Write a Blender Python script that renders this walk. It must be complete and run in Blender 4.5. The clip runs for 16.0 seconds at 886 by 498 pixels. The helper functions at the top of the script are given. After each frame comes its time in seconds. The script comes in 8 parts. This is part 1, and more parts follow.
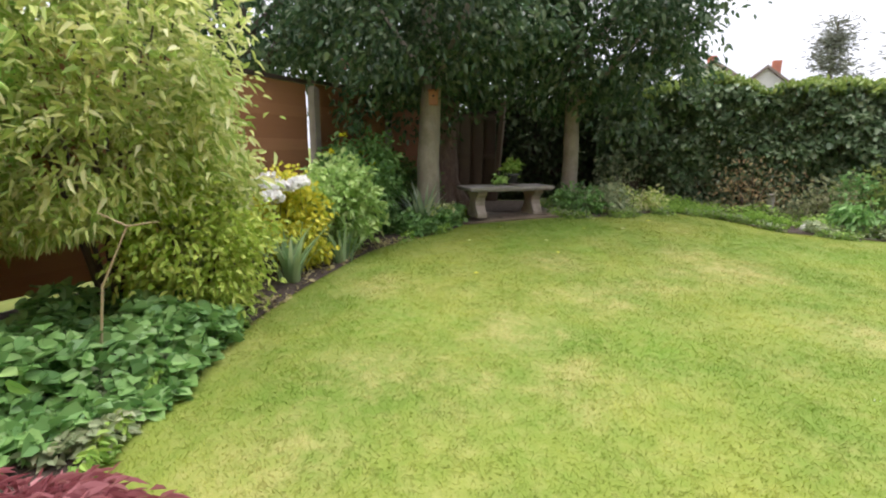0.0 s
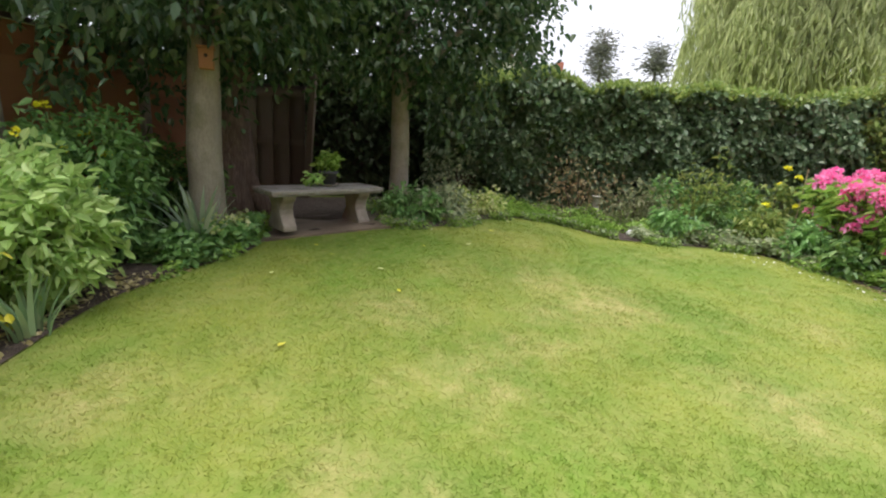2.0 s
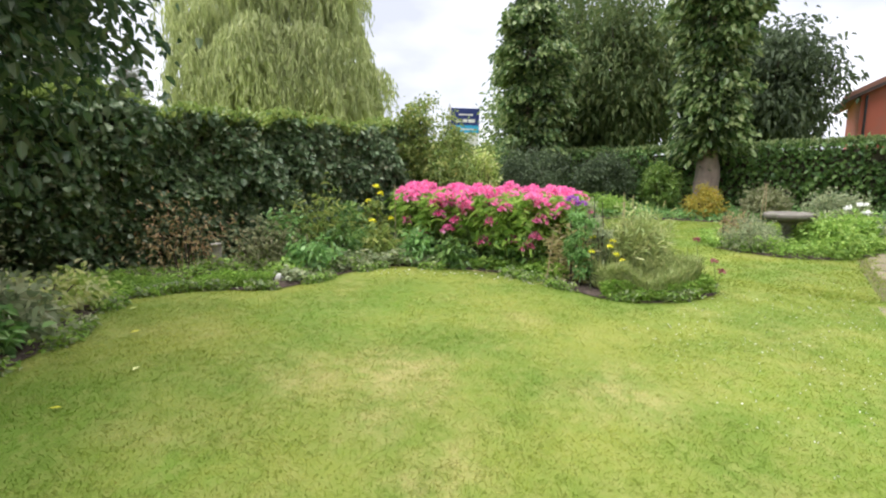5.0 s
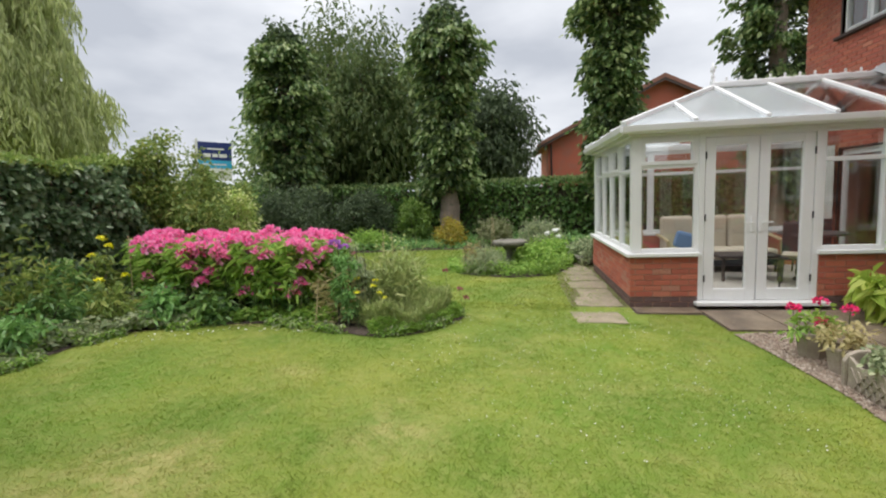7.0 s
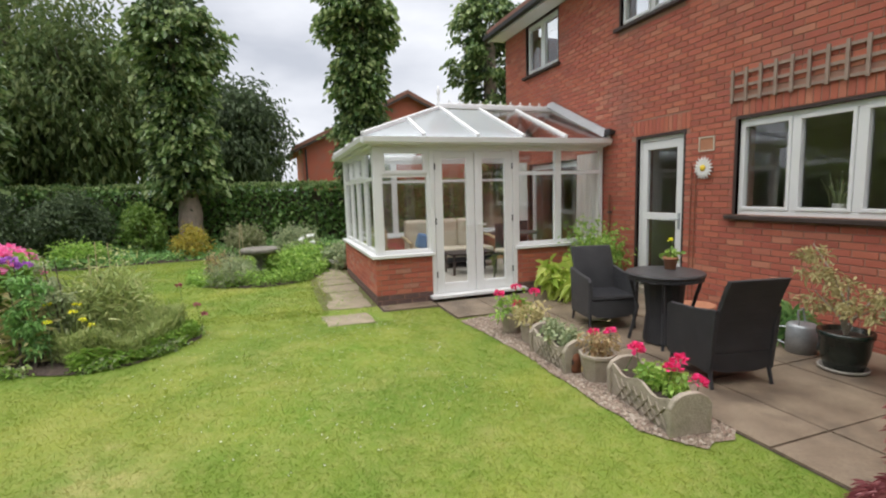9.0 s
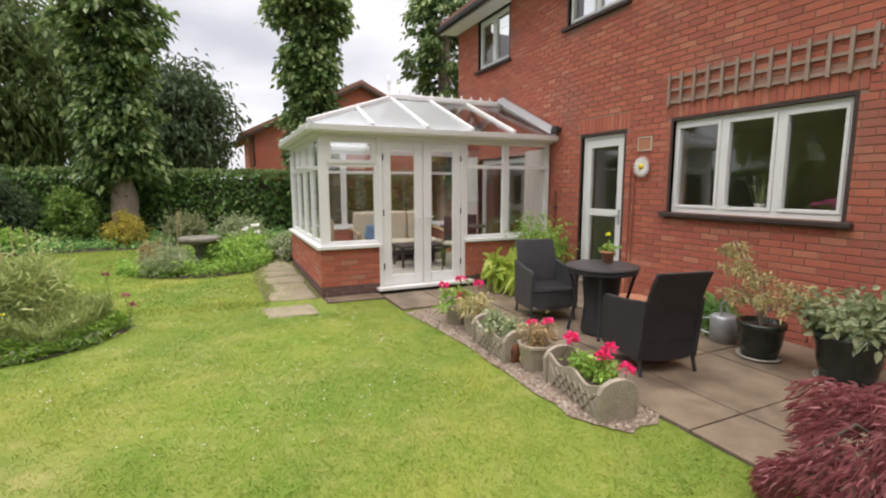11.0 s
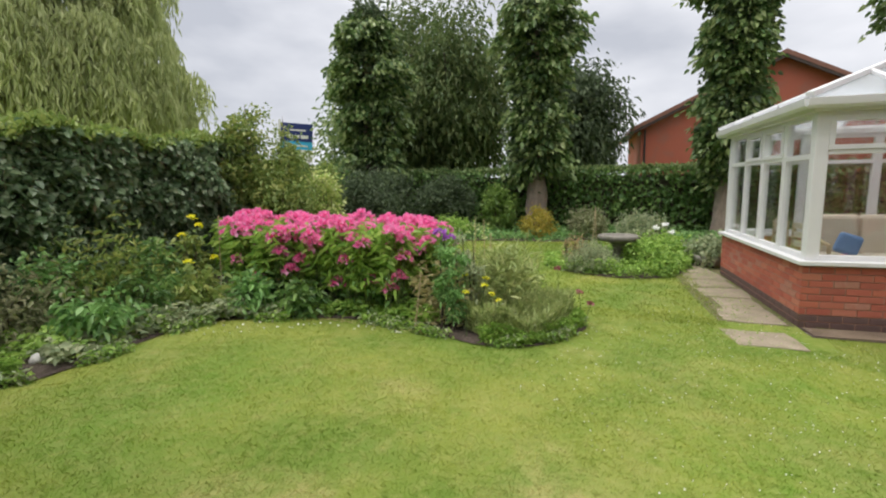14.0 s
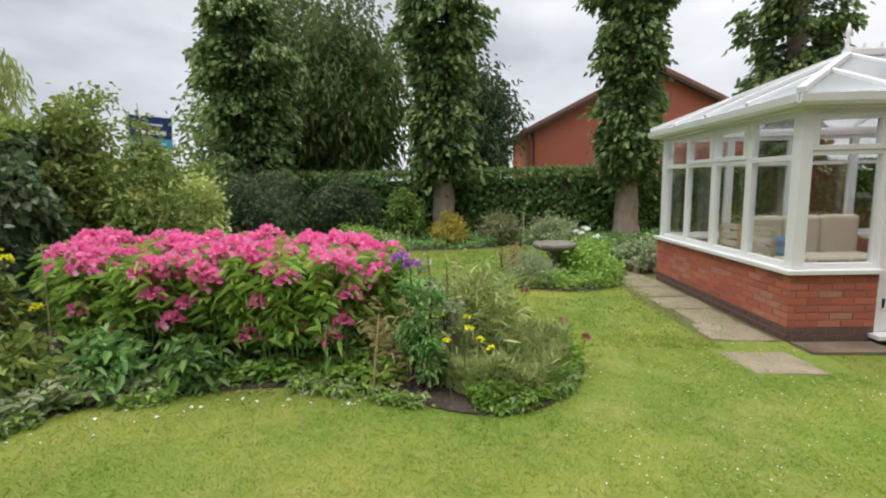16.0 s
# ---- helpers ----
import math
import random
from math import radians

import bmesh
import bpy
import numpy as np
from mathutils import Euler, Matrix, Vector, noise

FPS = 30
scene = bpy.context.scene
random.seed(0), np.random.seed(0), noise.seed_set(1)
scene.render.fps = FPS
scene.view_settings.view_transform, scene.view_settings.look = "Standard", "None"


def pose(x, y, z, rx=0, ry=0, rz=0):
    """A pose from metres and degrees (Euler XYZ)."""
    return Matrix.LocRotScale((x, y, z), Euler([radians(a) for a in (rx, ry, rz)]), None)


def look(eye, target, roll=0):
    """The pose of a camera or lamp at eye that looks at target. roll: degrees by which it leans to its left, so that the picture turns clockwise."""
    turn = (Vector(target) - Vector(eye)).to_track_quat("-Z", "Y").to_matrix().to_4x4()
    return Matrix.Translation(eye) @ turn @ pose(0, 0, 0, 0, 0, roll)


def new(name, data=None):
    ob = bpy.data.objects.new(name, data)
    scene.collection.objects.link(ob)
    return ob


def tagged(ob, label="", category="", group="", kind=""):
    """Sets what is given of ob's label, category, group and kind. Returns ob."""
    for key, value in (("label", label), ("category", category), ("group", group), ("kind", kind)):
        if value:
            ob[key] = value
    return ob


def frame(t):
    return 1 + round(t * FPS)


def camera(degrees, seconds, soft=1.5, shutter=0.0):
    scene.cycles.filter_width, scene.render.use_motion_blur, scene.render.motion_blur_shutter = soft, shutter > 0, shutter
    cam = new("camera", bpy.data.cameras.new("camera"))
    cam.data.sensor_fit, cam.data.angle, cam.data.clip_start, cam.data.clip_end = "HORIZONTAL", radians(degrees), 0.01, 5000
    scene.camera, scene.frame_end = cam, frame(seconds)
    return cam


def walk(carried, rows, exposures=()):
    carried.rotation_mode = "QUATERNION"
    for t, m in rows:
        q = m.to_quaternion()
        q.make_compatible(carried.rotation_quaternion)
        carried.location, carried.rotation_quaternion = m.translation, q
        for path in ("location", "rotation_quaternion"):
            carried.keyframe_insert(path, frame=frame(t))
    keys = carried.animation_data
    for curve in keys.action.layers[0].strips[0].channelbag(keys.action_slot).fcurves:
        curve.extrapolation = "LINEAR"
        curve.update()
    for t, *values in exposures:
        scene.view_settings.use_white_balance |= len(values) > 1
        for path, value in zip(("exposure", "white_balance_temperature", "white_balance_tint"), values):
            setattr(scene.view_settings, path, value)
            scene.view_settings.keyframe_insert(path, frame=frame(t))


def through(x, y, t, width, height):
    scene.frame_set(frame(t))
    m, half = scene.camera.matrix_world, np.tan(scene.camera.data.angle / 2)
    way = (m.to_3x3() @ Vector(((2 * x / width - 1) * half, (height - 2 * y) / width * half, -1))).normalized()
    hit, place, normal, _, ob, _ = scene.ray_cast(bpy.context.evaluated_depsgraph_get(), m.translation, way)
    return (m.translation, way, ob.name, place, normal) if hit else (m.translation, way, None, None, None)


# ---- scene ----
cam = camera(86.4, 16.0, soft=2.1)
PATH = [
    (0, (-0.138, 0.209, 1.265), (-0.993, 1.969, 0.85), 0.5),
    (0.5, (-0.192, 0.584, 1.31), (-0.83, 2.431, 0.885), 1.4),
    (1, (-0.283, 0.99, 1.305), (-0.72, 2.889, 0.856), 2.5),
    (1.5, (-0.438, 1.329, 1.331), (-0.701, 3.257, 0.866), 3.3),
    (2, (-0.665, 1.695, 1.398), (-0.774, 3.636, 0.927), 3.6),
    (2.5, (-0.877, 2.098, 1.391), (-0.852, 4.043, 0.923), 3.2),
    (3, (-1.161, 2.457, 1.408), (-0.94, 4.389, 0.941), 2.4),
    (3.5, (-1.471, 2.824, 1.409), (-0.928, 4.695, 0.956), 1.6),
    (4, (-1.592, 3.124, 1.388), (-0.65, 4.838, 0.969), 0.6),
    (4.5, (-1.658, 3.265, 1.423), (-0.353, 4.734, 1.05), -0.4),
    (4.7, (-1.709, 3.347, 1.436), (-0.28, 4.7, 1.082), -0.7),
    (6.8, (-1.754, 3.279, 1.613), (0.19, 3.693, 1.385), -2.5),
    (7, (-1.762, 3.263, 1.615), (0.2, 3.581, 1.391), -2.3),
    (7.5, (-1.764, 3.213, 1.616), (0.223, 3.275, 1.393), -2.2),
    (8, (-1.776, 3.146, 1.627), (0.201, 2.946, 1.402), -2.0),
    (8.5, (-1.782, 3.095, 1.623), (0.156, 2.655, 1.394), -1.9),
    (9, (-1.796, 3.067, 1.618), (0.08, 2.417, 1.38), -1.7),
    (9.2, (-1.808, 3.036, 1.622), (0.043, 2.319, 1.375), -2.0),
    (11.3, (-1.822, 2.937, 1.56), (-0.021, 2.109, 1.295), -0.1),
    (11.5, (-1.773, 2.907, 1.548), (0.075, 2.191, 1.278), 0.1),
    (12, (-1.633, 2.864, 1.548), (0.314, 2.508, 1.261), 0.6),
    (12.5, (-1.521, 2.971, 1.54), (0.457, 3.012, 1.251), 0.8),
    (13, (-1.386, 3.308, 1.543), (0.561, 3.669, 1.262), 0.6),
    (13.5, (-1.263, 3.644, 1.553), (0.645, 4.18, 1.279), -0.0),
    (14, (-1.037, 4.015, 1.599), (0.859, 4.593, 1.328), -0.8),
    (14.5, (-0.842, 4.363, 1.614), (1.07, 4.882, 1.338), -1.3),
    (15, (-0.63, 4.652, 1.718), (1.313, 5.033, 1.437), -1.4),
    (15.5, (-0.249, 4.876, 1.694), (1.719, 5.099, 1.416), -1.4),
    (16, (0.126, 5.036, 1.655), (2.107, 5.11, 1.384), -1.3),
]
walk(cam, [(t, look(eye, target, roll)) for t, eye, target, roll in PATH],
     [(0.0, 1.06, 6400, 16), (1.5, 0.92, 6400, 15), (3.4, 0.92, 6400, 15), (4.5, 1.1, 6400, 16), (4.8, 1.04, 6400, 15), (7.0, 0.42, 6500, 10), (9.0, 0.52, 6500, 11),
      (11.5, 0.64, 6800, 15), (12.3, 0.55, 6780, 15), (13.5, 0.44, 6600, 12), (16.0, 0.39, 6550, 11)])

# ---- world and light: bright overcast sky with a weak, very soft sun ----
SUN_EL, SUN_AZ = 82.0, -25.0
world = bpy.data.worlds.new("overcast_sky")
scene.world = world
world.use_nodes = True
wn, wl = world.node_tree.nodes, world.node_tree.links
wbg = wn["Background"]
wsky = wn.new("ShaderNodeTexSky")
wsky.sky_type = "NISHITA"
wsky.sun_disc = False
wsky.sun_elevation, wsky.sun_rotation = radians(SUN_EL), radians(SUN_AZ)
wsky.air_density, wsky.dust_density = 1.0, 3.0
wtc = wn.new("ShaderNodeTexCoord")
wmap = wn.new("ShaderNodeMapping")
wmap.inputs["Scale"].default_value = (1.0, 1.0, 2.6)
wnoise = wn.new("ShaderNodeTexNoise")
wnoise.inputs["Scale"].default_value = 2.2
wnoise.inputs["Detail"].default_value = 5.0
wnoise.inputs["Roughness"].default_value = 0.5
wramp = wn.new("ShaderNodeValToRGB")
wramp.color_ramp.elements[0].position, wramp.color_ramp.elements[0].color = 0.34, (5.0, 5.3, 5.9, 1)
wramp.color_ramp.elements[1].position, wramp.color_ramp.elements[1].color = 0.66, (8.9, 9.1, 9.5, 1)
wmix = wn.new("ShaderNodeMix")
wmix.data_type = "RGBA"
wmix.inputs["Factor"].default_value = 0.93
wl.new(wtc.outputs["Generated"], wmap.inputs["Vector"])
wl.new(wmap.outputs["Vector"], wnoise.inputs["Vector"])
wl.new(wnoise.outputs["Fac"], wramp.inputs["Fac"])
wl.new(wsky.outputs["Color"], wmix.inputs["A"])
wl.new(wramp.outputs["Color"], wmix.inputs["B"])
wl.new(wmix.outputs["Result"], wbg.inputs["Color"])
wbg.inputs["Strength"].default_value = 0.088

sun = new("sun", bpy.data.lights.new("sun", "SUN"))
sun.data.energy, sun.data.angle, sun.data.color = 2.9, radians(80), (1.0, 0.96, 0.9)
sun.matrix_world = look((12 * math.sin(radians(SUN_AZ)), 12 * math.cos(radians(SUN_AZ)), 12 * math.tan(radians(SUN_EL))), (0, 0, 0))


# ---- mesh tools ----
rng = np.random.default_rng(7)


def lawn_z(x, y):
    """Height of the garden's ground: a gentle rise to the north with a mound before the bench."""
    s = np.clip((np.asarray(y, float) - 1.0) / 8.0, 0, 1)
    return 0.14 * s + 0.24 * np.exp(-((np.asarray(x, float) + 1.3) ** 2 / 5.12 + (np.asarray(y, float) - 7.8) ** 2 / 8.0))


def np_mesh(name, V, F, smooth=False):
    """A mesh from arrays of vertices and equal-sided faces."""
    V, F = np.asarray(V, np.float32), np.asarray(F, np.int32)
    me = bpy.data.meshes.new(name)
    k = F.shape[1]
    me.vertices.add(len(V))
    me.vertices.foreach_set("co", V.ravel())
    me.loops.add(F.size)
    me.loops.foreach_set("vertex_index", F.ravel())
    me.polygons.add(len(F))
    me.polygons.foreach_set("loop_start", np.arange(0, F.size, k, dtype=np.int32))
    me.polygons.foreach_set("use_smooth", np.full(len(F), smooth))
    me.update(calc_edges=True)
    return me


class Shape:
    """Collects the faces of one mesh."""

    def __init__(self):
        self.v, self.f = [], []

    def add(self, verts, faces):
        n = len(self.v)
        self.v += [tuple(p) for p in verts]
        self.f += [tuple(i + n for i in f) for f in faces]
        return self

    def box(self, x0, x1, y0, y1, z0, z1, m=None, taper=0.0):
        t = taper
        p = [(x0, y0, z0), (x1, y0, z0), (x1, y1, z0), (x0, y1, z0),
             (x0 + t, y0 + t, z1), (x1 - t, y0 + t, z1), (x1 - t, y1 - t, z1), (x0 + t, y1 - t, z1)]
        if m is not None:
            p = [m @ Vector(q) for q in p]
        return self.add(p, [(3, 2, 1, 0), (4, 5, 6, 7), (0, 1, 5, 4), (1, 2, 6, 5), (2, 3, 7, 6), (3, 0, 4, 7)])

    def lathe(self, prof, seg=16, at=(0, 0, 0), squash=1.0):
        """Turn a profile of (radius, height) about the upright axis."""
        p, f = [], []
        for r, z in prof:
            for i in range(seg):
                a = 2 * math.pi * i / seg
                p.append((at[0] + r * math.cos(a), at[1] + squash * r * math.sin(a), at[2] + z))
        for j in range(len(prof) - 1):
            for i in range(seg):
                k = (i + 1) % seg
                f.append((j * seg + i, j * seg + k, (j + 1) * seg + k, (j + 1) * seg + i))
        f.append(tuple(range(seg - 1, -1, -1)))
        f.append(tuple(range((len(prof) - 1) * seg, len(prof) * seg)))
        return self.add(p, f)

    def tube(self, pts, r0, r1=None, seg=7):
        """A tapering round bar along points."""
        r1 = r0 if r1 is None else r1
        pts = [Vector(q) for q in pts]
        p, f = [], []
        for j, q in enumerate(pts):
            d = (pts[min(j + 1, len(pts) - 1)] - pts[max(j - 1, 0)]).normalized()
            u = d.orthogonal().normalized() if abs(d.z) > 0.95 else d.cross(Vector((0, 0, 1))).normalized()
            w = d.cross(u)
            r = r0 + (r1 - r0) * j / max(1, len(pts) - 1)
            for i in range(seg):
                a = 2 * math.pi * i / seg
                p.append(q + (u * math.cos(a) + w * math.sin(a)) * r)
        for j in range(len(pts) - 1):
            for i in range(seg):
                k = (i + 1) % seg
                f.append((j * seg + i, j * seg + k, (j + 1) * seg + k, (j + 1) * seg + i))
        f.append(tuple(range(seg - 1, -1, -1)))
        f.append(tuple(range((len(pts) - 1) * seg, len(pts) * seg)))
        return self.add(p, f)

    def prism(self, outline, d0, d1, m=None):
        """An outline in the x-z plane pushed along y from d0 to d1."""
        n = len(outline)
        p = [(x, d0, z) for x, z in outline] + [(x, d1, z) for x, z in outline]
        if m is not None:
            p = [m @ Vector(q) for q in p]
        f = [tuple(range(n)), tuple(range(2 * n - 1, n - 1, -1))]
        f += [(i, i + n, (i + 1) % n + n, (i + 1) % n) for i in range(n)]
        return self.add(p, f)

    def mesh(self, name, smooth=False):
        me = bpy.data.meshes.new(name)
        me.from_pydata(self.v, [], self.f)
        bm = bmesh.new()
        bm.from_mesh(me)
        bmesh.ops.recalc_face_normals(bm, faces=bm.faces)
        bm.to_mesh(me)
        bm.free()
        if smooth:
            me.polygons.foreach_set("use_smooth", [True] * len(me.polygons))
        return me


def soften(ob, width=0.006, seg=2):
    mod = ob.modifiers.new("bevel", "BEVEL")
    mod.width, mod.segments, mod.limit_method = width, seg, "ANGLE"
    return ob


def part(name, shape, material, parent=None, label="", smooth=False, bevel=0.0):
    """Link a shape (or a ready mesh) as one object under its thing."""
    me = shape.mesh(name, smooth) if isinstance(shape, Shape) else shape
    if not me.materials:
        me.materials.append(material)
    ob = new(name, me)
    if parent is not None:
        ob.parent = parent
    if label:
        ob["label"] = label
    if bevel:
        soften(ob, bevel)
    return ob


def thing(name, label, category, m=None, group="", kind=""):
    """The empty at a thing's base that carries its parts."""
    ob = tagged(new(name), label, category, group, kind)
    ob.empty_display_size = 0.1
    if m is not None:
        ob.matrix_basis = m
    return ob


# ---- materials ----
def nodes_of(name):
    m = bpy.data.materials.new(name)
    m.use_nodes = True
    nt = m.node_tree
    return m, nt.nodes, nt.links, nt.nodes["Principled BSDF"]


def mixer(n, l, a, b, fac, mode="MIX"):
    x = n.new("ShaderNodeMix")
    x.data_type, x.blend_type = "RGBA", mode
    for key, v in (("A", a), ("B", b), ("Factor", fac)):
        if isinstance(v, (int, float)):
            x.inputs[key].default_value = v
        elif isinstance(v, tuple):
            x.inputs[key].default_value = (*v, 1)
        else:
            l.new(v, x.inputs[key])
    return x.outputs["Result"]


def noise_of(n, l, scale, detail=3.0, lo=0.35, hi=0.65, stretch=None):
    tc = n.new("ShaderNodeTexCoord")
    src = tc.outputs["Object"]
    if stretch:
        mp = n.new("ShaderNodeMapping")
        mp.inputs["Scale"].default_value = stretch
        l.new(src, mp.inputs["Vector"])
        src = mp.outputs["Vector"]
    t = n.new("ShaderNodeTexNoise")
    t.inputs["Scale"].default_value, t.inputs["Detail"].default_value = scale, detail
    l.new(src, t.inputs["Vector"])
    r = n.new("ShaderNodeMapRange")
    r.inputs["From Min"].default_value, r.inputs["From Max"].default_value = lo, hi
    l.new(t.outputs["Fac"], r.inputs["Value"])
    return r.outputs["Result"], t.outputs["Fac"]


def piece_random(n, l):
    """A random value for each object and each loose piece in a mesh."""
    oi, ge = n.new("ShaderNodeObjectInfo"), n.new("ShaderNodeNewGeometry")
    a = n.new("ShaderNodeMath")
    a.operation = "ADD"
    l.new(oi.outputs["Random"], a.inputs[0])
    l.new(ge.outputs["Random Per Island"], a.inputs[1])
    fr = n.new("ShaderNodeMath")
    fr.operation = "FRACT"
    l.new(a.outputs[0], fr.inputs[0])
    return fr.outputs[0]


def surf(name, c1, c2, scale=4.0, fine=60.0, rough=0.7, bump=0.25, metal=0.0, stain=None, stain_scale=1.2,
         pieces=None, stretch=None, amount=0.5):
    """A surface with colour at two scales, grain relief, stains and, if wanted, a tint for each piece."""
    m, n, l, b = nodes_of(name)
    big, _ = noise_of(n, l, scale, 4, 0.3, 0.7, stretch)
    col = mixer(n, l, c1, c2, big)
    small, raw = noise_of(n, l, fine, 4, 0.25, 0.75, stretch)
    dark = tuple(v * 0.62 for v in c1)
    f2 = n.new("ShaderNodeMath")
    f2.operation = "MULTIPLY"
    f2.inputs[1].default_value = amount
    l.new(small, f2.inputs[0])
    col = mixer(n, l, col, dark, f2.outputs[0])
    if pieces:
        ramp = n.new("ShaderNodeValToRGB")
        ramp.color_ramp.elements[0].color, ramp.color_ramp.elements[1].color = (*pieces[0], 1), (*pieces[-1], 1)
        for i, c in enumerate(pieces[1:-1]):
            e = ramp.color_ramp.elements.new((i + 1) / (len(pieces) - 1))
            e.color = (*c, 1)
        l.new(piece_random(n, l), ramp.inputs["Fac"])
        col = mixer(n, l, col, ramp.outputs["Color"], 0.8)
        col = mixer(n, l, col, dark, f2.outputs[0])
    if stain:
        s, _ = noise_of(n, l, stain_scale, 5, 0.52, 0.68)
        f3 = n.new("ShaderNodeMath")
        f3.operation = "MULTIPLY"
        f3.inputs[1].default_value = 0.6
        l.new(s, f3.inputs[0])
        col = mixer(n, l, col, stain, f3.outputs[0])
    l.new(col, b.inputs["Base Color"])
    b.inputs["Roughness"].default_value, b.inputs["Metallic"].default_value = rough, metal
    if bump:
        bp = n.new("ShaderNodeBump")
        bp.inputs["Strength"].default_value, bp.inputs["Distance"].default_value = bump, 0.02
        l.new(raw, bp.inputs["Height"])
        l.new(bp.outputs["Normal"], b.inputs["Normal"])
    return m


def leaf_mat(name, *cols, rough=0.45, through=0.35, large=None, lift=1.5):
    """Leaves: each one takes its own shade, and lets some light through."""
    m, n, l, b = nodes_of(name)
    cols = [tuple(min(0.97, v * lift * 1.12) for v in c) for c in cols]
    cols = [(c[0] * 1.12, c[1] * 0.98, c[2]) if c[1] > c[0] else c for c in cols]
    ramp = n.new("ShaderNodeValToRGB")
    ramp.color_ramp.elements[0].color, ramp.color_ramp.elements[1].color = (*cols[0], 1), (*cols[-1], 1)
    for i, c in enumerate(cols[1:-1]):
        e = ramp.color_ramp.elements.new((i + 1) / (len(cols) - 1))
        e.color = (*c, 1)
    l.new(piece_random(n, l), ramp.inputs["Fac"])
    big, _ = noise_of(n, l, large or 1.6, 3, 0.35, 0.65)
    dark = tuple(v * 0.65 for v in cols[0])
    f = n.new("ShaderNodeMath")
    f.operation = "MULTIPLY"
    f.inputs[1].default_value = 0.3
    l.new(big, f.inputs[0])
    col = mixer(n, l, ramp.outputs["Color"], dark, f.outputs[0])
    l.new(col, b.inputs["Base Color"])
    b.inputs["Roughness"].default_value = rough
    tr = n.new("ShaderNodeBsdfTranslucent")
    l.new(col, tr.inputs["Color"])
    mx = n.new("ShaderNodeMixShader")
    mx.inputs["Fac"].default_value = through
    l.new(b.outputs["BSDF"], mx.inputs[1])
    l.new(tr.outputs["BSDF"], mx.inputs[2])
    l.new(mx.outputs["Shader"], n["Material Output"].inputs["Surface"])
    return m


def glass_mat(name, tint=(0.93, 0.96, 0.95), gloss_rough=0.02, ior=1.5):
    m, n, l, b = nodes_of(name)
    t = n.new("ShaderNodeBsdfTransparent")
    t.inputs["Color"].default_value = (*tint, 1)
    g = n.new("ShaderNodeBsdfGlossy")
    g.inputs["Roughness"].default_value = gloss_rough
    fr = n.new("ShaderNodeLayerWeight")
    fr.inputs["Blend"].default_value = 0.5
    pw = n.new("ShaderNodeMath")
    pw.operation = "POWER"
    pw.inputs[1].default_value = 5.0
    l.new(fr.outputs["Facing"], pw.inputs[0])
    ml = n.new("ShaderNodeMath")
    ml.operation = "MULTIPLY_ADD"
    ml.inputs[1].default_value, ml.inputs[2].default_value = 0.9, ((ior - 1) / (ior + 1)) ** 2
    l.new(pw.outputs[0], ml.inputs[0])
    mx = n.new("ShaderNodeMixShader")
    l.new(ml.outputs[0], mx.inputs["Fac"])
    l.new(t.outputs["BSDF"], mx.inputs[1])
    l.new(g.outputs["BSDF"], mx.inputs[2])
    l.new(mx.outputs["Shader"], n["Material Output"].inputs["Surface"])
    return m


def poly_mat(name):
    """Milky twin-wall roof sheet: lets daylight through and shines a little."""
    m, n, l, b = nodes_of(name)
    wave = n.new("ShaderNodeTexWave")
    wave.inputs["Scale"].default_value = 9
    tc = n.new("ShaderNodeTexCoord")
    l.new(tc.outputs["Object"], wave.inputs["Vector"])
    col = mixer(n, l, (0.56, 0.60, 0.64), (0.68, 0.72, 0.75), wave.outputs["Fac"])
    l.new(col, b.inputs["Base Color"])
    b.inputs["Roughness"].default_value = 0.22
    tr = n.new("ShaderNodeBsdfTranslucent")
    l.new(col, tr.inputs["Color"])
    tp = n.new("ShaderNodeBsdfTransparent")
    m1, m2 = n.new("ShaderNodeMixShader"), n.new("ShaderNodeMixShader")
    m1.inputs["Fac"].default_value, m2.inputs["Fac"].default_value = 0.5, 0.45
    l.new(b.outputs["BSDF"], m1.inputs[1])
    l.new(tr.outputs["BSDF"], m1.inputs[2])
    l.new(m1.outputs["Shader"], m2.inputs[1])
    l.new(tp.outputs["BSDF"], m2.inputs[2])
    l.new(m2.outputs["Shader"], n["Material Output"].inputs["Surface"])
    return m


# dry and lush places of the lawn: x, y, radius
WORN = ((-0.66, 4.06, 0.42), (0.12, 5.72, 0.5), (0.38, 5.22, 0.42), (-1.2, 4.93, 0.5), (-2.45, 3.6, 0.5), (-1.03, 3.12, 0.42), (-0.55, 2.6, 0.36), (-1.5, 1.5, 0.4), (-0.12, 5.1, 0.34),
        (1.1, 4.1, 0.5), (2.05, 5.24, 0.4), (-0.34, 4.5, 0.36), (0.6, 5.5, 0.4), (-1.6, 2.3, 0.4), (-1.1, 2.4, 0.3))
LUSH = ((-1.74, 5.4, 0.6), (-1.26, 6.35, 0.7), (-0.93, 5.5, 0.4), (0.9, 6.8, 0.9), (1.9, 6.6, 0.8), (1.6, 3.0, 0.8), (-0.1, 3.4, 0.5), (2.9, 2.4, 0.8), (-1.9, 3.0, 0.5))


def rough_noise(n, l, scale, detail, rough, lo, hi, vector=None):
    """Noise whose fine grain stays strong."""
    f, _ = noise_of(n, l, scale, detail, lo, hi)
    t = f.node.inputs["Value"].links[0].from_node
    t.inputs["Roughness"].default_value = rough
    if vector is not None:
        l.new(vector, t.inputs["Vector"])
    return f


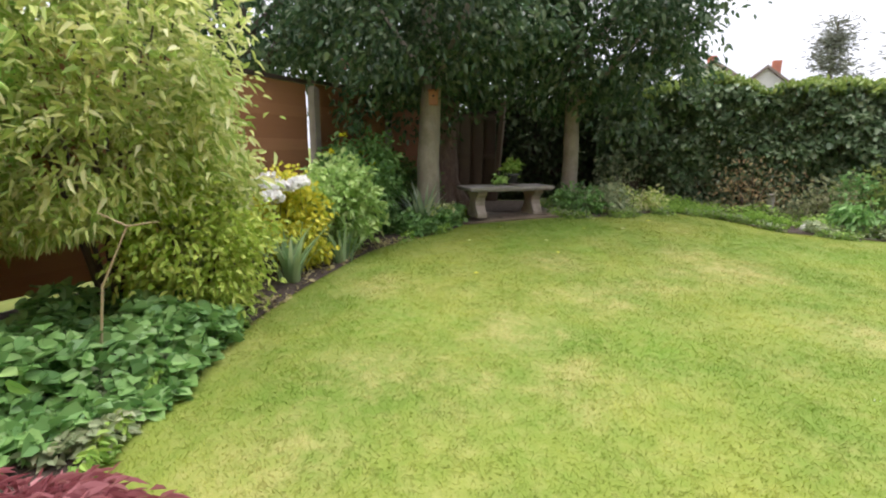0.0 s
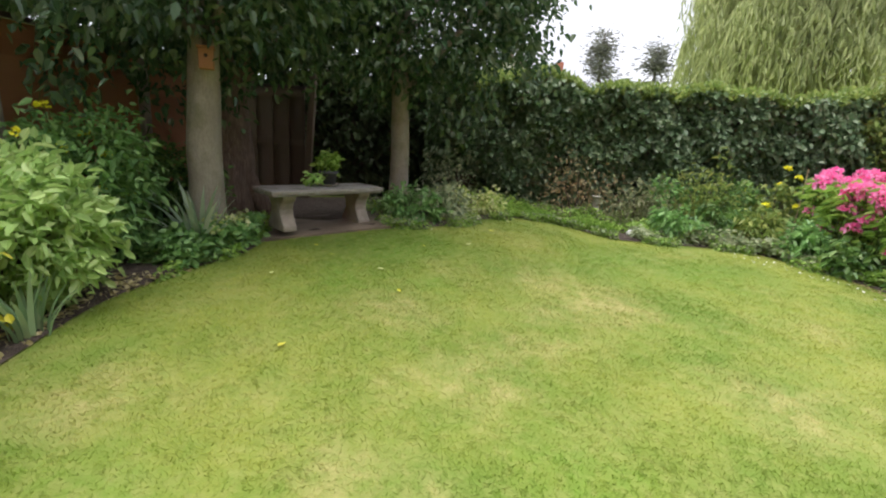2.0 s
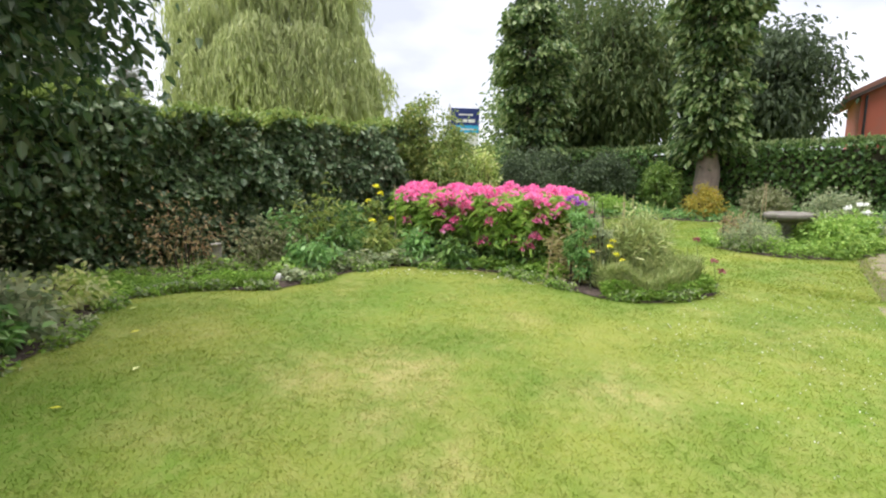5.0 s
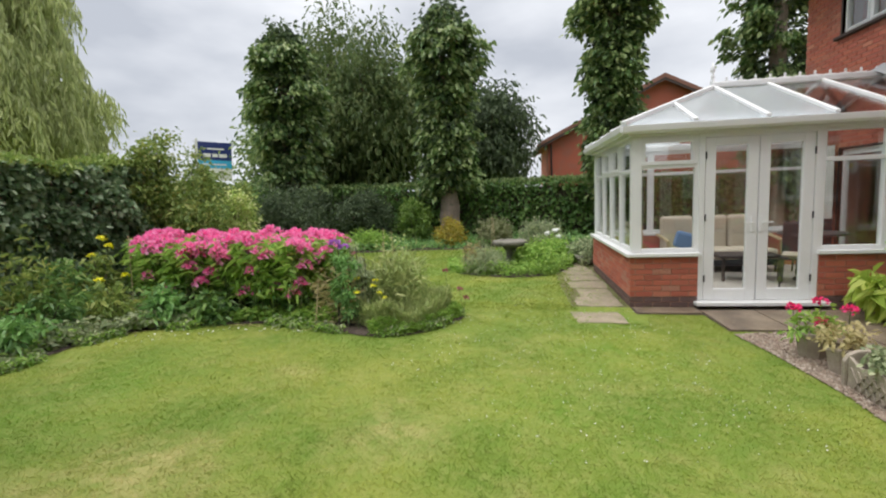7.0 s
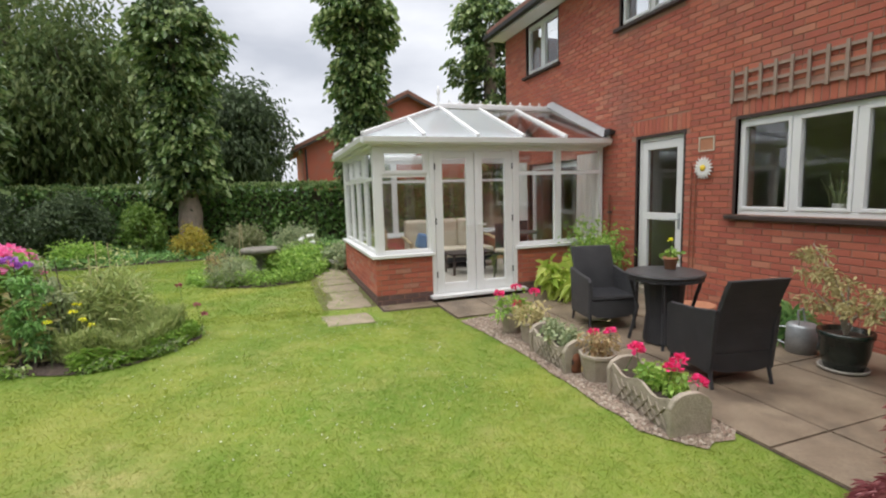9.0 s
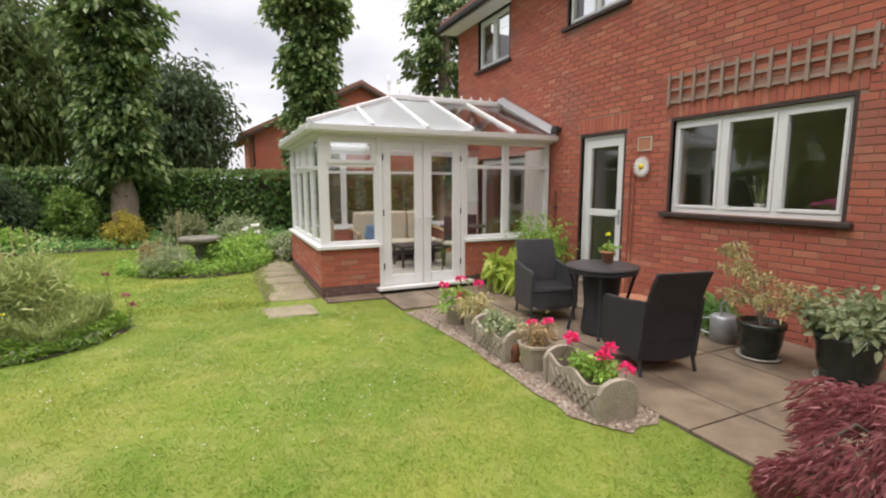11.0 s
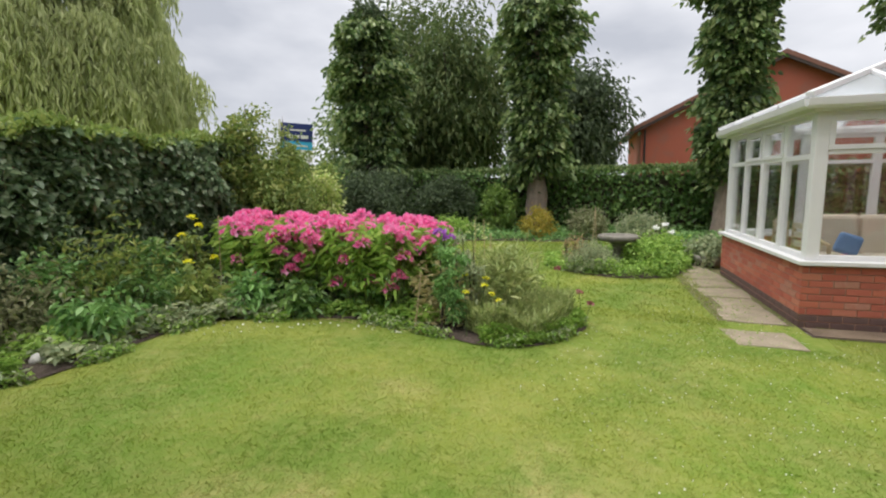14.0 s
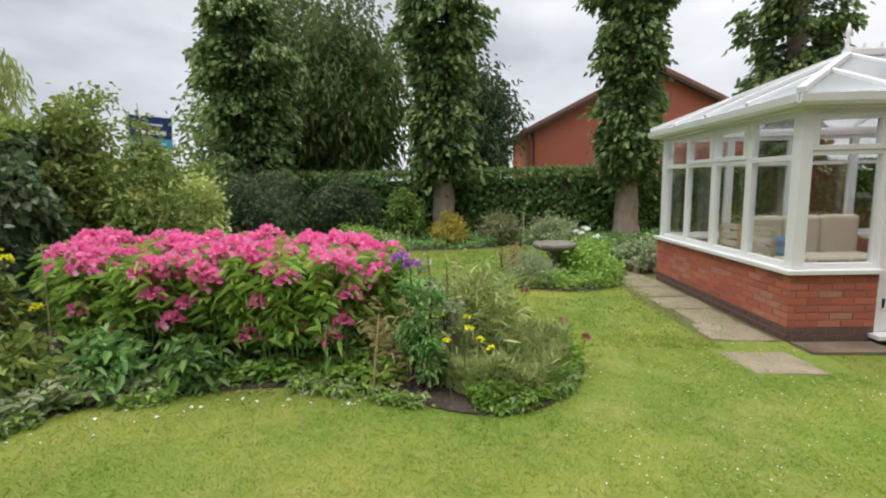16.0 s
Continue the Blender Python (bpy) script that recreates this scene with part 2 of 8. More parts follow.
def lawn_colour(n, l):
    """Mown grass: fresh and dull greens in drifts, lush places, worn straw patches and fine tufts."""
    big = rough_noise(n, l, 0.7, 9, 0.62, 0.40, 0.60)
    col = mixer(n, l, (0.122, 0.2, 0.019), (0.222, 0.262, 0.038), big)
    tc = n.new("ShaderNodeTexCoord")
    warp = n.new("ShaderNodeTexNoise")
    warp.inputs["Scale"].default_value, warp.inputs["Detail"].default_value, warp.inputs["Roughness"].default_value = 3.2, 7.0, 0.68
    l.new(tc.outputs["Object"], warp.inputs["Vector"])
    sc = n.new("ShaderNodeVectorMath")
    sc.operation = "MULTIPLY_ADD"
    sc.inputs[1].default_value, sc.inputs[2].default_value = (1.0, 1.0, 0), (-0.5, -0.5, 0)
    l.new(warp.outputs["Color"], sc.inputs[0])
    ad = n.new("ShaderNodeVectorMath")
    l.new(tc.outputs["Object"], ad.inputs[0])
    l.new(sc.outputs["Vector"], ad.inputs[1])

    def spots(places, most, start):
        tot = n.new("ShaderNodeMath")
        tot.operation = "MULTIPLY"
        tot.inputs[1].default_value = start
        l.new(rough_noise(n, l, 1.7, 9, 0.66, 0.50, 0.70), tot.inputs[0])
        for x, y, r in places:
            d = n.new("ShaderNodeVectorMath")
            d.operation = "DISTANCE"
            d.inputs[1].default_value = (x, y, 0.1)
            l.new(ad.outputs["Vector"], d.inputs[0])
            k = n.new("ShaderNodeMapRange")
            k.inputs["From Min"].default_value, k.inputs["From Max"].default_value = r, 0.05
            k.inputs["To Max"].default_value = most
            l.new(d.outputs["Value"], k.inputs["Value"])
            q = n.new("ShaderNodeMath")
            l.new(tot.outputs[0], q.inputs[0])
            l.new(k.outputs["Result"], q.inputs[1])
            tot = q
        ragged = n.new("ShaderNodeMath")
        ragged.operation = "MULTIPLY_ADD"
        ragged.inputs[1].default_value, ragged.inputs[2].default_value = 1.2, 0.35
        l.new(rough_noise(n, l, 7.0, 7, 0.7, 0.40, 0.62), ragged.inputs[0])
        out = n.new("ShaderNodeMath")
        out.operation, out.use_clamp = "MULTIPLY", True
        l.new(tot.outputs[0], out.inputs[0])
        l.new(ragged.outputs[0], out.inputs[1])
        return out.outputs[0]

    col = mixer(n, l, col, (0.13, 0.245, 0.02), spots(LUSH, 0.6, 0.0))
    col = mixer(n, l, col, (0.41, 0.36, 0.145), spots(WORN, 0.52, 0.34))
    for scale, amount, tone in ((6.0, 0.34, (0.125, 0.215, 0.02)), (15.0, 0.36, (0.31, 0.32, 0.095)), (34.0, 0.2, (0.13, 0.195, 0.02))):
        k = n.new("ShaderNodeMath")
        k.operation = "MULTIPLY"
        k.inputs[1].default_value = amount
        l.new(rough_noise(n, l, scale, 6, 0.62, 0.48, 0.64), k.inputs[0])
        col = mixer(n, l, col, tone, k.outputs[0])
    return col


def lawn_mat(name):
    """The sward under the blades: the same greens, as light as the thatch between them."""
    m, n, l, b = nodes_of(name)
    col = mixer(n, l, lawn_colour(n, l), (0.92, 0.92, 0.92), 1.0, "MULTIPLY")
    fine, raw = noise_of(n, l, 60, 4, 0.3, 0.75)
    f2 = n.new("ShaderNodeMath")
    f2.operation = "MULTIPLY"
    f2.inputs[1].default_value = 0.15
    l.new(fine, f2.inputs[0])
    col = mixer(n, l, col, (0.17, 0.25, 0.03), f2.outputs[0])
    l.new(col, b.inputs["Base Color"])
    b.inputs["Roughness"].default_value = 0.9
    bp = n.new("ShaderNodeBump")
    bp.inputs["Strength"].default_value, bp.inputs["Distance"].default_value = 0.2, 0.02
    l.new(raw, bp.inputs["Height"])
    l.new(bp.outputs["Normal"], b.inputs["Normal"])
    return m


def blade_mat(name):
    """Grass blades take the lawn's colour, each a little lighter or darker."""
    m, n, l, b = nodes_of(name)
    tint = n.new("ShaderNodeValToRGB")
    tint.color_ramp.elements[0].color, tint.color_ramp.elements[1].color = (1.12, 1.14, 1.12, 1), (1.7, 1.62, 1.7, 1)
    l.new(piece_random(n, l), tint.inputs["Fac"])
    col = mixer(n, l, lawn_colour(n, l), tint.outputs["Color"], 1.0, "MULTIPLY")
    l.new(col, b.inputs["Base Color"])
    b.inputs["Roughness"].default_value = 0.75
    tr = n.new("ShaderNodeBsdfTranslucent")
    l.new(col, tr.inputs["Color"])
    mx = n.new("ShaderNodeMixShader")
    mx.inputs["Fac"].default_value = 0.45
    l.new(b.outputs["BSDF"], mx.inputs[1])
    l.new(tr.outputs["BSDF"], mx.inputs[2])
    l.new(mx.outputs["Shader"], n["Material Output"].inputs["Surface"])
    return m


M_LAWN = lawn_mat("lawn")
M_BLADE = blade_mat("grass_blade")
M_SOIL = surf("soil", (0.06, 0.044, 0.034), (0.115, 0.085, 0.066), 14, 70, 0.95, 1.5, stain=(0.17, 0.14, 0.11), stain_scale=22)
M_BRICK = surf("brick", (0.46, 0.145, 0.085), (0.53, 0.18, 0.10), 9, 120, 0.85, 0.35,
               pieces=((0.36, 0.10, 0.075), (0.53, 0.145, 0.098), (0.58, 0.18, 0.112), (0.49, 0.125, 0.095), (0.44, 0.115, 0.082), (0.66, 0.29, 0.19)), stain=(0.30, 0.13, 0.10), stain_scale=1.5)
M_BRICK_DARK = surf("engineering_brick", (0.12, 0.075, 0.07), (0.17, 0.10, 0.09), 8, 120, 0.7, 0.3, stain=(0.2, 0.16, 0.13))
M_BRICK_PALE = surf("worn_brick", (0.44, 0.19, 0.13), (0.52, 0.28, 0.21), 14, 120, 0.9, 0.35, stain=(0.42, 0.15, 0.1), stain_scale=12)
M_MORTAR = surf("mortar", (0.36, 0.20, 0.15), (0.42, 0.25, 0.19), 5, 120, 0.95, 0.4)
M_UPVC = surf("white_upvc", (0.80, 0.81, 0.82), (0.76, 0.77, 0.78), 3, 30, 0.35, 0.02, amount=0.06)
M_TIMBER_DK = surf("dark_timber", (0.045, 0.03, 0.026), (0.07, 0.045, 0.04), 6, 60, 0.6, 0.3)
M_GLASS = glass_mat("window_glass", (0.95, 0.965, 0.96), ior=1.95)
M_GLASS_ROOF = glass_mat("tinted_roof_glass", (0.93, 0.94, 0.95), 0.05, 1.65)
M_POLY = poly_mat("polycarbonate_sheet")
M_ALU = surf("grey_flashing", (0.42, 0.45, 0.48), (0.5, 0.53, 0.56), 4, 40, 0.4, 0.1, metal=0.3)
M_CONCRETE = surf("cast_stone", (0.36, 0.31, 0.255), (0.46, 0.40, 0.33), 9, 80, 0.9, 0.5, stain=(0.2, 0.19, 0.14), stain_scale=5)
M_STONE = surf("weathered_stone", (0.34, 0.32, 0.29), (0.46, 0.43, 0.39), 8, 70, 0.95, 0.6, stain=(0.14, 0.145, 0.1), stain_scale=6)
M_STONE_DK = surf("mossy_dark_stone", (0.17, 0.16, 0.135), (0.27, 0.255, 0.22), 8, 70, 0.95, 0.6, stain=(0.10, 0.11, 0.06), stain_scale=7)
M_SLAB = surf("paving_slab", (0.16, 0.12, 0.086), (0.32, 0.255, 0.185), 3.0, 70, 0.5, 0.4, stain=(0.08, 0.062, 0.048), stain_scale=2.1)
M_SLAB_MOSS = surf("mossy_slab", (0.27, 0.23, 0.165), (0.39, 0.33, 0.24), 5, 70, 0.9, 0.5, stain=(0.16, 0.18, 0.055), stain_scale=4.2)
M_MOSS = surf("mossy_grit", (0.12, 0.125, 0.045), (0.20, 0.18, 0.085), 5, 80, 0.95, 0.8)
M_GRAVEL = surf("gravel", (0.25, 0.20, 0.155), (0.34, 0.28, 0.22), 30, 120, 0.9, 0.4,
                pieces=((0.17, 0.125, 0.10), (0.42, 0.34, 0.27), (0.62, 0.55, 0.47), (0.29, 0.19, 0.145), (0.36, 0.29, 0.23)))
M_FENCE = surf("fence_timber", (0.38, 0.17, 0.08), (0.5, 0.24, 0.12), 3, 50, 0.8, 0.35, stretch=(2, 0.4, 6), pieces=((0.36, 0.16, 0.08), (0.46, 0.21, 0.105), (0.55, 0.28, 0.15)))
M_FENCE_OLD = surf("old_fence_timber", (0.13, 0.10, 0.075), (0.20, 0.155, 0.115), 3, 50, 0.9, 0.4, stretch=(6, 6, 0.6), pieces=((0.12, 0.095, 0.07), (0.21, 0.165, 0.12)))
M_POST = surf("concrete_post", (0.36, 0.31, 0.27), (0.46, 0.41, 0.36), 6, 70, 0.9, 0.4, stain=(0.25, 0.19, 0.15), stain_scale=4)
M_BARK = surf("smooth_bark", (0.34, 0.30, 0.245), (0.46, 0.41, 0.335), 7, 60, 0.9, 0.6, stretch=(1, 1, 0.5), stain=(0.18, 0.19, 0.11), stain_scale=4)
M_BARK_RED = surf("rough_bark", (0.19, 0.13, 0.10), (0.34, 0.25, 0.195), 9, 26, 0.95, 1.6, stretch=(2.2, 2.2, 0.5), amount=0.8)
M_BARK_PALE = surf("greyish_pink_bark", (0.29, 0.225, 0.185), (0.42, 0.34, 0.285), 7, 40, 0.95, 0.9, stretch=(2, 2, 0.6), stain=(0.2, 0.17, 0.14), stain_scale=4)
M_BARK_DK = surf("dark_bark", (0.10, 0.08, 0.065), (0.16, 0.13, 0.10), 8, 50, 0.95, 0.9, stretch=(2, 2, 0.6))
M_STEM = surf("green_stem", (0.08, 0.13, 0.04), (0.13, 0.17, 0.06), 9, 60, 0.7, 0.2)
M_CANE = surf("bamboo_cane", (0.48, 0.38, 0.22), (0.56, 0.46, 0.29), 9, 60, 0.7, 0.2)
M_TRELLIS = surf("weathered_trellis", (0.34, 0.25, 0.20), (0.42, 0.32, 0.27), 8, 60, 0.9, 0.4, stretch=(1, 4, 1))


def weave_mat(name, dark, light):
    """Woven synthetic rattan: strands crossing in raised rows, highlights painted as lighter crowns."""
    m, n, l, b = nodes_of(name)
    tc = n.new("ShaderNodeTexCoord")
    waves = []
    for axis, scale in (("Z", 24.0), ("DIAGONAL", 42.0)):
        w = n.new("ShaderNodeTexWave")
        w.bands_direction = axis
        w.inputs["Scale"].default_value, w.inputs["Distortion"].default_value = scale, 0.6
        l.new(tc.outputs["Object"], w.inputs["Vector"])
        waves.append(w.outputs["Fac"])
    mul = n.new("ShaderNodeMath")
    mul.operation = "MULTIPLY"
    l.new(waves[0], mul.inputs[0])
    l.new(waves[1], mul.inputs[1])
    patch, _ = noise_of(n, l, 7, 4, 0.35, 0.65)
    col = mixer(n, l, mixer(n, l, dark, light, mul.outputs[0]), dark, patch)
    l.new(col, b.inputs["Base Color"])
    b.inputs["Roughness"].default_value = 0.42
    bp = n.new("ShaderNodeBump")
    bp.inputs["Strength"].default_value, bp.inputs["Distance"].default_value = 0.9, 0.006
    l.new(mul.outputs[0], bp.inputs["Height"])
    l.new(bp.outputs["Normal"], b.inputs["Normal"])
    return m


M_RATTAN = weave_mat("black_rattan", (0.018, 0.019, 0.023), (0.06, 0.062, 0.07))
M_SLATE = surf("dark_table_top", (0.05, 0.05, 0.054), (0.08, 0.08, 0.085), 6, 60, 0.35, 0.1)
M_GLAZE = surf("dark_glazed_pot", (0.012, 0.02, 0.016), (0.025, 0.036, 0.028), 5, 40, 0.18, 0.05)
M_TERRA = surf("terracotta", (0.46, 0.20, 0.11), (0.53, 0.25, 0.15), 9, 70, 0.85, 0.3)
M_GALV = surf("galvanised_steel", (0.40, 0.43, 0.46), (0.5, 0.53, 0.56), 14, 60, 0.45, 0.1, metal=0.5)
M_PLASTIC = surf("grey_plastic_pot", (0.075, 0.08, 0.09), (0.11, 0.115, 0.125), 6, 60, 0.5, 0.1)
M_TILE_ROOF = surf("roof_tile", (0.22, 0.105, 0.08), (0.30, 0.15, 0.11), 6, 60, 0.85, 0.4, pieces=((0.18, 0.085, 0.07), (0.28, 0.13, 0.10), (0.33, 0.17, 0.13)))
M_TILE_GREY = surf("grey_brown_roof_tile", (0.24, 0.19, 0.17), (0.32, 0.26, 0.23), 6, 60, 0.85, 0.4)
M_RENDER = surf("white_render", (0.70, 0.70, 0.69), (0.76, 0.76, 0.75), 2, 60, 0.9, 0.15, amount=0.15)
M_PLASTER = surf("interior_plaster", (0.62, 0.58, 0.52), (0.66, 0.62, 0.56), 2, 60, 0.9, 0.1, amount=0.15)
M_CARPET = surf("floor_tile_pale", (0.50, 0.47, 0.43), (0.56, 0.53, 0.49), 3, 60, 0.5, 0.1, amount=0.2)
M_CREAM = surf("cream_fabric", (0.62, 0.55, 0.44), (0.68, 0.61, 0.5), 5, 130, 0.95, 0.3, amount=0.25)
M_BLUE = surf("blue_cushion", (0.16, 0.27, 0.5), (0.2, 0.33, 0.56), 6, 130, 0.95, 0.3, amount=0.25)
M_CURTAIN = surf("pale_curtain", (0.62, 0.60, 0.57), (0.68, 0.66, 0.63), 3, 100, 0.95, 0.2, amount=0.2)
M_WHITE = surf("white_paint", (0.82, 0.82, 0.80), (0.78, 0.78, 0.76), 6, 60, 0.6, 0.1, amount=0.1)
M_YELLOW = surf("yellow_petal", (0.80, 0.56, 0.03), (0.85, 0.66, 0.06), 9, 60, 0.7, 0.1, amount=0.2)
M_SIGN_NAVY = surf("navy_sign_paint", (0.015, 0.03, 0.16), (0.02, 0.04, 0.19), 2, 40, 0.4, 0.03, amount=0.1)
M_SIGN_BLUE = surf("sky_blue_sign_paint", (0.04, 0.42, 0.72), (0.05, 0.46, 0.76), 2, 40, 0.4, 0.03, amount=0.1)
M_METAL_DK = surf("dark_metal", (0.05, 0.05, 0.055), (0.08, 0.08, 0.085), 9, 60, 0.5, 0.1, metal=0.6)
M_RUST = surf("rusty_iron", (0.20, 0.075, 0.04), (0.28, 0.11, 0.06), 14, 70, 0.85, 0.4)

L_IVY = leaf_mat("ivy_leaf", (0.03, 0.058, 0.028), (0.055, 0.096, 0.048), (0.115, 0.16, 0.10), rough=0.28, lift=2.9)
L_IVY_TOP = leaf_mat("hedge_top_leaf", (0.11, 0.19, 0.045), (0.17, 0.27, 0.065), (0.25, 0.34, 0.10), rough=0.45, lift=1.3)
# pale grey-green needles: the air's haze is mixed into the colour
L_FAR_HAZE = leaf_mat("haze_paled_needle", (0.12, 0.15, 0.12), (0.17, 0.20, 0.16), rough=0.8, lift=1.3)
L_HOLLY = leaf_mat("holly_leaf", (0.016, 0.04, 0.018), (0.034, 0.07, 0.032), (0.075, 0.115, 0.062), rough=0.27, through=0.3, lift=2.4)
L_HEDGE = leaf_mat("far_hedge_leaf", (0.03, 0.075, 0.022), (0.055, 0.115, 0.03), (0.09, 0.16, 0.045), rough=0.4, lift=2.5)
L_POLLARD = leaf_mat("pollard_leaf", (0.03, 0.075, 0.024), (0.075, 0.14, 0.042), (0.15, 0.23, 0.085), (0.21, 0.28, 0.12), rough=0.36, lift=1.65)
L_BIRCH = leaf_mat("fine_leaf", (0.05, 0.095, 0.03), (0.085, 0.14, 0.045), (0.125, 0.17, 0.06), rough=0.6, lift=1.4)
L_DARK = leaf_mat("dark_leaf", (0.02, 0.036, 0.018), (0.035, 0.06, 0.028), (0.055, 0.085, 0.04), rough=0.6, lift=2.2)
L_WILLOW = leaf_mat("willow_leaf", (0.15, 0.20, 0.085), (0.22, 0.28, 0.13), (0.29, 0.35, 0.18), rough=0.6, large=0.25, lift=1.9, through=0.45)
L_VARIEG = leaf_mat("variegated_leaf", (0.20, 0.33, 0.08), (0.32, 0.45, 0.13), (0.50, 0.58, 0.26), (0.66, 0.68, 0.42), rough=0.45, lift=1.35, through=0.42)
L_LIME = leaf_mat("lime_leaf", (0.15, 0.33, 0.07), (0.24, 0.45, 0.11), (0.35, 0.54, 0.2), rough=0.5)
L_FRESH = leaf_mat("fresh_yellow_green_leaf", (0.22, 0.36, 0.06), (0.33, 0.47, 0.09), (0.44, 0.54, 0.16), rough=0.5, lift=1.35, through=0.4)
L_PALE = leaf_mat("pale_green_leaf", (0.19, 0.34, 0.10), (0.28, 0.46, 0.15), (0.42, 0.58, 0.25), rough=0.5, lift=1.3, through=0.4)
L_MID = leaf_mat("mid_green_leaf", (0.09, 0.19, 0.035), (0.15, 0.27, 0.05), (0.23, 0.36, 0.09), rough=0.5, lift=1.75)
L_DEEP = leaf_mat("deep_green_leaf", (0.045, 0.11, 0.035), (0.08, 0.17, 0.05), (0.12, 0.22, 0.08), rough=0.45, lift=2.5)
L_LAUREL = leaf_mat("laurel_leaf", (0.05, 0.11, 0.022), (0.09, 0.165, 0.035), (0.15, 0.24, 0.06), rough=0.35, lift=1.8)
L_GREY = leaf_mat("grey_green_leaf", (0.14, 0.21, 0.11), (0.21, 0.28, 0.16), (0.30, 0.36, 0.22), rough=0.6)
L_GOLD = leaf_mat("golden_leaf", (0.28, 0.38, 0.04), (0.46, 0.49, 0.05), (0.64, 0.58, 0.08), rough=0.5, lift=1.3)
L_RUSSET = leaf_mat("bronze_leaf", (0.32, 0.22, 0.12), (0.42, 0.31, 0.17), (0.40, 0.36, 0.2), rough=0.6, lift=1.15)
L_MAPLE = leaf_mat("red_maple_leaf", (0.16, 0.045, 0.055), (0.24, 0.08, 0.09), (0.33, 0.15, 0.16), rough=0.6, lift=1.5)
L_PINK = leaf_mat("pink_petal", (0.96, 0.15, 0.42), (0.97, 0.26, 0.53), (0.98, 0.44, 0.66), rough=0.7, through=0.4, large=3, lift=1.0)
L_ROSE_PETAL = leaf_mat("dusty_pink_petal", (0.62, 0.25, 0.27), (0.74, 0.38, 0.38), rough=0.7, through=0.3, lift=1.0)
L_RED = leaf_mat("red_petal", (0.76, 0.03, 0.17), (0.86, 0.07, 0.28), rough=0.7, through=0.25, lift=1.0)
L_PURPLE = leaf_mat("purple_petal", (0.26, 0.08, 0.36), (0.38, 0.15, 0.46), rough=0.7, through=0.25)
L_WHITE = leaf_mat("white_petal", (0.74, 0.74, 0.70), (0.84, 0.84, 0.82), rough=0.7, through=0.2)
L_YELLOW = leaf_mat("yellow_flower_petal", (0.70, 0.55, 0.02), (0.82, 0.70, 0.05), rough=0.7, through=0.2)
L_ACER = leaf_mat("bronze_green_leaf", (0.26, 0.25, 0.11), (0.38, 0.32, 0.16), (0.46, 0.42, 0.22), (0.30, 0.32, 0.14), rough=0.6, lift=1.25)
L_AMBER = leaf_mat("amber_leaf", (0.42, 0.30, 0.05), (0.40, 0.36, 0.06), (0.25, 0.28, 0.06), rough=0.6, lift=1.1)
L_OLIVE = leaf_mat("olive_leaf", (0.13, 0.18, 0.08), (0.20, 0.25, 0.12), (0.27, 0.26, 0.16), rough=0.6, lift=1.2)
L_ROSE = leaf_mat("dull_rose_leaf", (0.09, 0.16, 0.04), (0.16, 0.25, 0.06), (0.27, 0.33, 0.10), rough=0.5, lift=1.35)
L_WISP = leaf_mat("wispy_leaf", (0.17, 0.25, 0.09), (0.24, 0.33, 0.12), (0.34, 0.40, 0.19), rough=0.6)
L_STRAW = leaf_mat("dry_stem_leaf", (0.30, 0.26, 0.13), (0.40, 0.36, 0.20), rough=0.8)
L_YUCCA = leaf_mat("blue_green_sword_leaf", (0.17, 0.27, 0.18), (0.26, 0.37, 0.25), (0.36, 0.45, 0.33), rough=0.5)
L_IRIS = leaf_mat("sword_leaf", (0.13, 0.24, 0.12), (0.20, 0.33, 0.18), (0.28, 0.38, 0.2), rough=0.5)


# ---- foliage tools ----
def unit(a):
    return a / np.maximum(np.linalg.norm(a, axis=-1, keepdims=True), 1e-6)


def leaf_mesh(name, P, D, size, width=0.5, droop=0.25, fold=0.12, material=None):
    """Folded pointed leaves at P along D."""
    n = len(P)
    D = unit(np.asarray(D, float))
    R = unit(rng.normal(size=(n, 3)) + np.array([0, 0, 1.2]))
    S = unit(np.cross(D, R))
    N = np.cross(S, D)
    L = np.broadcast_to(np.asarray(size, float), (n,))[:, None] * rng.uniform(0.7, 1.25, (n, 1))
    W = L * width * 0.5
    V = np.empty((n, 6, 3))
    down = np.array([0, 0, 1.0]) * droop
    V[:, 0] = P
    V[:, 1] = P + D * L * 0.28 + S * W * 0.95 + N * L * fold
    V[:, 2] = P + D * L * 0.66 + S * W * 0.8 + N * L * fold * 0.7 - down * L * 0.4
    V[:, 3] = P + D * L - down * L
    V[:, 4] = P + D * L * 0.66 - S * W * 0.8 + N * L * fold * 0.7 - down * L * 0.4
    V[:, 5] = P + D * L * 0.28 - S * W * 0.95 + N * L * fold
    i = np.arange(n)[:, None] * 6
    F = np.concatenate([i + np.array(q) for q in ((0, 1, 2), (0, 2, 3), (0, 3, 4), (0, 4, 5))], 1).reshape(-1, 3)
    me = np_mesh(name, V.reshape(-1, 3), F)
    me.materials.append(material)
    return me


def clumped(n, clumps, spread):
    """n points scattered round randomly picked clump centres."""
    k = rng.integers(0, len(clumps), n)
    return clumps[k] + rng.normal(size=(n, 3)) * spread, k


def ball_points(n, c, r, inner=0.55):
    """Points in a shell of an ellipsoid."""
    d = unit(rng.normal(size=(n, 3)))
    q = d * rng.uniform(inner, 1.0, (n, 1)) ** 0.6
    return np.asarray(c) + q * np.asarray(r), d


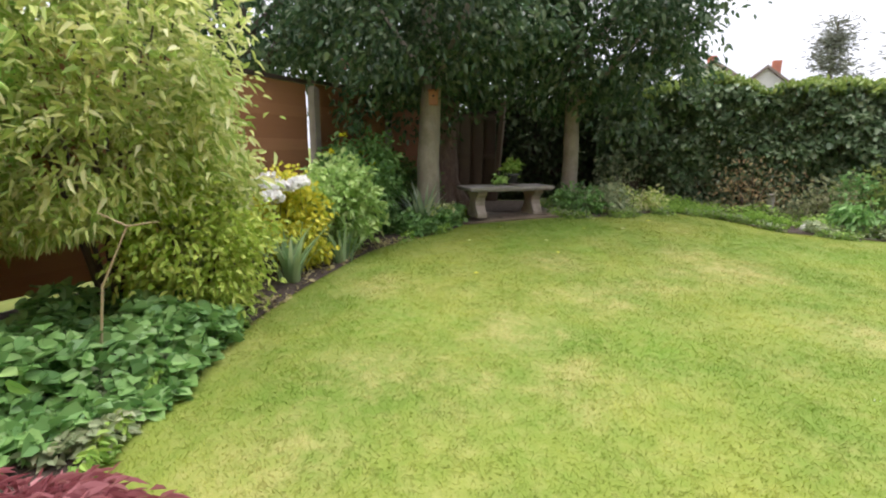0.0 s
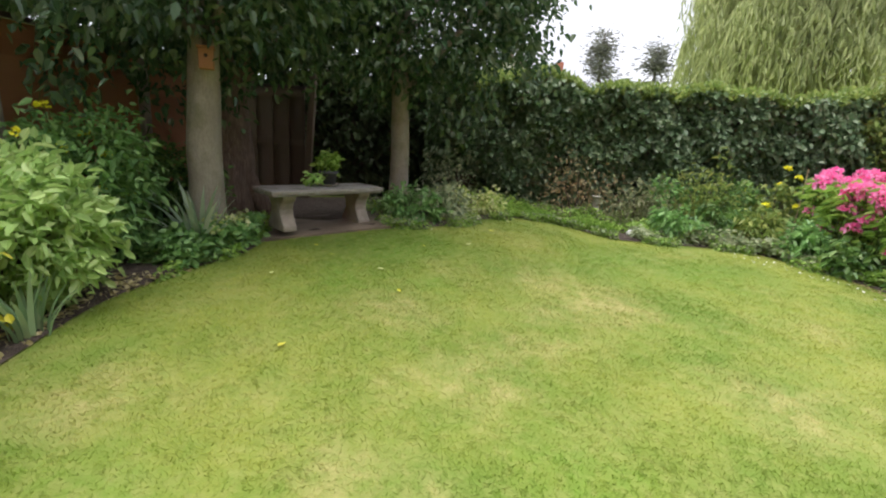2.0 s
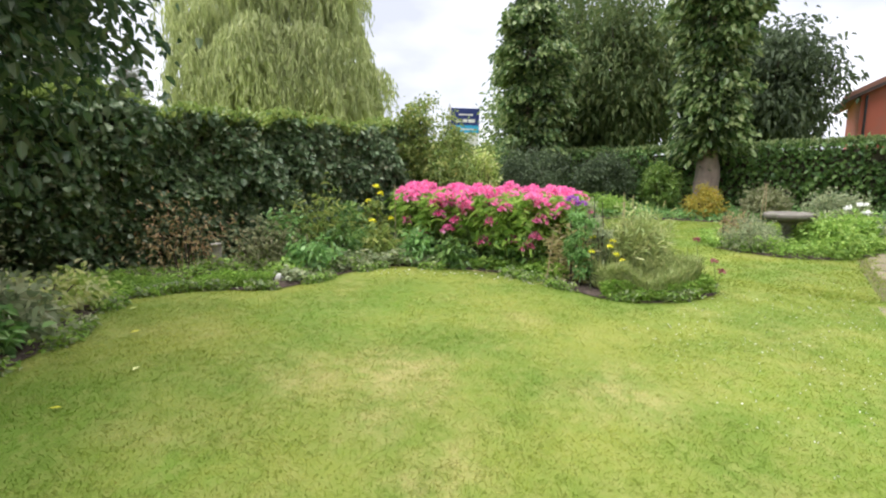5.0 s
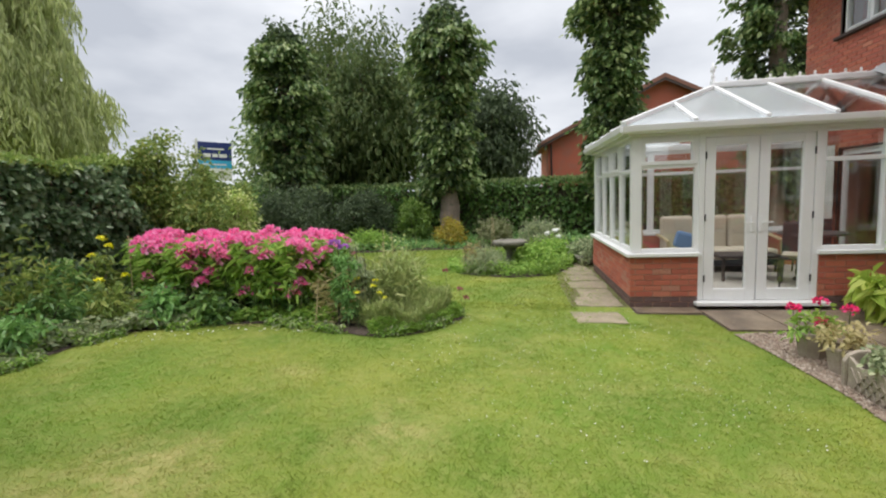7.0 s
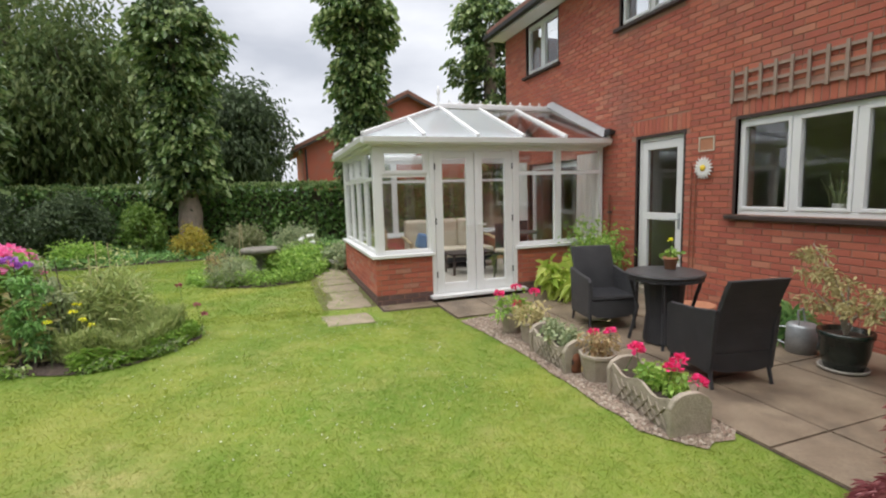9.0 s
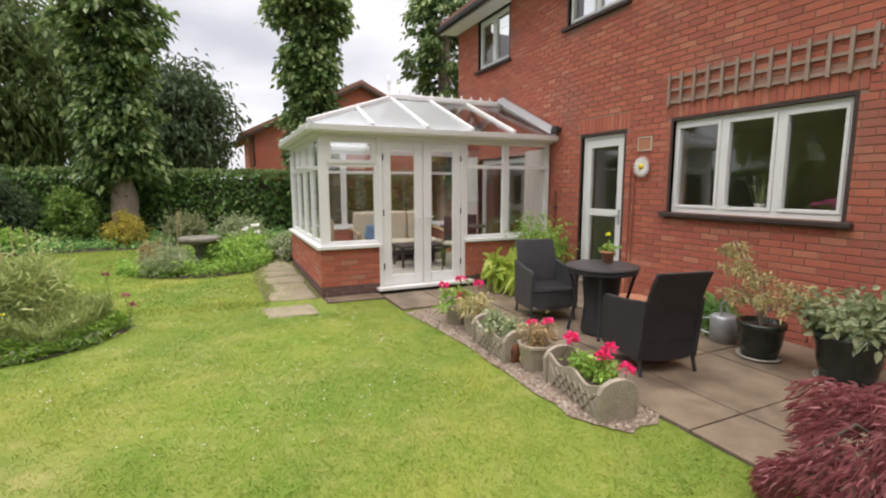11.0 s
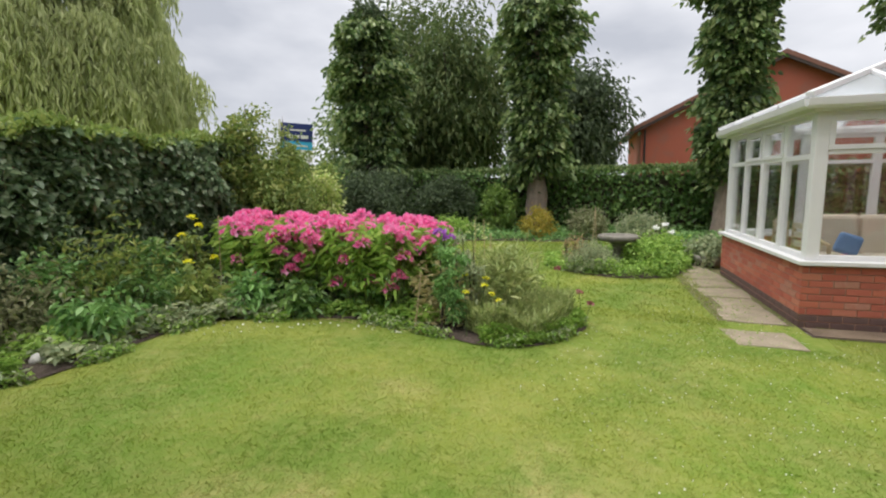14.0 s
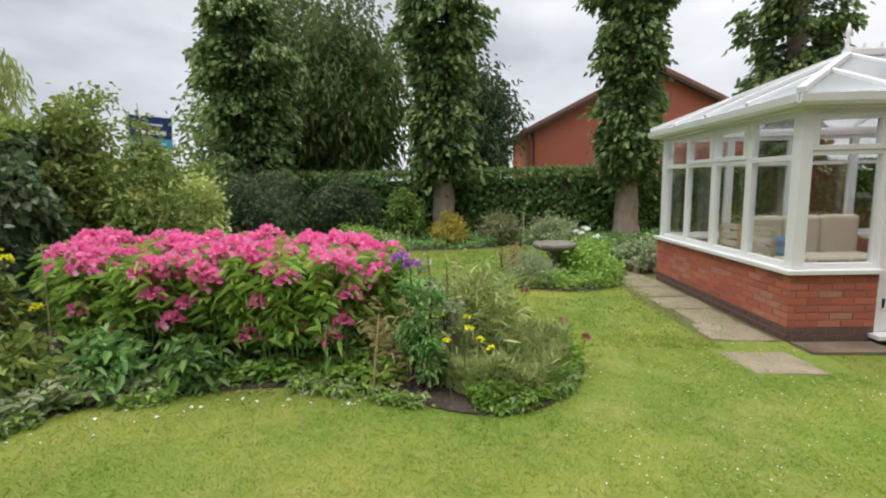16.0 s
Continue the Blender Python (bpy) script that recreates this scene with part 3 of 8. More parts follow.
def crown(name, material, parent, c, r, n, size, clump=0.22, inner=0.5, width=0.5, droop=0.25, cut=None, nclump=None, label="", uneven=0.3):
    """A crown of leaves in uneven clumps, with gaps between them."""
    nc = nclump or max(12, n // 60)
    cen, d = ball_points(nc, c, r, inner)
    off = Vector(rng.uniform(-9, 9, 3))
    lump = 1 + uneven * np.array([noise.noise(Vector(q) * 1.9 + off) + 0.6 * noise.noise(Vector(q) * 4.5 + off) for q in d])[:, None]
    cen = np.asarray(c) + (cen - np.asarray(c)) * lump
    P, k = clumped(n, cen, np.asarray(clump))
    out = unit((P - np.asarray(c)) / np.asarray(r))
    D = out * 0.6 + rng.normal(size=(n, 3)) * 0.7 + np.array([0, 0, -0.05])
    if cut is not None:
        keep = cut(P)
        P, D = P[keep], D[keep]
    return part(name, leaf_mesh(name, P, D, size, width, droop, material=material), material, parent, label)


def trunk_shape(path, r0, r1, seg=12, flare=1.35, rough=0.08):
    """A tapering trunk with a flared, slightly uneven foot."""
    s = Shape()
    pts = [Vector(p) for p in path]
    p, f = [], []
    m = 18
    for j in range(m + 1):
        u = j / m * (len(pts) - 1)
        a = min(int(u), len(pts) - 2)
        q = pts[a].lerp(pts[a + 1], u - a)
        r = r0 + (r1 - r0) * j / m
        r *= 1 + (flare - 1) * math.exp(-j * 0.8)
        for i in range(seg):
            t = 2 * math.pi * i / seg
            k = 1 + rough * noise.noise(Vector((math.cos(t) * 1.6, math.sin(t) * 1.6, q.z * 1.4)) + q)
            p.append((q.x + r * k * math.cos(t), q.y + r * k * math.sin(t), q.z))
    for j in range(m):
        for i in range(seg):
            k = (i + 1) % seg
            f.append((j * seg + i, j * seg + k, (j + 1) * seg + k, (j + 1) * seg + i))
    f.append(tuple(range(m * seg, (m + 1) * seg)))
    return s.add(p, f)


def hedge(name, label, x0, x1, y0, y1, top, n, size, material, top_mat, faces, depth=0.12, core=None, ground=0.0, category="hedge"):
    """A clipped hedge: a dark core, leaves over its sides and lighter leaves on top."""
    h = thing(name, label, category)
    s = Shape()
    nx, nz = max(2, int((x1 - x0) / 0.4)), 4
    # solid dark box stands for inner twigs and the shade between them
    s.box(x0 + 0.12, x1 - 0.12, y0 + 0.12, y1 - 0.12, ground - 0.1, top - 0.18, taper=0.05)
    part("dark_core", s, core or M_BARK_DK, h)
    area = {"-y": (x1 - x0) * (top - ground), "+y": (x1 - x0) * (top - ground), "-x": (y1 - y0) * (top - ground), "+x": (y1 - y0) * (top - ground), "top": (x1 - x0) * (y1 - y0) * 2.2}
    tot = sum(area[k] for k in faces)
    Ps, Ds, top_P, top_D = [], [], [], []
    for k in faces:
        q = int(n * area[k] / tot)
        u, v = rng.uniform(0, 1, q), rng.uniform(0, 1, q)
        if k == "top":
            P = np.stack([x0 + (x1 - x0) * u, y0 + (y1 - y0) * v, np.full(q, top)], 1)
            nrm = np.array([0, 0, 1.0])
        elif k in ("-y", "+y"):
            P = np.stack([x0 + (x1 - x0) * u, np.full(q, y0 if k == "-y" else y1), ground + (top - ground) * v], 1)
            nrm = np.array([0, -1.0 if k == "-y" else 1.0, 0])
        else:
            P = np.stack([np.full(q, x0 if k == "-x" else x1), y0 + (y1 - y0) * u, ground + (top - ground) * v], 1)
            nrm = np.array([-1.0 if k == "-x" else 1.0, 0, 0])
        bulge = np.array([noise.noise(Vector(p) * 1.1) * 0.75 + noise.noise(Vector(p) * 3.2) * 0.5 for p in P])
        P = P + nrm * (bulge * depth + rng.normal(size=q) * 0.035)[:, None] + rng.normal(size=(q, 3)) * 0.02
        D = nrm * 0.6 + rng.normal(size=(q, 3)) * 0.7 + (np.array([0, 0, -0.25]) if k != "top" else np.array([0, 0, 0.45]))
        if k == "top":
            P[:, 1] -= (rng.uniform(size=q) < 0.3) * rng.uniform(0, 0.2, q)
        (top_P if k == "top" else Ps).append(P)
        (top_D if k == "top" else Ds).append(D)
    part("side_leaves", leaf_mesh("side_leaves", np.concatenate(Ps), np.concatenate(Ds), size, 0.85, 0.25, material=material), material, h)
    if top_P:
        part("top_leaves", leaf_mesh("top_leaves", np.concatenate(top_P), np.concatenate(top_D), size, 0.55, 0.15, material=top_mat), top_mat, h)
    return h


def bush(name, label, x, y, r, height, n, size, material, category="shrub", group="", width=0.5, z=None, stems=5, flat=0.85, clump=None, inner=0.5, droop=0.25, low=0.0):
    """A shrub: a few stems from the ground and a crown of leaves in clumps down to the soil."""
    z0 = float(lawn_z(x, y)) if z is None else z
    b = thing(name, label, category, pose(x, y, z0), group)
    s = Shape()
    for i in range(stems):
        a = i * 2.4
        s.tube([(0.05 * math.cos(a), 0.05 * math.sin(a), -0.05), (0.25 * r * math.cos(a), 0.25 * r * math.sin(a), height * 0.4),
                (0.55 * r * math.cos(a), 0.55 * r * math.sin(a), height * 0.75)], 0.012 + 0.01 * r, 0.005, 6)
    s.tube([(0, 0, -0.05), (0.03, -0.02, height * 0.5), (0, 0, height * 0.97)], 0.01 + 0.006 * r, 0.004, 5)
    part("stem_clump", s, M_BARK_DK, b)
    crown("leaves", material, b, (0, 0, height * 0.52), (r, r * flat, height * 0.5), n, size, clump or 0.11 * min(1.2, r + 0.3), inner, width, droop,
          cut=lambda P: P[:, 2] > low + 0.5 * low * (P[:, 0] * 0.7 + P[:, 1] * 0.3) / r)
    return b


def swords(name, label, x, y, n, length, material, category="plant", spread=0.7, width=0.045, z=None, base=0.1):
    """A tuft of long pointed leaves."""
    z0 = float(lawn_z(x, y)) if z is None else z
    t = thing(name, label, category, pose(x, y, z0))
    V, F = [], []
    for i in range(n):
        a = rng.uniform(0, 2 * math.pi)
        lean = rng.uniform(0.1, spread)
        ln = length * rng.uniform(0.65, 1.1)
        d = np.array([math.cos(a), math.sin(a), 0])
        sd = np.array([-math.sin(a), math.cos(a), 0]) * width * 0.5
        b = d * rng.uniform(0, base)
        k = len(V)
        for j in range(6):
            u = j / 5
            p = b + d * lean * ln * (u ** 1.6) + np.array([0, 0, ln * (u - 0.35 * lean * u * u)])
            w = sd * (1 - u ** 2.2) * (0.75 + u * 0.5)
            V += [p - w, p + w + d * 0.004]
        for j in range(5):
            F.append((k + 2 * j, k + 2 * j + 1, k + 2 * j + 3, k + 2 * j + 2))
    me = np_mesh("sword_leaves", np.array(V), np.array(F), True)
    me.materials.append(material)
    part("leaves", me, material, t)
    return t


def carpet_plants(name, label, polygon, n, height, size, material, category="ground cover", width=0.6, droop=0.3, flat=False, up=0.3):
    """Low plants spread over a bed."""
    P = inside_points(polygon, n)
    cl = np.array([noise.noise(Vector((p[0] * 2.3, p[1] * 2.3, 3))) for p in P])
    zz = lawn_z(P[:, 0], P[:, 1]) + height * rng.uniform(0.05, 1, n) * np.clip(0.62 + 0.7 * cl, 0.12, 1.2)
    D = rng.normal(size=(n, 3)) * np.array([1, 1, 0.25]) + np.array([0, 0, 0.1 if flat else up])
    me = leaf_mesh("leaves", np.stack([P[:, 0], P[:, 1], zz], 1), D, size, width, droop, material=material)
    return tagged(part(name, me, material), label, category, kind="stuff")


def in_poly(P, poly):
    x, y = P[:, 0], P[:, 1]
    res = np.zeros(len(P), bool)
    q = np.asarray(poly)
    for (xa, ya), (xb, yb) in zip(q, np.roll(q, -1, 0)):
        c = (ya > y) != (yb > y)
        res ^= c & (x < (xb - xa) * (y - ya) / (yb - ya + 1e-12) + xa)
    return res


def inside_points(poly, n):
    q = np.asarray(poly)
    lo, hi = q.min(0), q.max(0)
    out = np.zeros((0, 2))
    while len(out) < n:
        P = rng.uniform(lo, hi, (n * 2, 2))
        out = np.concatenate([out, P[in_poly(P, poly)]])
    return out[:n]


def smooth_loop(poly, steps=5):
    """A closed outline rounded through its corners."""
    q, out = [Vector(p) for p in poly], []
    n = len(q)
    for i in range(n):
        a, b, c, d = q[i - 1], q[i], q[(i + 1) % n], q[(i + 2) % n]
        for j in range(steps):
            t = j / steps
            out.append(0.5 * ((2 * b) + (c - a) * t + (2 * a - 5 * b + 4 * c - d) * t * t + (3 * b - a - 3 * c + d) * t ** 3))
    return [(p.x, p.y) for p in out]


# ---- ground, lawn and beds ----
def sheet(name, poly, lift, material, step=0.12, mound=0.0, rough=0.0):
    """A sheet over an outline that follows the ground, with a rim skirt."""
    bm = bmesh.new()
    vs = [bm.verts.new((x, y, 0)) for x, y in poly]
    es = [bm.edges.new((vs[i], vs[(i + 1) % len(vs)])) for i in range(len(vs))]
    bmesh.ops.triangle_fill(bm, use_beauty=True, edges=es)
    q = np.asarray(poly)
    for axis in (0, 1):
        lo, hi = q[:, axis].min(), q[:, axis].max()
        for c in np.arange(lo + step, hi, step * 2.5):
            no = (1, 0, 0) if axis == 0 else (0, 1, 0)
            co = (c, 0, 0) if axis == 0 else (0, c, 0)
            bmesh.ops.bisect_plane(bm, geom=bm.verts[:] + bm.edges[:] + bm.faces[:], plane_co=co, plane_no=no)
    for v in bm.verts:
        rim = v.is_boundary
        z = float(lawn_z(v.co.x, v.co.y)) + lift
        if not rim:
            z += mound + rough * noise.noise(Vector((v.co.x * 4, v.co.y * 4, 1)))
        v.co.z = z
    bmesh.ops.recalc_face_normals(bm, faces=bm.faces)
    if bm.faces and sum(f.normal.z for f in bm.faces) < 0:
        bmesh.ops.reverse_faces(bm, faces=bm.faces)
    me = bpy.data.meshes.new(name)
    bm.to_mesh(me)
    bm.free()
    me.materials.append(material)
    return part(name, me, material)


# one ground sheet to the horizon, fine near the garden
gx = np.concatenate([[-900, -300, -100, -40, -15], np.arange(-8, 16.01, 0.25), [20, 30, 60, 150, 400, 900]])
gy = np.concatenate([[-900, -300, -100, -40, -15], np.arange(-6, 14.01, 0.25), [18, 30, 60, 150, 400, 900]])
GX, GY = np.meshgrid(gx, gy)
GZ = lawn_z(GX, GY)
gi = (np.arange(len(gy) - 1)[:, None] * len(gx) + np.arange(len(gx) - 1)[None, :]).ravel()
ground = part("ground", np_mesh("ground", np.stack([GX, GY, GZ], -1).reshape(-1, 3), np.stack([gi, gi + 1, gi + 1 + len(gx), gi + len(gx)], 1), True), M_LAWN)
tagged(ground, "mown green garden lawn with worn straw patches", "lawn", kind="structure")

BED_WEST = smooth_loop([(-1.6, 0.35), (-1.95, 0.9), (-2.4, 1.5), (-2.63, 2.14), (-2.9, 2.95), (-3.1, 3.9), (-3.2, 4.7), (-3.02, 5.4), (-2.78, 5.95), (-2.85, 6.5),
                        (-3.1, 7.2), (-4.0, 8.2), (-4.62, 8.6), (-4.62, 5.0), (-4.62, 2.0), (-4.62, 0.0), (-3.5, -0.6), (-2.2, -0.4)])
BED_NORTH = smooth_loop([(-1.58, 6.95), (-1.0, 7.2), (-0.65, 7.66), (-0.2, 8.28), (0.3, 8.5), (0.75, 8.3), (1.15, 7.95), (1.6, 7.95), (2.4, 8.05), (2.95, 8.02), (3.35, 7.45), (3.6, 6.55),
                         (3.55, 6.0), (3.38, 5.45), (3.2, 4.95), (3.3, 4.5), (3.6, 4.22), (4.1, 3.98), (4.45, 4.25), (4.6, 4.8), (4.9, 5.4), (5.6, 6.3), (6.3, 7.4),
                         (8.5, 7.9), (10.5, 8.3), (10.5, 10.6), (5, 10.6), (0, 10.6), (-1.9, 10.2), (-2.2, 8.4), (-1.9, 7.6)])
BED_BATH = smooth_loop([(7.05, 3.7), (7.05, 3.15), (7.4, 2.65), (8.2, 2.25), (9.6, 1.9), (11.2, 2.0), (11.0, 2.6), (9.9, 3.2), (9.2, 4.2), (8.3, 4.75), (7.5, 4.5)])
BED_FAR = smooth_loop([(11.6, 4.6), (11.4, 5.6), (11.2, 6.6), (11.0, 8.0), (14.9, 8.4), (14.9, 3.0), (14.9, -1.0), (12.6, -0.6), (12.2, 1.5), (12.4, 3.4)])
BED_CORNER = [(-2.78, 6.3), (-1.62, 6.93), (-1.9, 7.6), (-2.2, 8.4), (-1.9, 9.7), (-4.6, 9.5), (-4.6, 8.55), (-3.9, 8.1), (-3.05, 7.2)]
BEDS = {"bed_corner": BED_CORNER, "bed_west": BED_WEST, "bed_north": BED_NORTH, "bed_birdbath": BED_BATH, "bed_far": BED_FAR}
for nm, poly in BEDS.items():
    tagged(sheet(nm, poly, 0.012, M_SOIL, mound=0.008, rough=0.02), "dark crumbly soil of a planted flower bed", "flower bed", kind="structure")

PATIO = [(-1.5, -2.1), (-1.5, 0.35), (4.75, 0.35), (4.75, -2.1)]
GRAVEL = [(0.36, 0.33), (0.27, 0.43), (0.3, 0.58), (0.25, 0.68), (0.42, 0.8), (0.6, 0.9), (0.78, 0.87), (1.0, 0.9), (1.4, 0.87), (1.7, 0.89), (2.0, 0.86), (3.0, 0.92), (3.6, 1.0), (3.7, 0.33)]

# grass blades over the lawn; paving, gravel and beds stay free


def drift(x, y, cell, table):
    """Smooth random values over the plan, from a table of random numbers."""
    u, v = x / cell + 40, y / cell + 40
    i, j = np.floor(u).astype(int) % 256, np.floor(v).astype(int) % 256
    a, b = u - np.floor(u), v - np.floor(v)
    a, b = a * a * (3 - 2 * a), b * b * (3 - 2 * b)
    i2, j2 = (i + 1) % 256, (j + 1) % 256
    return (table[i, j] * (1 - a) + table[i2, j] * a) * (1 - b) + (table[i, j2] * (1 - a) + table[i2, j2] * a) * b


TUFTS = rng.uniform(size=(256, 256))


def grass(name, area, n, tall):
    """Mown blades in tufts: longer and leaning together here, sparse and short there."""
    P = inside_points(area, n)
    tuft = 0.5 * drift(P[:, 0], P[:, 1], 0.032, TUFTS) + 0.5 * drift(P[:, 0], P[:, 1], 0.26, TUFTS)
    free = rng.uniform(size=len(P)) < 0.6 + 0.7 * tuft
    for poly in (*BEDS.values(), PATIO, GRAVEL, [(4.02, 2.04), (4.02, 2.55), (4.8, 2.5), (9.3, 2.2), (9.3, 1.0), (4.0, 1.75)], [(-2.85, 6.3), (-1.5, 6.95), (-1.9, 7.8), (-3.3, 7.3)]):
        free &= ~in_poly(P, poly)
    P, tuft = P[free], tuft[free]
    n = len(P)
    z = lawn_z(P[:, 0], P[:, 1])
    a = rng.uniform(0, 2 * math.pi, n)
    hh = rng.uniform(0.5, 1.15, n) * tall * (0.6 + 0.85 * tuft)
    lean = np.stack([drift(P[:, 0], P[:, 1] + 7, 0.09, TUFTS) - 0.5, drift(P[:, 0] + 9, P[:, 1], 0.09, TUFTS) - 0.5], 1) * 2.0
    B = np.stack([P[:, 0], P[:, 1], z - 0.003], 1)
    S = np.stack([np.cos(a), np.sin(a), np.zeros(n)], 1) * (0.0042 * tall / 0.03)
    T = B + np.stack([(rng.normal(size=n) * 0.8 + lean[:, 0]) * hh, (rng.normal(size=n) * 0.8 + lean[:, 1]) * hh, hh * 0.85], 1)
    V = np.stack([B - S, B + S, T], 1).reshape(-1, 3)
    me = np_mesh(name, V, np.arange(3 * n).reshape(-1, 3))
    me.materials.append(M_BLADE)
    return tagged(part(name, me, M_BLADE), "short mown grass blades of the lawn", "grass", kind="stuff")


grass("grass", [(-3.5, 0.0), (-3.5, 8.7), (5.0, 8.7), (5.0, 0.0)], 540000, 0.02)
grass("grass", [(4.6, 1.5), (4.6, 8.2), (12.4, 8.2), (12.4, 0.0)], 90000, 0.04)

# ---- house ----
WALL_Y = -2.13
OPENINGS = {"kitchen_window": (0.57, 2.43, 1.25, 2.37), "kitchen_door": (3.22, 4.08, 0.12, 2.32), "upper_window": (6.24, 7.42, 4.0, 5.0), "stair_window": (3.3, 4.5, 4.06, 5.02),
            "patio_door": (5.4, 7.3, 0.12, 2.12)}


def pierced(x0, x1, z0, z1, y0, y1, holes):
    """A wall slab in the x-z plane with openings cut right through."""
    xs = sorted({x0, x1, *[v for o in holes for v in o[:2]]})
    zs = sorted({z0, z1, *[v for o in holes for v in o[2:]]})
    s = Shape()
    for xa, xb in zip(xs, xs[1:]):
        for za, zb in zip(zs, zs[1:]):
            if not any(o[0] <= xa and xb <= o[1] and o[2] <= za and zb <= o[3] for o in holes):
                s.box(xa, xb, y0, y1, za, zb)
    return s


HX0, HX1, HTOP = -7.0, 8.4, 5.08
wall = tagged(part("wall_house", pierced(HX0, HX1, -0.2, HTOP, WALL_Y - 0.3, WALL_Y - 0.008, list(OPENINGS.values())), M_MORTAR),
              "red brick rear wall of a two-storey house", "wall", kind="structure")
tagged(part("wall_house_east", Shape().box(HX1 - 0.3, HX1 - 0.002, -10.5, WALL_Y - 0.302, -0.2, HTOP), M_BRICK), "red brick side wall of the house", "wall", kind="structure")
tagged(part("wall_house_west", Shape().box(HX0, HX0 + 0.3, -10.5, WALL_Y - 0.302, -0.2, HTOP), M_BRICK), "red brick side wall of the house", "wall", kind="structure")
tagged(part("wall_house_front", Shape().box(HX0, HX1, -10.8, -10.502, -0.2, HTOP), M_BRICK), "red brick street wall of the house", "wall", kind="structure")
tagged(part("floor_house", Shape().box(HX0 + 0.31, HX1 - 0.31, -10.49, WALL_Y - 0.31, -0.1, 0.1), M_CARPET), "pale tiled floor inside the house", "floor", kind="structure")
tagged(part("ceiling_house", Shape().box(HX0 + 0.31, HX1 - 0.31, -10.49, WALL_Y - 0.31, 2.55, 2.8), M_PLASTER), "plastered ceiling inside the house", "ceiling", kind="structure")
tagged(part("wall_kitchen_back", Shape().box(HX0 + 0.31, HX1 - 0.31, -6.2, -6.05, 0.1, 2.55), M_PLASTER), "plain plastered kitchen wall", "wall", kind="structure")
tagged(part("wall_lounge", Shape().box(4.6, 4.72, -6.04, WALL_Y - 0.31, 0.1, 2.55), M_PLASTER), "plain plastered partition wall", "wall", kind="structure")
tagged(part("wall_upper_back", Shape().box(HX0 + 0.31, HX1 - 0.31, -5.2, -5.05, 2.81, 5.0), M_PLASTER), "plain plastered bedroom wall", "wall", kind="structure")

roof = thing("house_roof", "brown tiled pitched roof with white fascia and gutter", "roof", kind="structure")
part("tiles", Shape().prism([(-1.72, 5.1), (-6.5, 8.3), (-11.2, 5.1), (-11.2, 5.25), (-6.5, 8.48), (-1.72, 5.26)], HX0 - 0.2, HX1 + 0.12,
                            Matrix(((0, 1, 0, 0), (1, 0, 0, 0), (0, 0, 1, 0), (0, 0, 0, 1)))), M_TILE_ROOF, roof)
part("soffit", Shape().box(HX0 - 0.2, HX1 + 0.1, WALL_Y + 0.005, -1.76, 5.02, 5.05), M_UPVC, roof)
part("fascia", Shape().box(HX0 - 0.2, HX1 + 0.1, -1.755, -1.73, 4.98, 5.13), M_UPVC, roof)
gut = Shape()
gut.prism([(-1.725, 5.1), (-1.725, 5.02), (-1.69, 4.995), (-1.64, 4.995), (-1.61, 5.02), (-1.61, 5.1)], HX0 - 0.2, HX1 + 0.1, Matrix(((0, 1, 0, 0), (1, 0, 0, 0), (0, 0, 1, 0), (0, 0, 0, 1))))
part("gutter", gut, M_METAL_DK, roof, "dark plastic gutter")
part("verge_board", Shape().prism([(-1.74, 4.98), (-6.5, 8.12), (-6.5, 8.3), (-1.74, 5.14)], HX1 + 0.005, HX1 + 0.03, Matrix(((0, 1, 0, 0), (1, 0, 0, 0), (0, 0, 1, 0), (0, 0, 0, 1)))), M_TIMBER_DK, roof)


def glazed(name, label, x0, x1, z0, z1, lights, y=WALL_Y, transom=None, sill=True, bar=0.06, category="window"):
    """A white window in the house wall: outer frame, one sash with its pane per light, timber reveal and sill."""
    w = thing(name, label, category, kind="structure")
    d0, d1 = y - 0.12, y - 0.05
    fr = Shape()
    fr.box(x0, x1, d0, d1, z0, z0 + bar).box(x0, x1, d0, d1, z1 - bar, z1)
    fr.box(x0, x0 + bar, d0, d1, z0 + bar, z1 - bar).box(x1 - bar, x1, d0, d1, z0 + bar, z1 - bar)
    for u in lights[1:-1]:
        xm = x0 + (x1 - x0) * u
        fr.box(xm - bar / 2, xm + bar / 2, d0, d1, z0 + bar, z1 - bar)
    part("window_frame", fr, M_UPVC, w, bevel=0.005)
    for a, b in zip(lights, lights[1:]):
        xa, xb = x0 + (x1 - x0) * a + bar * 0.55, x0 + (x1 - x0) * b - bar * 0.55
        sash = Shape()
        k = 0.035
        za, zb = z0 + bar, z1 - bar
        sash.box(xa, xb, d0 + 0.01, d1 + 0.012, za, za + k).box(xa, xb, d0 + 0.01, d1 + 0.012, zb - k, zb)
        sash.box(xa, xa + k, d0 + 0.01, d1 + 0.012, za + k, zb - k).box(xb - k, xb, d0 + 0.01, d1 + 0.012, za + k, zb - k)
        part("sash", sash, M_UPVC, w, bevel=0.004)
        p = part("pane", Shape().box(xa + k, xb - k, d0 + 0.03, d0 + 0.038, za + k, zb - k), M_GLASS, w)
        p.visible_shadow = False
    rv = Shape()
    rv.box(x0 - 0.035, x0, y - 0.14, y - 0.002, z0, z1 + 0.035).box(x1, x1 + 0.035, y - 0.14, y - 0.002, z0, z1 + 0.035).box(x0, x1, y - 0.14, y - 0.002, z1, z1 + 0.035)
    part("timber_reveal", rv, M_TIMBER_DK, w, "dark brown timber reveal")
    if sill:
        part("window_sill", Shape().box(x0 - 0.1, x1 + 0.1, y - 0.14, y + 0.07, z0 - 0.055, z0 - 0.005), M_TIMBER_DK, w, "dark brown timber sill", bevel=0.008)
    return w


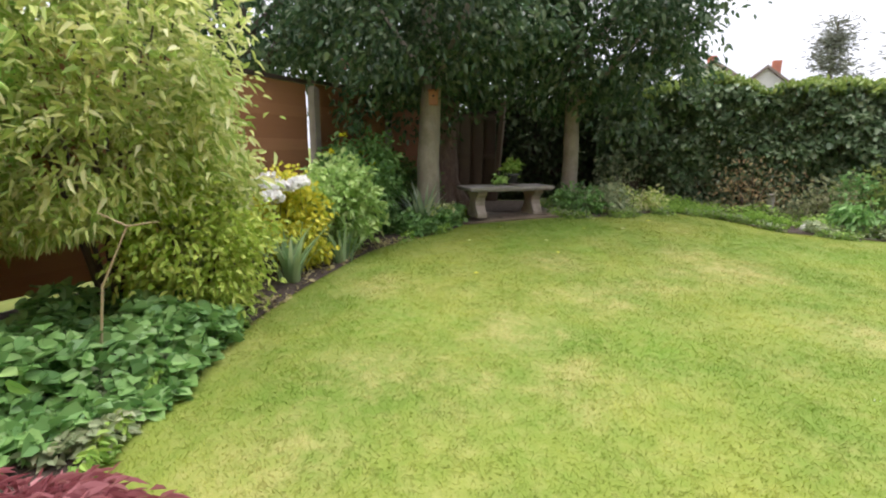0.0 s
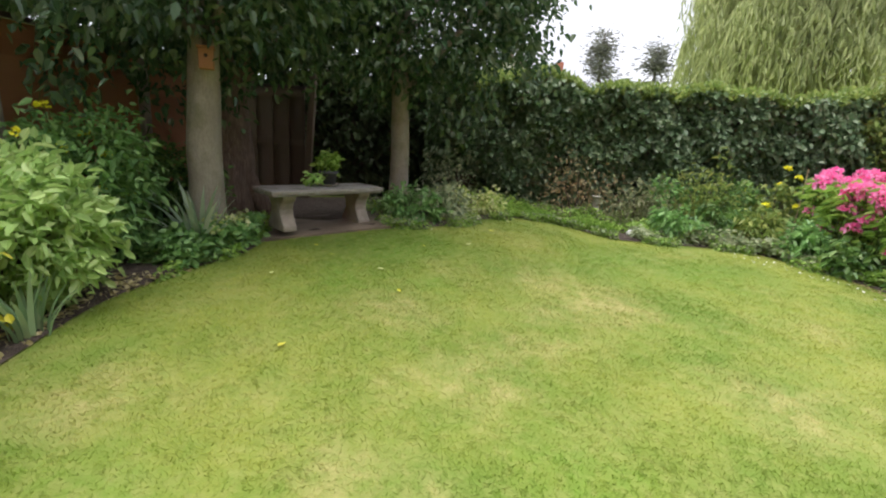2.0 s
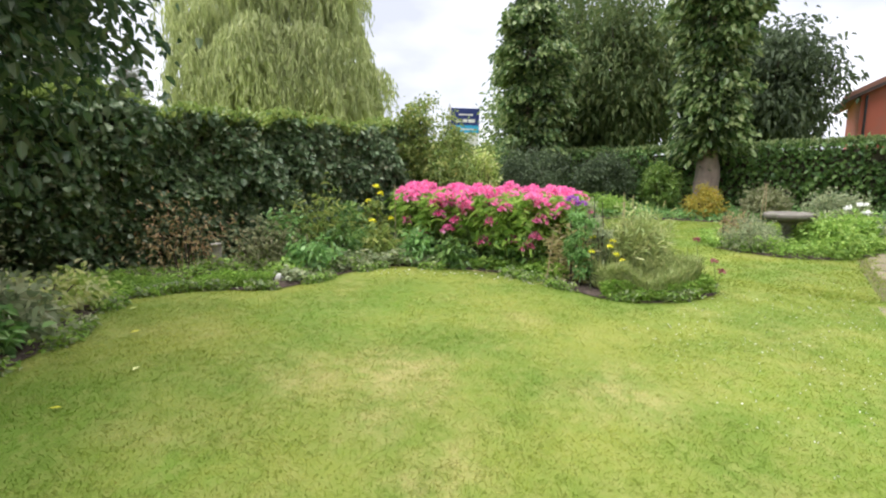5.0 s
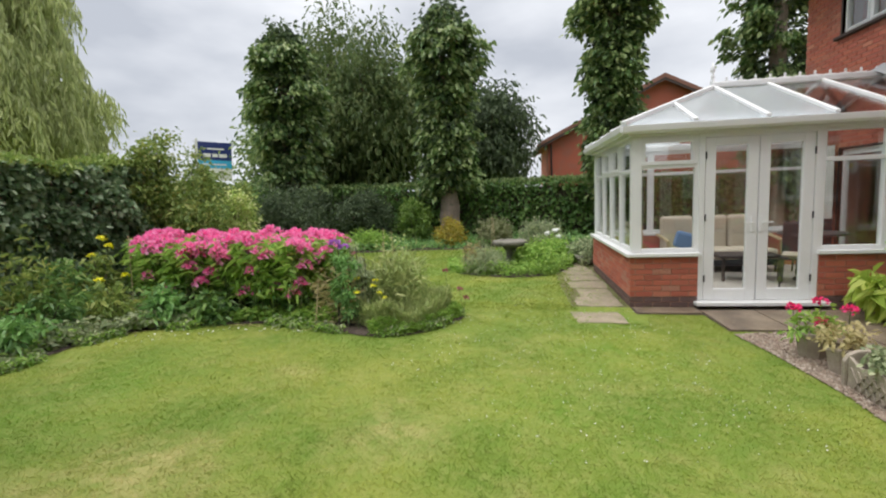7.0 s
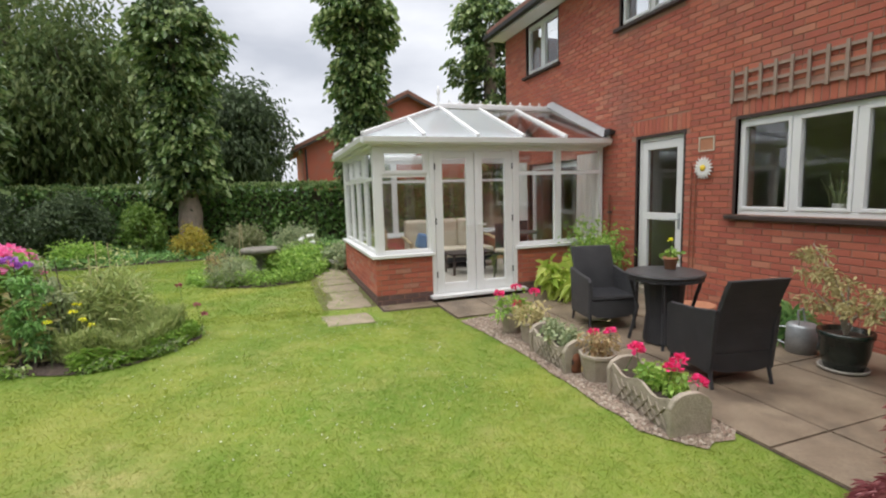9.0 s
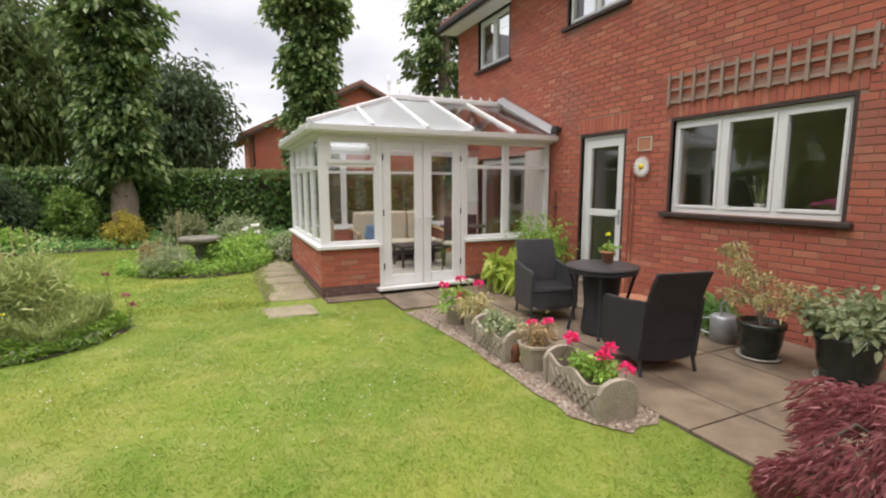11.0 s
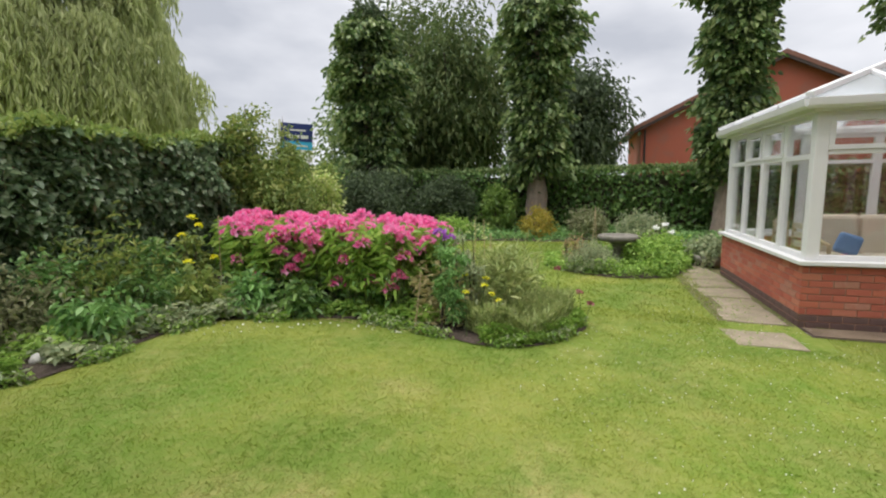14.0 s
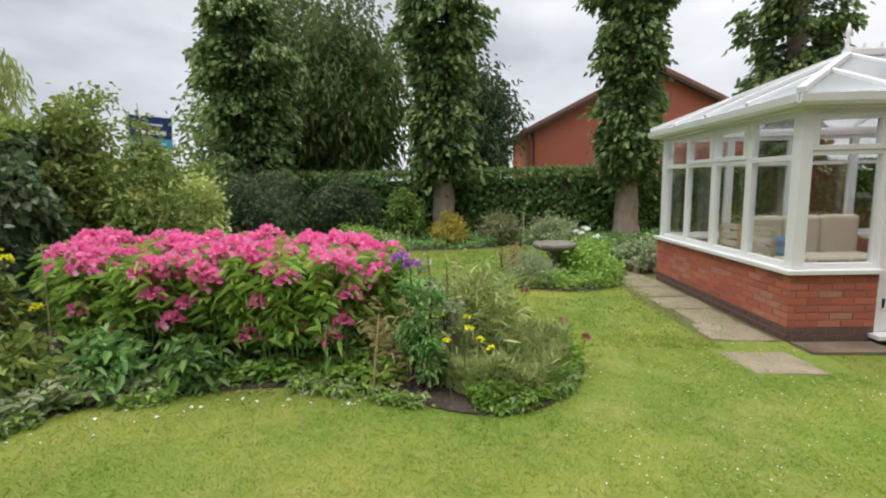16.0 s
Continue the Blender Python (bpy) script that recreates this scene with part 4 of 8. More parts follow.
glazed("window_kitchen", "white three-light kitchen window with dark timber sill", *OPENINGS["kitchen_window"], (0, 0.335, 0.66, 1.0))
glazed("window_upper", "white two-light upstairs window", *OPENINGS["upper_window"], (0, 0.5, 1.0))
glazed("window_stair", "white upstairs window with obscured pane", *OPENINGS["stair_window"], (0, 0.5, 1.0))
glazed("door_lounge", "white sliding door between lounge and conservatory", *OPENINGS["patio_door"], (0, 0.5, 1.0), sill=False, category="door")

kd = thing("door_kitchen", "white back door with two glass panels, closed", "door", kind="structure")
x0, x1, z0, z1 = OPENINGS["kitchen_door"]
s = Shape()
s.box(x0 - 0.0, x0 + 0.05, WALL_Y - 0.13, WALL_Y - 0.05, z0, z1).box(x1 - 0.05, x1, WALL_Y - 0.13, WALL_Y - 0.05, z0, z1).box(x0 + 0.05, x1 - 0.05, WALL_Y - 0.13, WALL_Y - 0.05, z1 - 0.05, z1)
part("door_frame", s, M_UPVC, kd, bevel=0.004)
s = Shape()
a, b, ya, yb = x0 + 0.055, x1 - 0.055, WALL_Y - 0.11, WALL_Y - 0.055
for zz in ((z0 + 0.02, z0 + 0.2), (1.13, 1.23), (z1 - 0.17, z1 - 0.055)):
    s.box(a, b, ya, yb, *zz)
s.box(a, a + 0.1, ya, yb, z0 + 0.2, 1.13).box(b - 0.1, b, ya, yb, z0 + 0.2, 1.13).box(a, a + 0.1, ya, yb, 1.23, z1 - 0.17).box(b - 0.1, b, ya, yb, 1.23, z1 - 0.17)
leaf = part("door_leaf", s, M_UPVC, kd, bevel=0.004)
for zz in ((z0 + 0.2, 1.13), (1.23, z1 - 0.17)):
    part("pane", Shape().box(a + 0.1, b - 0.1, ya + 0.02, ya + 0.028, *zz), M_GLASS, leaf).visible_shadow = False
s = Shape()
s.box(a + 0.02, a + 0.055, yb, yb + 0.012, 1.02, 1.24).tube([(a + 0.037, yb + 0.01, 1.15), (a + 0.037, yb + 0.05, 1.15), (a + 0.15, yb + 0.05, 1.15)], 0.009, 0.008, 8)
part("handle", s, M_ALU, leaf, "chrome lever handle")
s = Shape()
s.box(x0 - 0.04, x0, WALL_Y - 0.14, WALL_Y - 0.002, z0, z1 + 0.04).box(x1, x1 + 0.04, WALL_Y - 0.14, WALL_Y - 0.002, z0, z1 + 0.04).box(x0, x1, WALL_Y - 0.14, WALL_Y - 0.002, z1, z1 + 0.04)
part("timber_reveal", s, M_TIMBER_DK, kd, "dark brown timber reveal")
part("threshold", Shape().box(x0 - 0.05, x1 + 0.05, WALL_Y - 0.14, WALL_Y + 0.12, -0.05, z0), M_CONCRETE, kd, bevel=0.01)

# ---- conservatory ----
CX0, CX1, CY1, SILL, EAVE = 4.8, 7.95, 1.8, 0.70, 2.28
cons = thing("conservatory", "white conservatory with glazed roof on a low brick wall", "conservatory")
dwarf = part("dwarf_wall", Shape().box(CX0 + 0.008, CX0 + 0.2, 0.95, CY1 - 0.008, -0.15, SILL), M_MORTAR, cons, "low red brick wall")
dwarf_house = part("dwarf_wall", Shape().box(CX0 + 0.008, CX0 + 0.2, WALL_Y, -0.47, -0.15, SILL), M_MORTAR, cons, "low red brick wall")
dwarf_side = part("dwarf_wall", Shape().box(CX0 + 0.2, CX1 - 0.2, CY1 - 0.2, CY1 - 0.008, -0.15, SILL), M_MORTAR, cons, "low red brick wall")
part("dwarf_wall", Shape().box(CX1 - 0.2, CX1, WALL_Y, CY1 - 0.008, -0.15, SILL), M_BRICK, cons, "low red brick wall")
part("floor", Shape().box(CX0 + 0.1, CX1 - 0.1, WALL_Y, CY1 - 0.1, -0.1, 0.1), M_CARPET, cons, "pale tiled floor")
for bx in ((CX0 - 0.05, CX0 + 0.2, 0.93, CY1 + 0.05), (CX0 - 0.05, CX0 + 0.2, WALL_Y, -0.45), (CX0 + 0.202, CX1 + 0.05, CY1 - 0.2, CY1 + 0.05), (CX1 - 0.2, CX1 + 0.05, WALL_Y, CY1 - 0.202)):
    part("sill", Shape().box(*bx, SILL, SILL + 0.045), M_UPVC, cons, "white plastic sill", bevel=0.006)
part("doorstep", Shape().box(CX0 - 0.12, CX0 + 0.1, -0.57, 1.0, 0.055, 0.1), M_UPVC, cons, "white threshold", bevel=0.006)
part("plinth", Shape().box(CX0 - 0.006, CX0 + 0.15, WALL_Y, 0.949, -0.15, 0.052), M_BRICK_DARK, cons, "dark brick plinth")


def bay(m, w, za, zb, transom, opener=True):
    """One window bay of width w: posts, rails, a toplight and panes, on the plane given by m."""
    t, d = 0.055, 0.07
    fr = Shape()
    fr.box(0, t, 0, d, za, zb, m).box(w - t, w, 0, d, za, zb, m).box(t, w - t, 0, d, za, za + t, m).box(t, w - t, 0, d, zb - t, zb, m)
    if transom:
        fr.box(t, w - t, 0, d, transom - t / 2, transom + t / 2, m)
    bay_frame = part("window", fr, M_UPVC, cons, bevel=0.004)
    spans = [(za + t, transom - t / 2), (transom + t / 2, zb - t)] if transom else [(za + t, zb - t)]
    for i, (p, q) in enumerate(spans):
        k = 0.0
        if i == 1 and opener:
            k = 0.04
            s2 = Shape()
            s2.box(t * 0.7, w - t * 0.7, -0.015, d * 0.8, p - 0.01, p + k, m).box(t * 0.7, w - t * 0.7, -0.015, d * 0.8, q - k, q + 0.01, m)
            s2.box(t * 0.7, t + k, -0.015, d * 0.8, p + k, q - k, m).box(w - t - k, w - t * 0.7, -0.015, d * 0.8, p + k, q - k, m)
            part("toplight", s2, M_UPVC, bay_frame, bevel=0.004)
        part("pane", Shape().box(t + k, w - t - k, 0.03, 0.038, p + k, q - k, m), M_GLASS, bay_frame).visible_shadow = False


front = lambda y: pose(CX0 + 0.04, y, 0, 0, 0, -90)          # runs towards -y, outside at -x
side = lambda x: pose(x, CY1 - 0.04, 0, 0, 0, 180)           # runs towards -x, outside at +y
back = lambda y: pose(CX1 - 0.04, y, 0, 0, 0, 90)            # runs towards +y, outside at +x
Z0 = SILL + 0.045
bay(front(1.70), 0.76, Z0, EAVE, 1.88)
bay(front(-0.47), 0.76, Z0, EAVE, 1.88, False)
bay(front(-1.23), 0.86, Z0, EAVE, 1.88, False)
for i, xx in enumerate((7.84, 7.14, 6.4, 5.66)):
    bay(side(xx), 0.74 if i < 3 else 0.78, Z0, EAVE, 1.84, i in (1, 2))
for yy in (-2.1, -1.15, -0.2, 0.75):
    bay(back(yy), 0.95, Z0, EAVE, 1.86, False)
for nm, bx in (("corner_post", (CX0 + 0.025, CX0 + 0.15, CY1 - 0.14, CY1 - 0.025)), ("corner_post", (CX1 - 0.15, CX1 - 0.025, CY1 - 0.14, CY1 - 0.025)), ("door_post", (CX0 + 0.02, CX0 + 0.12, 0.88, 0.95)), ("door_post", (CX0 + 0.02, CX0 + 0.12, -0.475, -0.4))):
    part(nm, Shape().box(*bx, 0.1 if nm == "door_post" else Z0, EAVE), M_UPVC, cons, bevel=0.006)
part("door_head", Shape().box(CX0 + 0.02, CX0 + 0.12, -0.399, 0.879, EAVE - 0.06, EAVE), M_UPVC, cons)
for ya, yb, hy in ((0.875, 0.245, 0.30), (0.235, -0.395, 0.19)):
    s = Shape()
    xa, xb = CX0 + 0.03, CX0 + 0.09
    lo, hi, t = 0.105, EAVE - 0.065, 0.125
    s.box(xa, xb, yb, yb + t, lo, hi).box(xa, xb, ya - t, ya, lo, hi).box(xa, xb, yb + t, ya - t, lo, lo + 0.15).box(xa, xb, yb + t, ya - t, hi - 0.1, hi)
    door = part("french_door", s, M_UPVC, cons, "white double door leaf, closed", bevel=0.005)
    part("pane", Shape().box(xa + 0.025, xa + 0.033, yb + t, ya - t, lo + 0.15, hi - 0.1), M_GLASS, door).visible_shadow = False
    sh = Shape().box(xa - 0.012, xa, hy - 0.018, hy + 0.018, 1.0, 1.2).tube([(xa - 0.01, hy, 1.12), (xa - 0.05, hy, 1.12), (xa - 0.05, hy - 0.11 if hy < 0.25 else hy + 0.11, 1.12)], 0.008, 0.008, 8)
    part("handle", sh, M_UPVC, door, "white lever handle")
    for hz in (0.35, 1.15, 1.95):
        yh = ya - 0.005 if hy > 0.25 else yb + 0.005
        part("hinge", Shape().tube([(xa - 0.012, yh, hz), (xa - 0.012, yh, hz + 0.09)], 0.01, 0.01, 8), M_METAL_DK, door)
# eaves beam, gutter and hipped roof
OX0, OX1, OY1, RZ0, RX, RY, RZ = CX0 - 0.13, CX1 + 0.13, CY1 + 0.13, 2.4, 6.375, 0.22, 3.1
s = Shape()
s.box(CX0 - 0.03, CX0 + 0.13, WALL_Y + 0.01, CY1 + 0.03, EAVE, EAVE + 0.09).box(CX0 + 0.13, CX1 + 0.03, CY1 - 0.13, CY1 + 0.03, EAVE, EAVE + 0.09).box(CX1 - 0.13, CX1 + 0.03, WALL_Y + 0.01, CY1 - 0.13, EAVE, EAVE + 0.09)
part("eaves_beam", s, M_UPVC, cons, bevel=0.008)
s = Shape()
prof = [(0, 0), (-0.03, -0.06), (-0.09, -0.08), (-0.135, -0.05), (-0.145, 0.02), (-0.125, 0.025), (-0.115, -0.03), (-0.02, -0.03), (0.0, 0.03)]
s.prism(prof, WALL_Y + 0.01, OY1, pose(CX0 - 0.02, 0, RZ0 - 0.02))
s.prism([(-u, v) for u, v in prof], WALL_Y + 0.01, OY1, pose(CX1 + 0.02, 0, RZ0 - 0.02))
s.prism(prof, OX0, OX1, pose(0, CY1 + 0.02, RZ0 - 0.02, 0, 0, -90))
part("gutter", s, M_UPVC, cons, "white box gutter")


def roof_pt(x, y):
    """Height of the conservatory roof over a place: front, rear or hip slope."""
    zf = RZ0 + (RZ - RZ0) * (x - OX0) / (RX - OX0)
    zb = RZ0 + (RZ - RZ0) * (OX1 - x) / (OX1 - RX)
    zh = RZ0 + (RZ - RZ0) * (OY1 - y) / (OY1 - RY)
    return min(zf, zb, zh)


def bar(name, a, b, w=0.055, t=0.05, material=M_UPVC, lift=0.0):
    a, b = Vector((*a, roof_pt(*a) + lift)), Vector((*b, roof_pt(*b) + lift))
    d = b - a
    m = Matrix.Translation(a) @ d.to_track_quat("X", "Z").to_matrix().to_4x4()
    return part(name, Shape().box(0, d.length, -w / 2, w / 2, 0, t, m), material, cons, bevel=0.008)


R0 = (RX, RY)
bar("hip_bar", (OX0 + 0.02, OY1 - 0.02), R0, 0.075, 0.06)
bar("hip_bar", (OX1 - 0.02, OY1 - 0.02), R0, 0.075, 0.06)
for yy in (RY, -0.53, -1.28, WALL_Y + 0.04):
    bar("glazing_bar", (OX0 + 0.02, yy), (RX - 0.02, yy))
    bar("glazing_bar", (OX1 - 0.02, yy), (RX + 0.02, yy))
bar("glazing_bar", (RX, OY1 - 0.02), (RX, RY))
for xx in (5.5, 7.25):
    k = (xx - OX0) / (RX - OX0) if xx < RX else (OX1 - xx) / (OX1 - RX)
    bar("jack_bar", (xx, OY1 - 0.02), (xx, OY1 - (OY1 - RY) * k))
for yy in (1.05,):
    k = (OY1 - yy) / (OY1 - RY)
    bar("jack_bar", (OX0 + 0.02, yy), (OX0 + (RX - OX0) * k, yy))
    bar("jack_bar", (OX1 - 0.02, yy), (OX1 - (OX1 - RX) * k, yy))


def panel(name, pts, material):
    s2 = Shape()
    n = len(pts)
    top = [(x, y, roof_pt(x, y) + 0.012) for x, y in pts]
    s2.add(top + [(x, y, z - 0.016) for x, y, z in top], [tuple(range(n)), tuple(range(2 * n - 1, n - 1, -1))] + [(i, i + n, (i + 1) % n + n, (i + 1) % n) for i in range(n)])
    part(name, s2, material, cons).visible_shadow = False


panel("roof_panel", [(OX0, OY1), (OX1, OY1), R0], M_POLY)
ye = [RY, -0.53, -1.28, WALL_Y + 0.02]
panel("roof_panel", [(OX0, OY1 - 0.0), R0, (OX0, RY)], M_POLY)
panel("roof_panel", [(OX1, OY1 - 0.0), R0, (OX1, RY)], M_POLY)
for i, (p, q) in enumerate(zip(ye, ye[1:])):
    panel("roof_panel", [(OX0, p), (RX, p), (RX, q), (OX0, q)], M_POLY if i == 0 else M_GLASS_ROOF)
    panel("roof_panel", [(OX1, p), (RX, p), (RX, q), (OX1, q)], M_GLASS_ROOF)
part("ridge_beam", Shape().box(RX - 0.06, RX + 0.06, WALL_Y + 0.02, RY + 0.05, RZ + 0.0, RZ + 0.09), M_UPVC, cons, bevel=0.015)
for i in range(11):
    yy = RY - 0.18 - i * 0.205
    s = Shape().box(RX - 0.012, RX + 0.012, yy - 0.07, yy + 0.07, RZ + 0.09, RZ + 0.105)
    s.prism([(-0.03, 0), (0.03, 0), (0.009, 0.025), (0.021, 0.04), (0.0, 0.07), (-0.021, 0.04), (-0.009, 0.025)], -0.006, 0.006, pose(RX, yy, RZ + 0.1, 0, 0, 90))
    part("cresting", s, M_UPVC, cons)
part("finial", Shape().lathe([(0.035, 0), (0.035, 0.03), (0.015, 0.05), (0.03, 0.09), (0.03, 0.11), (0.012, 0.14), (0.038, 0.19), (0.025, 0.25), (0.004, 0.32)], 12, (RX, RY + 0.02, RZ + 0.08)), M_UPVC, cons, smooth=True)
s = Shape()
for xa, xb in ((OX0, RX), (OX1, RX)):
    A, B = Vector((xa, WALL_Y + 0.02, RZ0 + 0.02)), Vector((xb, WALL_Y + 0.02, RZ + 0.1))
    s.add([A, A + Vector((0, 0.16, 0.01)), B + Vector((0, 0.16, 0.01)), B, A + Vector((0, 0, 0.1)), B + Vector((0, 0, 0.1)), A + Vector((0, 0.03, 0.1)), B + Vector((0, 0.03, 0.1))],
          [(0, 1, 2, 3), (0, 4, 5, 3), (4, 6, 7, 5), (6, 1, 2, 7)])
part("lead_flashing", s, M_ALU, cons, "grey lead flashing")


# ---- fences and walls round the garden ----
def fence_panel(name, m, w, z0, z1, boards_up=False, material=None, battens=3):
    """A timber fence panel: overlapping boards, battens and a capping rail."""
    mat = material or M_FENCE
    f = thing(name, "brown timber lap fence panel with vertical battens" if not boards_up else "dark weathered timber fence panel", "fence panel", m, "fence panels")
    if boards_up:
        n = int(w / 0.13)
        for i in range(n):
            k = 0.008 * (i % 2)
            k *= 3.2
            part("board", Shape().box(max(0, i * w / n - 0.012), min(w, (i + 1) * w / n + 0.012), -0.012 - k, 0.012 - k, z0, z1), mat, f)
        for zz in (z0 + 0.1, (z0 + z1) / 2, z1 - 0.15):
            part("rail", Shape().box(0, w, -0.06, -0.021, zz, zz + 0.09), mat, f)
    else:
        n = int((z1 - z0) / 0.14)
        hgt = (z1 - z0 - 0.05) / n
        for i in range(n):
            za = z0 + i * hgt
            part("board", Shape().add([(0, -0.022, za), (w, -0.022, za), (w, -0.006, za + hgt + 0.012), (0, -0.006, za + hgt + 0.012), (0, 0.0, za), (w, 0.0, za), (w, 0.004, za + hgt + 0.012), (0, 0.004, za + hgt + 0.012)],
                                      [(0, 1, 2, 3), (7, 6, 5, 4), (0, 4, 5, 1), (3, 2, 6, 7), (0, 3, 7, 4), (1, 5, 6, 2)]), mat, f)
        for i in range(battens):
            xx = w * (i + 0.5) / battens
            part("batten", Shape().box(xx - 0.022, xx + 0.022, -0.05, -0.023, z0, z1 - 0.04), mat, f)
    part("capping", Shape().box(-0.01, w + 0.01, -0.05, 0.03, z1 - 0.03, z1 + 0.015), M_TIMBER_DK, f, "dark capping rail")
    return f


def fence_post(x, y, z0, z1):
    p = part("fence_post", Shape().box(-0.055, 0.055, -0.06, 0.06, z0, z1).box(-0.05, 0.05, -0.05, 0.05, z1, z1 + 0.03, taper=0.02), M_POST, bevel=0.01)
    p.matrix_basis = pose(x, y, 0)
    return tagged(p, "grey concrete fence post", "fence post", group="fence posts")


FX = -4.66
for i, ya in enumerate((-3.8, -1.96, -0.12, 1.72, 3.56, 5.48, 7.32)):
    fence_panel("lap_fence", pose(FX, ya + 1.74, 0, 0, 0, -90), 1.74, 0.1, 2.12 + 0.03 * (i % 2))
    fence_post(FX + 0.02, ya - 0.05, -0.2, 2.05)
fence_post(FX + 0.02, 9.2, -0.2, 2.05)
for i, xa in enumerate((-4.6,)):
    fence_panel("timber_fence", pose(xa, 9.55, 0), 1.1, 0.15, 2.0, True, M_FENCE_OLD)
    pp = part("old_fence_post", Shape().box(-0.05, 0.05, -0.05, 0.05, 0.0, 2.2), M_FENCE_OLD, bevel=0.008)
    pp.matrix_basis = pose(xa + 1.13, 9.44, 0, 0, 4 if i == 0 else 0, 0)
    tagged(pp, "leaning old square timber post", "fence post", group="old fence posts")

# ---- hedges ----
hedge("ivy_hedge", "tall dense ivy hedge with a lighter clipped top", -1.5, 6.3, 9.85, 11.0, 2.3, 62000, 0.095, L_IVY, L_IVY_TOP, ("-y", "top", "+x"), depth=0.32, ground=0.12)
# this stretch gets dark leaves so its colour carries the canopy's deep shade
hedge("shade_toned_hedge", "hedge behind the bench corner, deep shade put into dark leaves", -4.6, -1.15, 10.1, 11.08, 2.5, 9500, 0.11, L_DARK, L_DARK, ("-y", "top"), depth=0.2, ground=0.12)
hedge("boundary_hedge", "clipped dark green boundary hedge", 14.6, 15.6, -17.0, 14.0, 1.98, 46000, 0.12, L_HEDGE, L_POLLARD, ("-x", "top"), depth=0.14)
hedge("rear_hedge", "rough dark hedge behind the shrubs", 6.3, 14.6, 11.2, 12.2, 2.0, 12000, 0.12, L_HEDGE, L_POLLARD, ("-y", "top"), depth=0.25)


# ---- trees ----
def limb_tree(name, label, x, y, z, trunk, r0, r1, limbs, mat):
    t = thing(name, label, "tree", pose(x, y, z))
    part("trunk", trunk_shape(trunk, r0, r1), mat, t, smooth=True)
    for pts, a, b in limbs:
        part("limb", Shape().tube(pts, a, b, 8), mat, t, smooth=True)
    return t


hz = float(lawn_z(-3.2, 6.2))
t1 = limb_tree("holly_tree", "dark evergreen tree with smooth grey trunk beside the bench", -3.25, 6.15, hz, [(0, 0, -0.15), (-0.02, 0, 0.9), (0.02, 0.02, 1.9), (0.0, 0.05, 3.4)], 0.17, 0.12,
               [([(0, 0, 1.7), (0.45, -0.3, 2.3), (0.9, -0.5, 3.0)], 0.06, 0.02), ([(0, 0, 1.9), (-0.5, 0.2, 2.5), (-1.0, 0.3, 3.1)], 0.06, 0.02), ([(0, 0, 2.2), (0.3, 0.6, 2.9), (0.5, 1.0, 3.6)], 0.05, 0.02)], M_BARK)
crown("crown", L_HOLLY, t1, (-0.25, 0.1, 3.0), (1.9, 1.7, 1.6), 20500, 0.09, 0.15, 0.3, 0.6, cut=lambda P: ~((np.abs(P[:, 0] - 0.2) < 0.22) & (P[:, 1] < 0.0) & (np.abs(P[:, 2] - 1.83 + hz) < 0.26)))
t2 = limb_tree("holly_tree", "dark evergreen tree with slim grey trunk behind the bench", -1.66, 7.95, float(lawn_z(-1.66, 7.95)), [(0, 0, -0.15), (0.0, 0, 0.9), (-0.05, 0.02, 1.9), (0.0, 0.05, 3.6)], 0.13, 0.09,
               [([(0, 0, 1.5), (0.5, -0.3, 2.0), (1.0, -0.5, 2.5)], 0.05, 0.02), ([(0, 0, 1.8), (-0.5, -0.2, 2.4), (-0.9, -0.3, 2.9)], 0.05, 0.02), ([(0, 0, 2.2), (0.5, 0.3, 2.9), (0.9, 0.5, 3.4)], 0.05, 0.02)], M_BARK)
crown("crown", L_HOLLY, t2, (0.25, 0.1, 2.95), (1.75, 1.45, 1.65), 21000, 0.09, 0.15, 0.3, 0.6)
t3 = limb_tree("old_trunk_tree", "thick reddish old tree trunk with rough bark", -3.75, 7.35, float(lawn_z(-3.75, 7.35)), [(0, 0, -0.2), (0.05, 0, 0.7), (-0.05, 0.1, 1.6), (-0.2, 0.2, 3.2)], 0.36, 0.26,
               [([(0, 0, 1.4), (0.5, 0.3, 2.2), (0.9, 0.4, 3.1)], 0.12, 0.05)], M_BARK_RED)
part("buttress_root", Shape().tube([(0.1, -0.1, 0.9), (0.3, 0.1, 0.35), (0.62, 0.3, -0.1)], 0.2, 0.1, 9), M_BARK_RED, t3, smooth=True)
crown("crown", L_HOLLY, t3, (-0.1, 0.8, 3.3), (1.4, 1.4, 1.3), 9000, 0.095, 0.2, 0.15, 0.55)

box = thing("bird_box", "small wooden nest box fixed to a tree trunk", "nest box", pose(-3.1, 5.98, 1.83, 0, 0, 25))
part("body", Shape().box(-0.06, 0.06, -0.07, 0.06, 0, 0.17), M_FENCE, box, bevel=0.004)
part("lid", Shape().box(-0.07, 0.07, -0.1, 0.07, 0.171, 0.188), M_FENCE, box, bevel=0.003)
# flat dark disc stands in for the shade in the entrance hole
part("dark_entrance_disc", Shape().lathe([(0.016, 0), (0.016, 0.004)], 12), M_TIMBER_DK, box).matrix_basis = pose(0, -0.0705, 0.11, 90, 0, 0)


